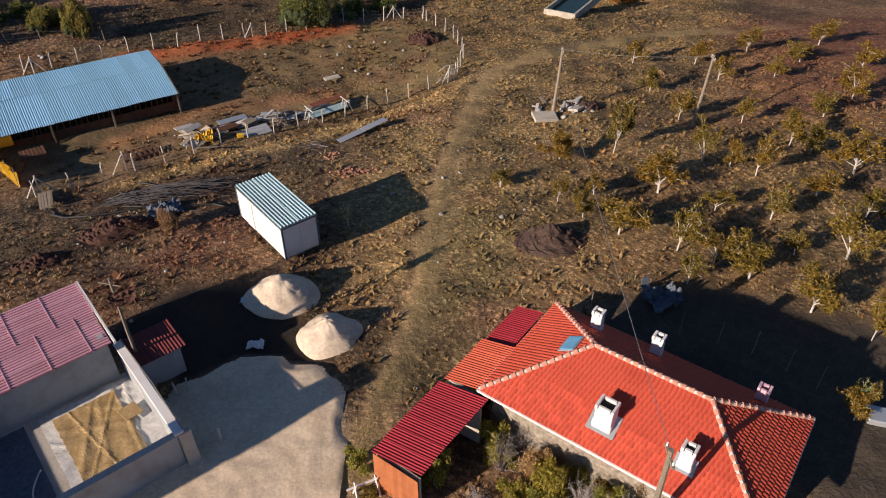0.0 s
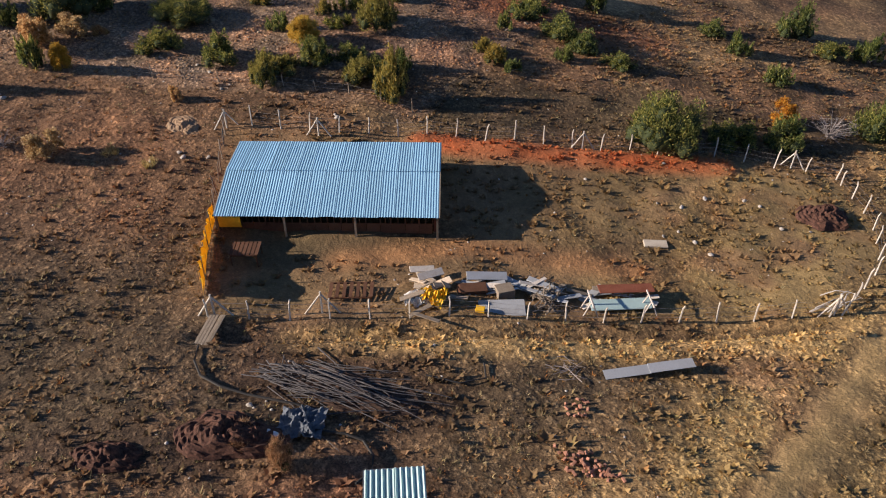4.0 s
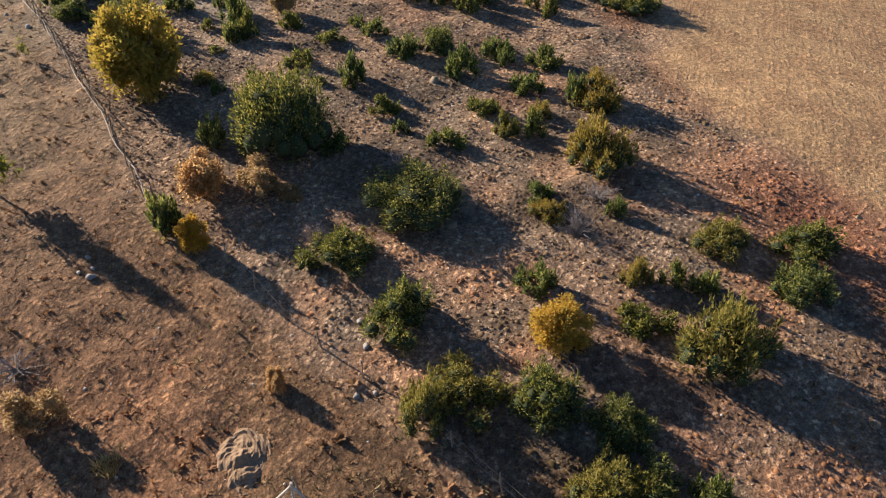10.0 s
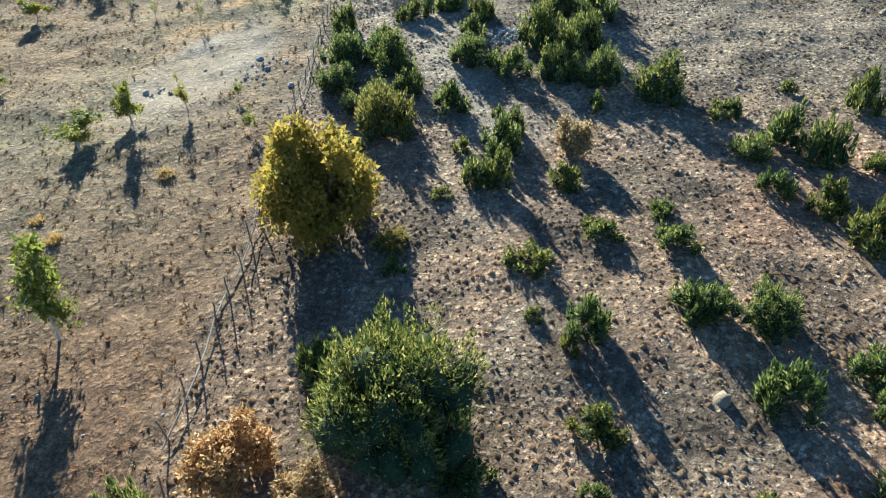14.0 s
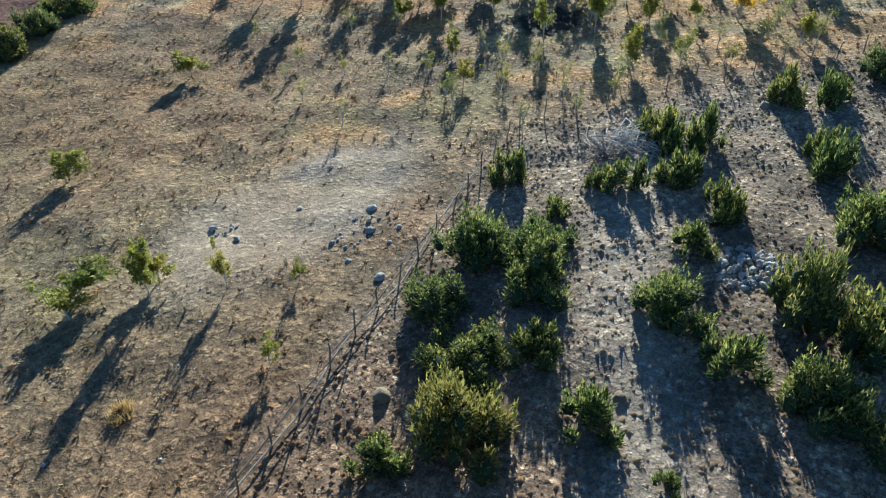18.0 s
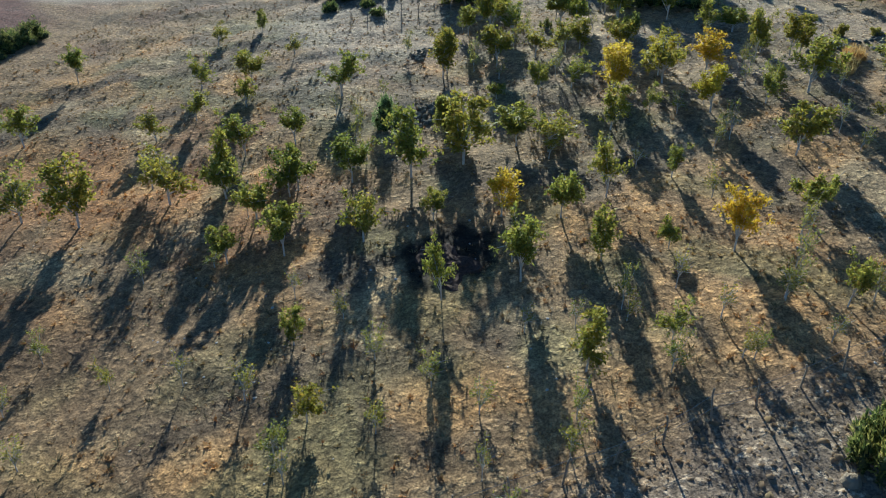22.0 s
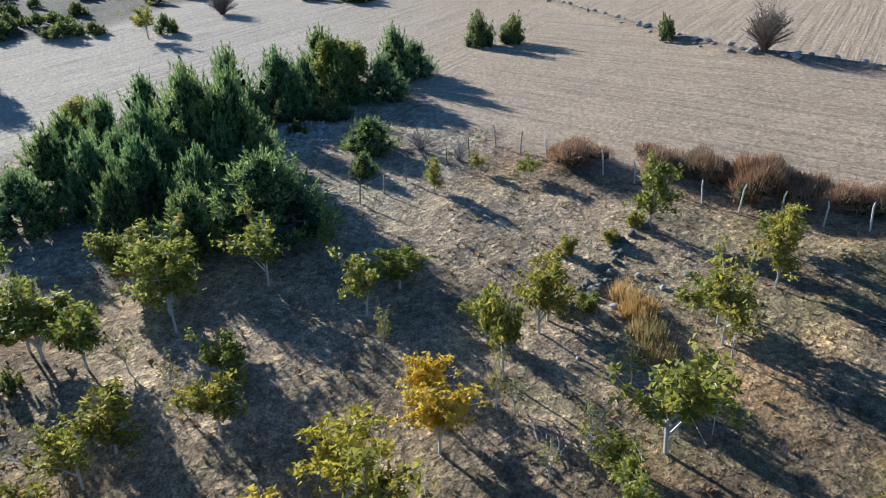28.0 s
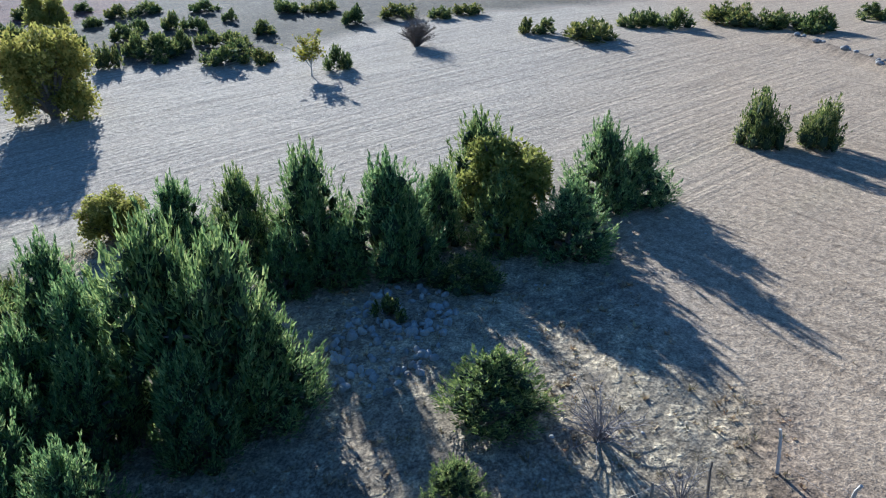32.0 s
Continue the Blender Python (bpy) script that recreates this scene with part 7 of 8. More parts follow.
def stone_heap(name, x, y, rx, ry, n, size, label, layers=0.25, kit=ROCKS):
    e = thing(name, (x, y, top(x, y)), label, "stone heap")
    for i in range(n):
        a, q = crng.uniform(0, 6.28), math.sqrt(crng.random())
        px, py = rx * q * math.cos(a), ry * q * math.sin(a)
        s = size * crng.uniform(0.5, 1.4)
        ob = new("stone", crng.choice(kit))
        ob.parent = e
        ob.matrix_basis = pose(px, py, top(x + px, y + py) - top(x, y) + layers * (1 - q) * crng.random(), crng.uniform(0, 360), crng.uniform(0, 360), 0) @ Matrix.Diagonal((s, s, s * 0.7, 1))


stone_heap("stone_heap", -97.2, 51.0, 1.6, 1.3, 150, 0.26, "heap of small pale grey field stones among junipers")
stone_heap("stone_heap", -172.6, 23.6, 3.6, 2.2, 170, 0.3, "spread of pale field stones in the grove's shade", 0.12)


def brick_rubble(x, y, n, spread):
    e = thing("brick_rubble", (x, y, top(x, y)), "scattered pile of broken reddish bricks in dry grass", "bricks")
    me = to_mesh("brick", box((0.24, 0.12, 0.1), bevel=0.012), BRICK)
    for i in range(n):
        px, py = crng.gauss(0, spread), crng.gauss(0, spread * 0.6)
        ob = new("brick", me)
        ob.parent = e
        ob.matrix_basis = pose(px, py, top(x + px, y + py) - top(x, y) + max(0, 0.25 - 0.2 * math.hypot(px, py)) * crng.random() + 0.04, crng.gauss(0, 18), crng.gauss(0, 18), crng.uniform(0, 360)) @ Matrix.Diagonal((crng.uniform(0.5, 1.1), 1, 1, 1))


brick_rubble(-6.2, 42.1, 55, 0.6)
brick_rubble(-7.9, 45.1, 16, 0.5)


def pole_stack(name, x, y, n, length, spread, ang, material, label, thick=0.045, rise=0.5, wild=14):
    e = thing(name, (x, y, top(x, y)), label, "branches")
    for i in range(n):
        off = crng.gauss(0, spread)
        sl = crng.gauss(0, length * 0.22)
        a = radians(ang + crng.gauss(0, wild))
        l = length * crng.uniform(0.35, 1.0)
        cx, cy = sl * math.cos(radians(ang)) - off * math.sin(radians(ang)), sl * math.sin(radians(ang)) + off * math.cos(radians(ang))
        pts = []
        lift = rise * crng.random() * max(0.15, 1 - abs(off) / (2.2 * spread))
        for k in (-0.5, -0.15, 0.2, 0.5):
            px, py = cx + l * k * math.cos(a), cy + l * k * math.sin(a)
            pts.append((px + crng.gauss(0, 0.05), py + crng.gauss(0, 0.05), top(x + px, y + py) - top(x, y) + 0.05 + lift * (1.3 - abs(k))))
        part("branch", tube(pts, thick * crng.uniform(0.5, 1.2), thick * 0.35, 5), material, e)
    return e


pole_stack("branch_pile", -17.3, 39.3, 80, 5.6, 0.75, 16, DEAD_BRANCH, "big heap of cut grey branches and poles", 0.038, 0.85)
pole_stack("branch_pile", -20.2, 38.7, 34, 2.6, 0.55, 15, DEAD_BRANCH, "dark brushwood heap beside the cut poles", 0.035, 0.55, 30)
pole_stack("brush_pile", -103.5, 41.6, 95, 3.0, 0.9, 10, PALE_BARK, "tangle of bleached brushwood on the slope", 0.035, 0.9, 50)
pole_stack("firewood_pile", -13.3, 52.2, 60, 1.6, 0.7, 60, OLD_WOOD, "heap of sawn pale firewood in the yard", 0.055, 0.7, 40)
pole_stack("branch_pile", -9.5, 47.3, 14, 1.6, 0.4, 70, TWIG, "few dry branches on the grass", 0.03, 0.25, 40)
pole_stack("fallen_poles", 0.6, 61.0, 9, 2.6, 0.25, 60, PALE_BARK, "bundle of pale poles leaning at the fence corner", 0.05, 1.4, 18)
pole_stack("brushwood", -143.0, 34.0, 16, 1.8, 0.5, 40, TWIG, "dead branches under a yellow orchard tree", 0.03, 0.5, 45)


def slab(name, x, y, size, ang, material, label, category, lift=0.06, tilt=(0, 0)):
    ob = part(name, box(size, bevel=min(0.02, size[2] * 0.3)), material, None)
    ob.matrix_basis = pose(x, y, top(x, y) + lift + size[2] / 2, *tilt, ang)
    return tagged(ob, label, category)


sheet = thing("metal_sheet", pose(-7.9, 48.1, top(-6, 49.4) + 0.12, 2, -4.0, 41), "long pale blue-grey metal sheet lying on the grass", "metal sheet")
for i in range(2):
    part("panel", box((2.35, 0.62, 0.02), (1.17, 0.31, 0.0), (0, 0, 0), 0.006), GALV, sheet).matrix_basis = pose(i * 2.3, -0.1 + 0.03 * i, 0.012 * i)
ramp_thing = thing("plank_ramp", pose(-25.6, 37.95, top(-25.6, 37.95) + 0.12, 0, 0, 27), "weathered plank footbridge at the yard corner", "plank ramp")
for i in range(5):
    part("plank", box((0.16, 4.0, 0.05), (-0.34 + i * 0.17, 0, crng.uniform(0, 0.03)), (0, 0, crng.uniform(-1, 1)), 0.008), OLD_WOOD, ramp_thing)
laid("tarp_cover", pose(-17.3, 36.5, top(-17, 36.3), 0, 0, 30), crumpled(2.0, 1.7, 26, 0.7, 5), BLUE_TARP, "dark blue-grey tarpaulin thrown over a small load", "tarpaulin")
slab("white_box", -17.7, 35.1, (0.55, 0.4, 0.3), 10, WHITE_PAINT, "small white box on the grass", "box")
slab("concrete_slab", -10.2, 61.2, (1.5, 0.7, 0.14), 30, PLASTER, "pale broken slab lying in the yard", "slab")
slab("concrete_slab", 8.0, 50.5, (1.9, 1.2, 0.25), 12, PLASTER, "pale broken slab beside the utility pole", "slab", 0.1, (8, 4))
stone_heap("stone_heap", 10.9, 52.4, 1.6, 1.0, 30, 0.3, "rubble heap of broken grey stones by the utility pole", 0.35)
stone_heap("stone_heap", -89.9, 35.2, 1.8, 1.1, 26, 0.16, "broken pale concrete lumps on the bare ground", 0.1)
stone_heap("stone_heap", -85.6, 29.2, 1.0, 0.7, 14, 0.16, "few broken white stones on the bare ground", 0.1)
heap("brush_mound", 11.7, 52.6, 1.3, 0.9, 0.7, MANURE, "dark heap of rotten brushwood beside the rubble", "brushwood", 12, 0.4, 0.3, 0.9)
heap("brush_mound", -1.9, 70.2, 1.9, 1.5, 0.6, SOIL, "dark red-brown burnt heap in the yard corner", "heap", 13, 0.4, 0.4, 0.8, 0.5)
for i in range(9):
    slab("scrap_board", 9.6 + crng.gauss(0, 1.5), 53.2 + crng.gauss(0, 0.8), (crng.uniform(0.7, 1.6), crng.uniform(0.12, 0.3), 0.05), crng.uniform(0, 180), crng.choice((OLD_WOOD, PALE_BARK)), "weathered board on the rubble by the pole", "board", 0.05 + 0.2 * crng.random(), (crng.uniform(-10, 10), crng.uniform(-10, 10)))
for i in range(14):
    slab("scrap_board", -19.2 + crng.gauss(0, 0.7), 48.7 + crng.gauss(0, 0.55), (crng.uniform(0.8, 1.7), crng.uniform(0.2, 0.55), 0.05), 34 + crng.gauss(0, 40), crng.choice((PALE_BARK, OLD_WOOD, SAND)), "pale sawn board thrown on the scrap pile", "board", 0.1 + 0.6 * crng.random(), (crng.uniform(-25, 25), crng.uniform(-18, 18)))
laid("pale_cloth", pose(-18.9, 47.3, top(-18.9, 47.3), 0, 0, 40), crumpled(1.5, 1.1, 24, 0.8, 18), CLEAR_SHEET, "crumpled pale plastic sheet on the scrap pile", "plastic sheet")
slab("concrete_slab", 10.7, 51.9, (1.2, 0.9, 0.2), 50, CONCRETE, "grey broken slab in a rubble heap", "slab", 0.1, (-12, 6))
for i in range(36):
    k = crng.random()
    px, py = -17.6 + 9.0 * k + crng.gauss(0, 0.35), 50.3 + 5.1 * k + crng.gauss(0, 0.4)
    mat_, word = crng.choice(((OLD_WOOD, "bleached grey plank"), (GALV, "bent grey metal strip"), (GREY_WALL, "dull grey panel"), (PALE_BARK, "pale peeled board")))
    slab("scrap_board", px, py, (crng.uniform(0.9, 2.2), crng.uniform(0.15, 0.5), 0.05), 34 + crng.gauss(0, 25), mat_, word + " in the scrap strip along the fence", "board", 0.1 + 0.3 * crng.random(), (crng.uniform(-14, 14), crng.uniform(-10, 10)))
for i in range(9):
    slab("garden_stone", 5.2 + crng.gauss(0, 0.7), 17.0 + crng.gauss(0, 0.35), (crng.uniform(0.3, 0.6), crng.uniform(0.25, 0.4), crng.uniform(0.2, 0.4)), crng.uniform(0, 180), STONE, "pale building stone stacked in the garden", "stone", 0.0, (crng.uniform(-12, 12), crng.uniform(-12, 12)))
slab("brick_planter", 4.35, 16.55, (1.0, 0.45, 0.4), -36, BRICK, "low orange brick planter in the garden", "planter")
for i in range(5):
    slab("scrap_board", -17.1 + 0.04 * i, 50.1 - 0.03 * i, (1.8 - 0.06 * i, 1.0 - 0.05 * i, 0.05), 38 + crng.uniform(-4, 4), DARK_WOOD, "brown board stacked flat in the yard", "board", 0.02 + 0.06 * i)
slab("metal_sheet", -16.9, 51.4, (2.4, 0.7, 0.06), 36, GALV, "flat pale grey metal sheet in the scrap pile", "metal sheet", 0.25, (3, 2))
slab("cardboard_box", -15.4, 50.9, (1.0, 0.8, 0.6), 50, OLD_WOOD, "weathered brown box in the scrap pile", "box")
slab("grey_panel", -14.8, 49.6, (2.6, 1.1, 0.08), 36, GREY_WALL, "dark grey panel leaning in the scrap pile", "panel", 0.1, (14, 0))
slab("rusty_sheet", -9.8, 55.2, (3.2, 0.85, 0.06), 37, RUST, "rusty red metal sheet on trestles", "metal sheet", 0.75, (-6, 0))
slab("teal_panel", -9.6, 54.1, (3.5, 0.8, 0.06), 38, TEAL_SHEET, "faded blue-green panel on the scrap heap", "panel", 0.35, (10, 0))
slab("yellow_crate", -15.6, 48.6, (0.5, 0.35, 0.25), 20, YELLOW_TARP, "small yellow crate by the fence", "crate")
laid("yellow_cloth", pose(-18.2, 47.8, top(-18.2, 47.8), 0, 0, 10), crumpled(1.5, 1.3, 24, 1.1, 8), YELLOW_TARP, "crumpled yellow tarpaulin on the scrap pile", "tarpaulin")
for i, (dx, dy, a) in enumerate(((-0.9, 0.5, 20), (-0.2, 1.2, 60), (0.4, 1.5, 25), (-0.5, -0.6, 70), (0.2, -0.9, 10), (-1.5, 0.0, 50))):
    slab("loose_plank", -17.5 + dx, 46.9 + dy, (1.4, 0.3, 0.04), a, OLD_WOOD, "loose bleached plank on the scrap pile", "plank", 0.25 + 0.08 * i, (crng.uniform(-15, 15), crng.uniform(-12, 12)))
for dx, dy in ((0.0, 0.0), (2.7, 2.1)):
    tr = thing("trestle", pose(-10.9 + dx, 52.7 + dy, top(-10.9 + dx, 52.7 + dy), 0, 0, 38), "pale wooden sawhorse in the yard", "trestle")
    for sx in (-0.35, 0.35):
        for sy in (-0.35, 0.35):
            part("leg", tube([(sx * 1.2, sy, 0), (sx * 0.1, sy * 0.85, 1.0)], 0.04), PALE_BARK, tr)
    part("beam", tube([(0, -0.75, 0.98), (0, 0.75, 1.0)], 0.05), PALE_BARK, tr)


def rack(x, y, ang, w, d, h, label, name="wooden_rack"):
    e = thing(name, pose(x, y, top(x, y), 0, 0, ang), label, "rack")
    for sx in (-0.5, 0.5):
        for sy in (-0.5, 0.5):
            part("leg", box((0.07, 0.07, h), (sx * w, sy * d, h / 2)), DARK_WOOD, e)
    for i in range(7):
        part("slat", box((0.2, d, 0.035), (w * (i / 6 - 0.5), 0, h - 0.02)), DARK_WOOD, e)
    for sy in (-0.5, 0.5):
        part("rail", box((w, 0.06, 0.08), (0, sy * d, h - 0.08)), DARK_WOOD, e)


rack(-22.4, 45.7, 36, 2.3, 1.3, 0.4, "low reddish-brown slatted rack on the grass")
rack(-29.4, 44.4, 36, 1.5, 1.3, 0.9, "dark slatted pen frame in the barn's shade")


def curtain(pts, high, material, label):
    """A tarpaulin hung on stakes along a fence."""
    e = thing("tarp_fence", (*pts[0], top(*pts[0])), label, "tarpaulin fence")
    x0, y0, z0 = pts[0][0], pts[0][1], top(*pts[0])
    bm = bmesh.new()
    cols = []
    for i, (x, y, a) in enumerate(along(pts, 0.22)):
        w = 0.1 * math.sin(i * 1.3) + 0.06 * math.sin(i * 3.1)
        cols.append([bm.verts.new((x - x0 - w * k * math.sin(a), y - y0 + w * k * math.cos(a), top(x, y) - z0 + 0.05 + (high + 0.1 * math.sin(i * 0.7)) * k)) for k in (0, 0.35, 0.7, 1.0)])
    for a, b in zip(cols[:-1], cols[1:]):
        for k in range(3):
            bm.faces.new((a[k], b[k], b[k + 1], a[k + 1]))
    bmesh.ops.solidify(bm, geom=bm.faces[:], thickness=0.02)
    part("tarp", bm, material, e)
    for x, y, a in along(pts, 1.5):
        part("stake", tube([(x - x0, y - y0, top(x, y) - z0 - 0.2), (x - x0 + 0.06, y - y0, top(x, y) - z0 + high + 0.35)], 0.04, 0.03), OLD_WOOD, e)


curtain([(-33.9, 45.9), (-31.5, 43.2), (-29.8, 41.6), (-28.5, 40.4)], 1.25, YELLOW_TARP, "bright yellow tarpaulin hung along the yard fence")


stone_heap("stone_heap", -129.3, 16.8, 2.3, 1.4, 140, 0.3, "heap of dark grey field stones under the orchard trees", 0.35, MOSSY_ROCKS)
stone_heap("stone_heap", -138.4, 8.9, 1.2, 0.8, 40, 0.26, "small heap of grey field stones in the orchard", 0.2, MOSSY_ROCKS)
for ax, ay, bx, by, n in ((-149.4, 36.1, -156.8, 41.4, 46), (-137.9, 9.3, -136.9, 10.0, 8)):
    for i in range(n):
        k = crng.random()
        rock(ax + (bx - ax) * k + crng.gauss(0, 0.25), ay + (by - ay) * k + crng.gauss(0, 0.25), crng.uniform(0.25, 0.55), 0.7, "mossy field stone in a low row across the orchard", MOSSY_ROCKS)


def tall_grass(x, y, r, h, n):
    """A standing clump of long dry grass."""
    rs = np.random.RandomState(int(abs(x * 10)))
    a, q = rs.uniform(0, 6.28, n), np.sqrt(rs.rand(n)) * r
    v, f = blades(rs, x + q * np.cos(a), y + q * np.sin(a), np.full(n, 0.3), np.full(n, h), 9, 0.05)
    tagged(new("tall_grass", tri_mesh("tall_grass", v, f, STRAW)), "standing clump of long golden dry grass", "grass", "tall grass clumps")


# ---- utility poles and wires ----
def utility_pole(x, y, h, lean, label):
    e = thing("utility_pole", pose(x, y, top(x, y), 0, lean, 0), label, "utility pole", "utility poles")
    part("pole", tube([(0, 0, -0.4), (0.03, 0, h * 0.5), (0, 0, h)], 0.13, 0.09, 8), OLD_WOOD, e)
    part("cross_arm", box((0.09, 0.9, 0.09), (0, 0, h - 0.3)), OLD_WOOD, e)
    for s in (-0.35, 0, 0.35):
        part("insulator", tube([(0, s, h - 0.26), (0, s, h - 0.1)], 0.035, 0.025, 6), WHITE_PAINT, e)
    return Vector((x, y, top(x, y) + h - 0.1))


p1 = utility_pole(8.7, 51.3, 5.6, 3, "grey wooden utility pole beside the orchard")
p2 = utility_pole(18.9, 48.4, 5.8, 4, "grey wooden utility pole among orchard trees")
p3 = utility_pole(6.75, 12.95, 6.5, 0, "weathered wooden pole in front of the house")


def cable(a, b, sag, label):
    pts = [a.lerp(b, k / 14) - Vector((0, 0, sag * 4 * (k / 14) * (1 - k / 14))) for k in range(15)]
    ob = part("cable", tube([p - pts[0] for p in pts], 0.014, sides=4), WIRE, None)
    ob.matrix_basis = Matrix.Translation(pts[0])
    tagged(ob, label, "cable", "overhead cables")


cable(p1, p3, 0.6, "overhead cable from the pole to the house")
cable(p1, p2, 0.3, "overhead cable between two poles")
stick = thing("drying_pole", pose(-13.3, 21.6, -0.2, 0, 0, 0), "tall crooked wooden pole with dark rags beside the annex", "pole")
part("pole", tube([(0, 0, 0), (-0.05, 0.03, 3.0), (0.02, 0, 6.0)], 0.09, 0.06, 6), OLD_WOOD, stick)
part("rag", crumpled(1.1, 0.8, 12, 0.35, 11), SOIL, stick, "dark hanging rag").matrix_basis = pose(0.25, 0.1, 5.0, 80, 0, 20)
part("arm", tube([(-0.5, 0.05, 5.75), (0.4, -0.02, 5.6)], 0.04, 0.03, 5), OLD_WOOD, stick)

# the concrete water tank
tank = thing("water_tank", pose(14.8, 78.9, top(14.8, 80) - 0.2, 0, 0, 60), "open concrete water tank with dark green water", "water tank")
for c, s in (((4.75, 0.12, 0.45), (9.5, 0.24, 0.9)), ((4.75, 3.68, 0.45), (9.5, 0.24, 0.9)), ((0.12, 1.9, 0.45), (0.24, 3.3, 0.9)), ((9.38, 1.9, 0.45), (0.24, 3.3, 0.9))):
    part("wall", box(s, c, (0, 0, 0), 0.02), PLASTER, tank)
WATER = surface("green_water", (0.012, 0.03, 0.02), (0.02, 0.045, 0.03), 1.0, 0.08)
part("water", box((9.1, 3.3, 0.1), (4.75, 1.9, 0.35)), WATER, tank, "still dark green water")

# behind the house: thin posts, seats, a parked trailer
HM = pose(1.4, 18.4, -0.1, 0, 0, -36.2)
for lx, ly in ((0.4, 9.2), (4.5, 10.3), (6.2, 10.6), (7.7, 10.8), (9.25, 10.7), (10.6, 10.5)):
    p = HM @ Vector((lx, ly, 0))
    ob = part("garden_post", tube([(0, 0, -0.2), (0.05, 0.03, 1.4)], 0.028, 0.022), OLD_WOOD, None)
    ob.matrix_basis = Matrix.Translation((p.x, p.y, top(p.x, p.y)))
    tagged(ob, "thin grey garden post behind the house", "post", "garden posts")


def chair(x, y, ang):
    e = thing("plastic_chair", pose(x, y, top(x, y), 0, 0, ang), "dark blue plastic garden chair behind the house", "chair", "garden chairs")
    part("seat", box((0.45, 0.45, 0.04), (0, 0, 0.45), (0, 0, 0), 0.01), BLUE_TARP, e)
    part("backrest", box((0.45, 0.04, 0.45), (0, 0.22, 0.72), (-8, 0, 0), 0.01), BLUE_TARP, e)
    for sx in (-0.19, 0.19):
        for sy in (-0.19, 0.19):
            part("leg", tube([(sx, sy, 0), (sx * 0.9, sy * 0.9, 0.45)], 0.02), BLUE_SHEET, e)


chair(10.2, 26.9, 20)
laid("tarp_cover", pose(10.9, 26.3, top(10.9, 26.3), 0, 0, 25), crumpled(1.7, 1.3, 26, 0.8, 15), BLUE_TARP, "dark blue tarpaulin over garden junk behind the house", "tarpaulin")
trailer = thing("handcart", HM @ pose(13.3, 10.3, 0.1, 0, 0, 20), "small pale metal handcart behind the house", "cart")
part("tray", box((1.5, 0.9, 0.35), (0, 0, 0.6), (0, 0, 0), 0.04), GALV, trailer)
for s in (-0.5, 0.5):
    part("wheel", tube([(0, s - 0.05, 0.25), (0, s + 0.05, 0.25)], 0.26, sides=14), BLACK_RUBBER, trailer)
for x, y in ((-11.2, 20.9), (-9.2, 18.3)):
    ob = part("stake", tube([(0, 0, -0.1), (0.05, 0, 0.9)], 0.045, 0.04), POST, None)
    ob.matrix_basis = Matrix.Translation((x, y, top(x, y)))
    tagged(ob, "short pale stake on the concrete lot", "stake", "stakes on the lot")
for x, y, s in ((-8.9, 23.9, 0.8), (-10.0, 27.0, 0.6)):
    laid("plastic_bag", pose(x, y, top(x, y) + 0.02), crumpled(s, s * 0.7, 12, 0.3, int(s * 10)), WHITE_PAINT, "torn white plastic bag on the ground", "plastic bag")


def hose(pts, r, label):
    p = [(x, y, top(x, y) + 0.13) for x, y in pts]
    ob = part("hose", tube(p, r * 1.25, r * 1.25, 5), BLACK_RUBBER, None)
    tagged(ob, label, "hose", "hoses on the grass")


hose([(-25.3, 37.4), (-24.6, 36.6), (-23.4, 36.0), (-22.0, 36.0), (-20.6, 36.4), (-19.2, 36.9), (-17.9, 37.4)], 0.05, "black hose lying in the grass by the footbridge")
hose([(-16.6, 36.6), (-15.4, 37.2), (-14.6, 37.4), (-13.7, 37.0), (-13.2, 36.3), (-13.3, 35.4)], 0.05, "black hose coiling towards the hut")
hose([(-15.0, 42.6), (-13.4, 43.2), (-12.6, 44.3), (-13.2, 45.1)], 0.04, "black hose loop on the grass")


def stake(x, y, high, label):
    """A lone upright stick."""
    ob = part("stake", tube([(0, 0, -0.2), (0.03, 0.02, high * 0.6), (0.0, 0.05, high)], 0.06, 0.045, 6), PALE_BARK, None)
    ob.matrix_basis = pose(x, y, top(x, y), crng.uniform(-4, 4), crng.uniform(-4, 4), 0)
    return tagged(ob, label, "post", "stakes on the lot")


stake(-9.1, 18.2, 1.0, "pale wooden stake standing on the gravel lot")
stake(-11.6, 20.6, 0.9, "pale wooden stake beside the yard wall")
horse = thing("sawhorse", pose(-2.9, 15.7, top(-2.9, 15.7), 0, 0, 25), "white wooden sawhorse beside the orange boards", "sawhorse")
for sx in (-0.45, 0.45):
    for sy in (-0.3, 0.3):
        part("leg", tube([(sx, sy, 0), (sx * 0.9, -sy * 0.35, 0.95)], 0.04, 0.04, 5), WHITE_PAINT, horse)
part("beam", tube([(-0.75, 0, 0.78), (0.75, 0, 0.8)], 0.045, 0.045, 5), WHITE_PAINT, horse)


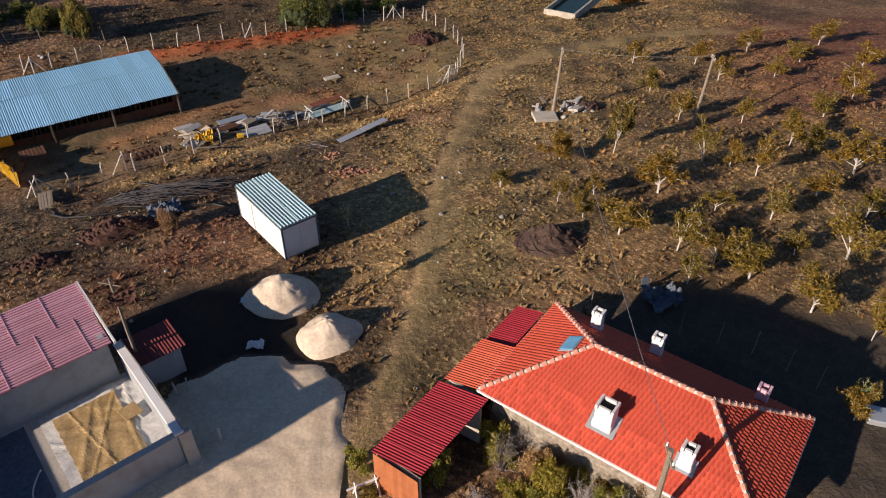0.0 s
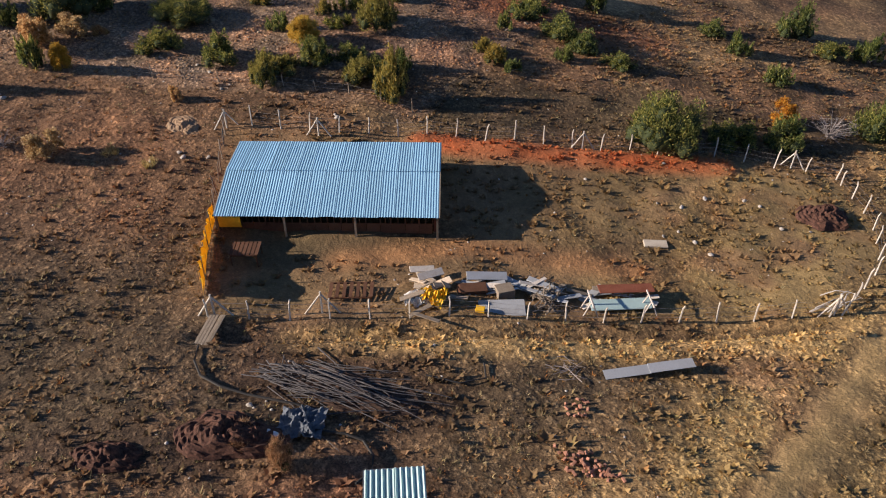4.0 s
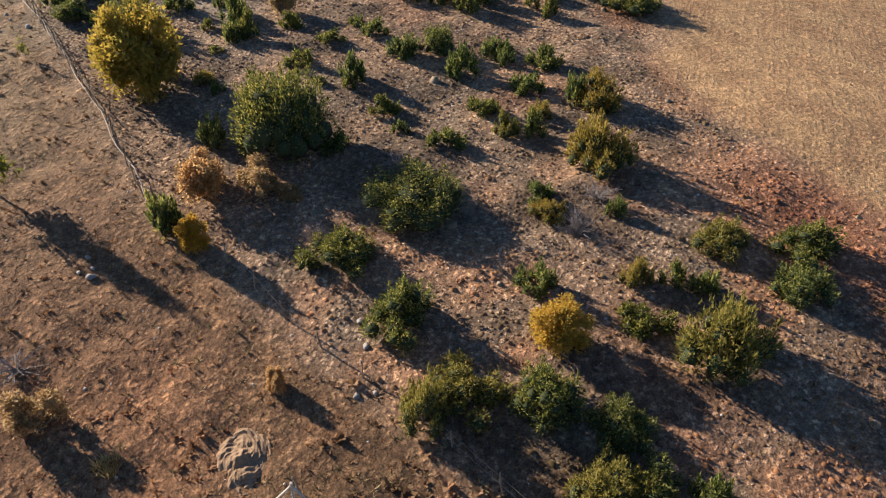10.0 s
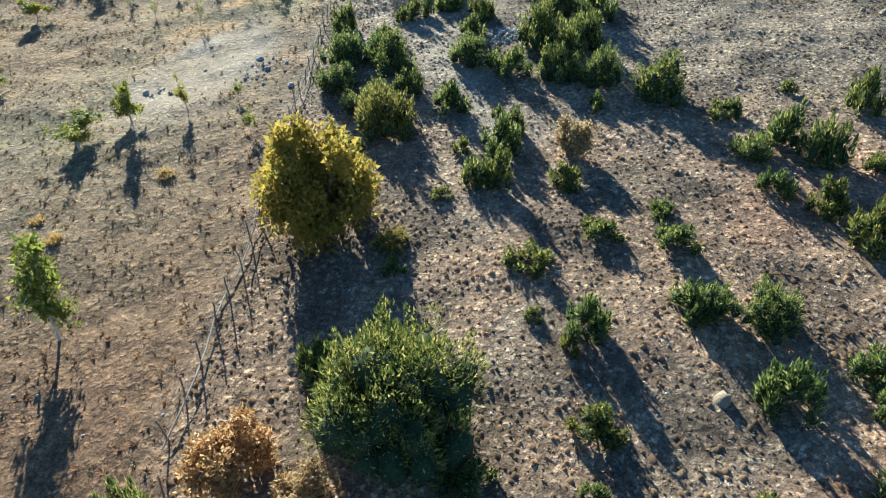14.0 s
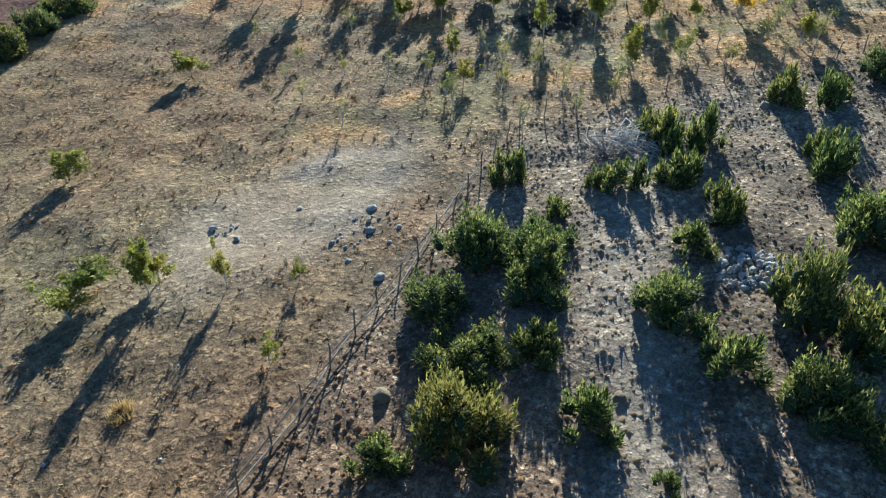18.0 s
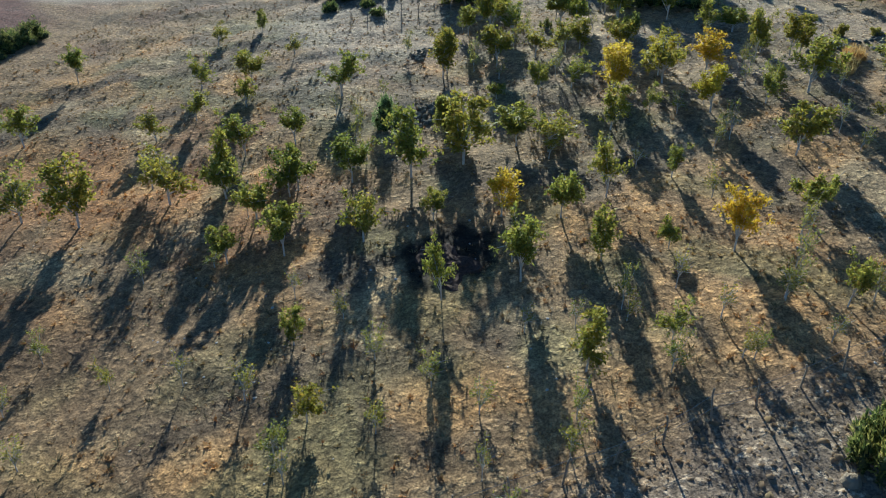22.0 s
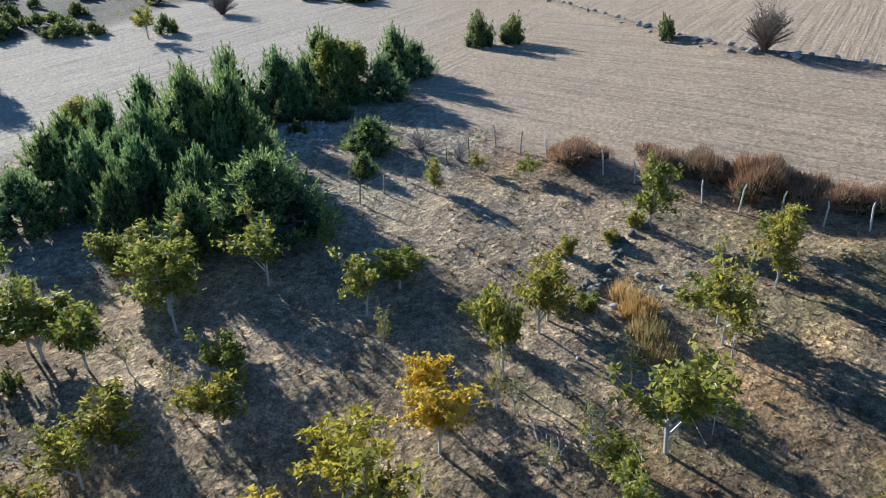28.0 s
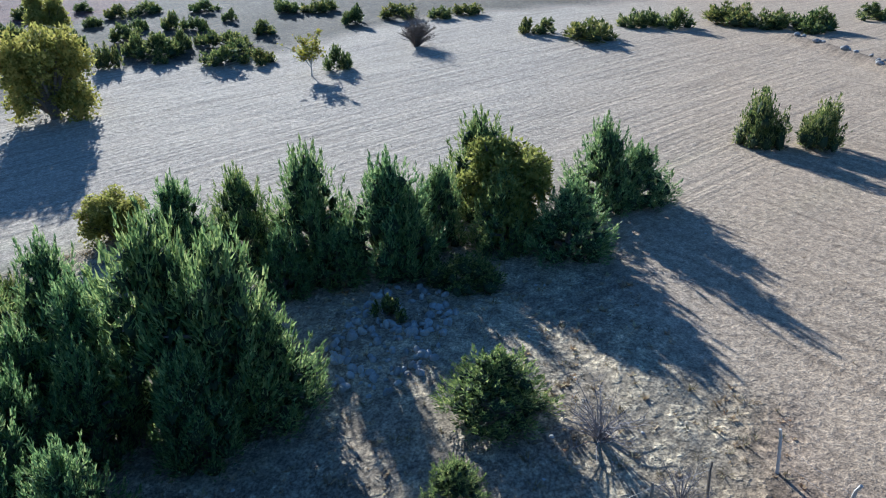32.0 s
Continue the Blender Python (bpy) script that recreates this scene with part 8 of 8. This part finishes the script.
# ---- ground cover: tufts, cushions, stones ----
def domes(rs, x, y, r, h, sides=6, ragged=0.4):
    """Ragged low tufts as one mesh: a ring of feet, a crown of tips, an apex."""
    n = len(x)
    z = lie(x, y) + relief(x, y) - 0.03
    a = np.linspace(0, 2 * math.pi, sides, endpoint=False)[None, :] + rs.uniform(0, 6.28, (n, 1))
    rr = r[:, None] * (1 + ragged * rs.uniform(-1, 1, (n, sides)))
    ring = np.stack([x[:, None] + rr * np.cos(a), y[:, None] + rr * np.sin(a), np.repeat(z[:, None], sides, 1)], -1)
    b = a + math.pi / sides
    r2 = r[:, None] * 0.72 * (1 + ragged * rs.uniform(-1, 1, (n, sides)))
    mid = np.stack([x[:, None] + r2 * np.cos(b), y[:, None] + r2 * np.sin(b), z[:, None] + h[:, None] * rs.uniform(0.45, 1.1, (n, sides))], -1)
    apex = np.stack([x + rs.normal(0, 0.2, n) * r, y + rs.normal(0, 0.2, n) * r, z + h * rs.uniform(0.7, 1.2, n)], -1)[:, None]
    v = np.concatenate([ring, mid, apex], 1).reshape(-1, 3)
    base = (np.arange(n) * (2 * sides + 1))[:, None]
    f = []
    for k in range(sides):
        j = (k + 1) % sides
        f.append(np.concatenate([base + k, base + j, base + sides + k], 1))
        f.append(np.concatenate([base + j, base + sides + j, base + sides + k], 1))
        f.append(np.concatenate([base + sides + k, base + sides + j, base + 2 * sides], 1))
    return v, np.concatenate(f)


def tufts(rs, x, y, r, h, per=6):
    """Small grass tufts as one mesh: short broad blades leaning out of one foot."""
    n = len(x)
    z = lie(x, y) + relief(x, y) - 0.02
    a = np.linspace(0, 2 * math.pi, per, endpoint=False)[None, :] + rs.uniform(0, 6.28, (n, 1)) + rs.uniform(-0.5, 0.5, (n, per))
    out = r[:, None] * rs.uniform(0.35, 1.25, (n, per))
    foot = r[:, None] * rs.uniform(-0.1, 0.35, (n, per))
    w = r[:, None] * rs.uniform(0.25, 0.55, (n, per))
    up = h[:, None] * rs.uniform(0.5, 1.2, (n, per))
    p = [np.stack([x[:, None] + f * np.cos(a) - k * np.sin(a), y[:, None] + f * np.sin(a) + k * np.cos(a), z[:, None] + q], -1)
         for f, k, q in ((foot, w, 0 * up), (foot, -w, 0 * up), (out, 0 * w, up))]
    v = np.stack(p, 2).reshape(-1, 3)
    return v, np.arange(len(v)).reshape(-1, 3)


def knobs(rs, x, y, r, h, sides=5):
    """Small rounded tufts as one mesh: a ragged foot and a low leaning top."""
    n = len(x)
    z = lie(x, y) + relief(x, y) - 0.015
    a = np.linspace(0, 2 * math.pi, sides, endpoint=False)[None, :] + rs.uniform(0, 6.28, (n, 1)) + rs.uniform(-0.4, 0.4, (n, sides))
    rr = r[:, None] * rs.uniform(0.6, 1.3, (n, sides))
    ring = np.stack([x[:, None] + rr * np.cos(a), y[:, None] + rr * np.sin(a), np.repeat(z[:, None], sides, 1)], -1)
    apex = np.stack([x + rs.normal(0, 0.3, n) * r, y + rs.normal(0, 0.3, n) * r, z + h], -1)[:, None]
    v = np.concatenate([ring, apex], 1).reshape(-1, 3)
    base = (np.arange(n) * (sides + 1))[:, None]
    return v, np.concatenate([np.concatenate([base + k, base + (k + 1) % sides, base + sides], 1) for k in range(sides)])


def blades(rs, x, y, r, h, per=5, wide=0.1):
    """Spiky grass tufts: thin leaning blades."""
    n = len(x)
    z = lie(x, y) + relief(x, y) - 0.03
    a = rs.uniform(0, 6.28, (n, per))
    lean = rs.uniform(0.2, 1.0, (n, per)) * r[:, None]
    foot = rs.uniform(0, 0.4, (n, per)) * r[:, None]
    w = wide * r[:, None] + 0.01
    hx = h[:, None] * rs.uniform(0.5, 1.1, (n, per))
    p0 = np.stack([x[:, None] + foot * np.cos(a) - w * np.sin(a), y[:, None] + foot * np.sin(a) + w * np.cos(a), z[:, None] + 0 * a], -1)
    p1 = np.stack([x[:, None] + foot * np.cos(a) + w * np.sin(a), y[:, None] + foot * np.sin(a) - w * np.cos(a), z[:, None] + 0 * a], -1)
    p2 = np.stack([x[:, None] + (foot + lean) * np.cos(a), y[:, None] + (foot + lean) * np.sin(a), z[:, None] + hx], -1)
    v = np.stack([p0, p1, p2], 2).reshape(-1, 3)
    return v, np.arange(len(v)).reshape(-1, 3)


def zone(x, y):
    return {"field": inside(x, y, FIELD), "hay": inside(x, y, HAYFIELD), "lot": inside(x, y, LOT), "rut": near_line(x, y, TRACK),
            "hill": inside(x, y, RAIL + [(-128, 140), (-31, 140)]), "grove": near_line(x, y, [(-158, 10), (-172, 16), (-185, 30)]),
            "yard": inside(x, y, YARD), "bare": 1 - np.hypot((x + 89) / 8.5, (y - 30.5) / 4.5),
            "orchard": inside(x, y, [(-104, 34), (-118, 45), (-150, 58), (-166, 30), (-150, 4), (-140, -20), (-100, -20), (-72, 5), (-75, 30)])}


SPAN_X = (-225, -190, -170, -150, -130, -110, -90, -70, -50, -30, -10, 10, 38)
SPAN_LOW = (-30, -30, -30, -30, -30, -30, -26, 8, 28, 18, 14, 14, 28)
SPAN_HIGH = (80, 74, 65, 58, 62, 86, 101, 105, 105, 105, 105, 105, 105)


def scatter(rs, n, x0=-218, x1=38):
    """Random places over the part of the plan that lies under the flight."""
    x = rs.uniform(x0, x1, n)
    lo, hi = np.interp(x, SPAN_X, SPAN_LOW), np.interp(x, SPAN_X, SPAN_HIGH)
    y = rs.uniform(-30, 105, n)
    ok = (y > lo) & (y < hi)
    return x[ok], y[ok]


def keep_free(x, y):
    """Not on the house, the lot, the hut or the barn."""
    ok = (inside(x, y, LOT) < -0.1) & (inside(x, y, [(0.5, 18.3), (-3.2, 15.2), (-0.8, 13.6), (1.8, 17.2), (10.3, 11.6), (14, 16.8), (4.8, 24), (2.4, 24.2)]) < 0)
    ok &= (inside(x, y, SHADED_BLACK_EARTH) < -0.3) & (inside(x, y, SHADED_GARDEN) < 0)
    ok &= inside(x, y, [(-8.4, 30.3), (-6.8, 31.9), (-10.3, 36.1), (-12, 34.5)]) < 0
    ok &= inside(x, y, [(-31.1, 44.2), (-20.05, 51.0), (-24.4, 58), (-35.8, 50.4)]) < 0
    return ok


def lattice(rs, step):
    """Places one step apart, shifted at random: close, even growth."""
    x, y = np.meshgrid(np.arange(-218, 38, step), np.arange(-30, 105, step), indexing="ij")
    x, y = x.ravel() + rs.uniform(-0.55, 0.55, x.size) * step, y.ravel() + rs.uniform(-0.55, 0.55, y.size) * step
    ok = (y > np.interp(x, SPAN_X, SPAN_LOW)) & (y < np.interp(x, SPAN_X, SPAN_HIGH))
    return x[ok], y[ok]


def cover(name, seed, n, chance, size, tall, material, label, maker=domes, **kw):
    rs = np.random.RandomState(seed)
    x, y = lattice(rs, n) if n < 10 else scatter(rs, n)
    n = len(x)
    zn = zone(x, y)
    keep = (rs.rand(n) < chance(x, y, zn)) & keep_free(x, y)
    x, y = x[keep], y[keep]
    s = np.clip(rs.gamma(5.0, 0.2, len(x)), 0.45, 1.9)
    v, f = maker(rs, x, y, size * s, tall * s * rs.uniform(0.7, 1.3, len(x)), **kw)
    me = tri_mesh(name, v, f, material)
    if maker in (domes, knobs):
        me.polygons.foreach_set("use_smooth", np.ones(len(f), bool))
    if maker in (tufts, knobs):
        col = np.repeat(ground_tone(x, y)[0], len(v) // len(x), 0)
        at = me.color_attributes.new("tone", "FLOAT_COLOR", "POINT")
        at.data.foreach_set("color", np.concatenate([col, np.ones((len(v), 1))], 1).astype(np.float32).ravel())
    ob = new(name, me)
    return tagged(ob, label, "ground cover", kind="stuff")


def clumpy(x, y, size, shift, cut, width=0.2):
    return soft(vnoise(x, y, size, shift) - cut, width)


OPEN = lambda z: (z["field"] < 0) & (z["hay"] < 0)
cover("cushion_plants", 1, 5200, lambda x, y, z: np.where(z["hill"] > 0, 0.3, 0.0) * OPEN(z) * clumpy(x, y, 5, 31, 0.5), 0.2, 0.17, CUSHION, "rounded grey-brown cushion plants on the stony slope", sides=9, ragged=0.12)
cover("slope_tufts", 8, 0.29, lambda x, y, z: (z["hill"] > 0) * OPEN(z) * (0.55 + 0.45 * clumpy(x, y, 2.5, 39, 0.4)) * soft(y - 20, 5) * np.where(x > -24, 0.6, 1.0), 0.095, 0.068, SLOPE_TUFT, "dense small tufts of bleached grass over the stony slope", knobs)
cover("slope_grass", 10, 0.5, lambda x, y, z: (z["hill"] > 0) * OPEN(z) * 0.7 * clumpy(x, y, 2.0, 45, 0.45) * soft(y - 20, 5), 0.12, 0.08, SLOPE_TUFT, "thin bleached grass between the tufts of the slope", tufts)
cover("yard_tussocks", 11, 0.62, lambda x, y, z: (z["hill"] <= 0) * soft(x + 44, 16) * OPEN(z) * (0.25 + 0.75 * clumpy(x, y, 2.6, 46, 0.45)) * np.clip(z["rut"] - 0.7, 0, 1), 0.23, 0.13, MEADOW_TUFT, "ragged tussocks of withered grass round the farmyard", tufts, per=9)
cover("meadow_tufts", 9, 0.42, lambda x, y, z: (z["hill"] <= 0) * OPEN(z) * np.where(x < -72, 0.62, 0.6) * (0.3 + 0.7 * clumpy(x, y, 3, 40, 0.45)) * np.clip(z["rut"] - 0.8, 0, 1) * np.where(z["bare"] > 0.1, 0.15, 1) * np.where(z["yard"] > 0, 0.6, 1), 0.12, 0.07, MEADOW_TUFT, "dense small tufts of withered grass in straw and olive", tufts)
cover("grass_tussocks", 3, 100000, lambda x, y, z: (0.1 + 0.4 * clumpy(x, y, 3, 38, 0.5)) * OPEN(z) * np.where(z["hill"] > 0, 0.06, 1.0) * np.clip(z["rut"] - 0.9, 0, 1) * (z["bare"] < 0.1) * np.where(z["yard"] > 0, 0.3, 1), 0.2, 0.12, TUSSOCK, "soft tussocks of dry straw-coloured grass", blades, per=12, wide=0.06)
cover("dry_grass", 2, 70000, lambda x, y, z: (0.15 + 0.6 * clumpy(x, y, 4, 32, 0.46)) * np.where(z["hill"] > 0, 0.2, 0.9) * (z["field"] < 0) * np.clip(z["rut"] - 0.7, 0, 1) * (z["bare"] < 0.2) * np.where(z["yard"] > 0, 0.35, 1), 0.13, 0.07, DRY_GRASS, "tufts of dry straw-coloured grass", blades, per=6, wide=0.07)
cover("weeds", 4, 60000, lambda x, y, z: 0.5 * clumpy(x, y, 3.5, 34, 0.5) * OPEN(z) * np.where(z["hill"] > 0, 0.15, 0.9) * np.clip(z["rut"] - 0.8, 0, 1) * (z["bare"] < 0.1) * np.where(z["yard"] > 0, 0.35, 1), 0.15, 0.1, WEED, "dark withered weeds and low scrub", blades, per=10, wide=0.07)
cover("russet_herbs", 5, 60000, lambda x, y, z: 0.6 * clumpy(x, y, 6, 35, 0.58, 0.15) * OPEN(z) * np.where(z["hill"] > 0, 0.15, 0.9) * np.clip(z["rut"] - 1, 0, 1) * (z["bare"] < 0.1), 0.15, 0.1, RUSSET, "rust-coloured dried herbs", blades, per=10, wide=0.07)
for x, y, r, h, n in ((-150.6, 38.9, 0.7, 0.7, 60), (-149.4, 39.0, 0.7, 0.75, 60), (-148.2, 38.9, 0.7, 0.7, 60), (-147.0, 38.9, 0.6, 0.6, 50), (-70.8, 32.4, 0.4, 0.4, 24), (-69.5, 34.8, 0.4, 0.4, 24), (-76.2, 36.6, 0.5, 0.4, 30), (-41.5, 47.0, 0.5, 0.4, 30), (-44.5, 46.2, 0.5, 0.4, 30)):
    tall_grass(x, y, r, h, n)
cover("stubble", 6, 60000, lambda x, y, z: np.maximum((z["field"] > 0) * 0.7, (z["hay"] > 0) * 0.9) * (0.3 + 0.7 * clumpy(x * FURROW.y - y * FURROW.x, (x * FURROW.x + y * FURROW.y) * 0.15, 1.2, 36, 0.45)), 0.11, 0.05, DRY_GRASS, "short pale stubble on the mown fields", blades, per=4, wide=0.06)


def pebble(rs, x, y, r, h, **kw):
    return domes(rs, x, y, r, h, sides=4, ragged=0.25)


cover("stones", 7, 28000, lambda x, y, z: (z["field"] < 0) * (0.08 + 0.5 * clumpy(x, y, 5, 37, 0.62, 0.15)) + (z["bare"] > 0) * 0.5 + (z["grove"] < 6) * 0.5, 0.05, 0.035, STONE, "pale field stones scattered on the soil", pebble)


# ---- true size: one unit of the plan is SCALE metres ----
for ob in list(scene.objects):
    if ob.parent is None and ob.type not in ("CAMERA", "LIGHT"):
        ob.matrix_basis = Matrix.Scale(SCALE, 4) @ ob.matrix_basis
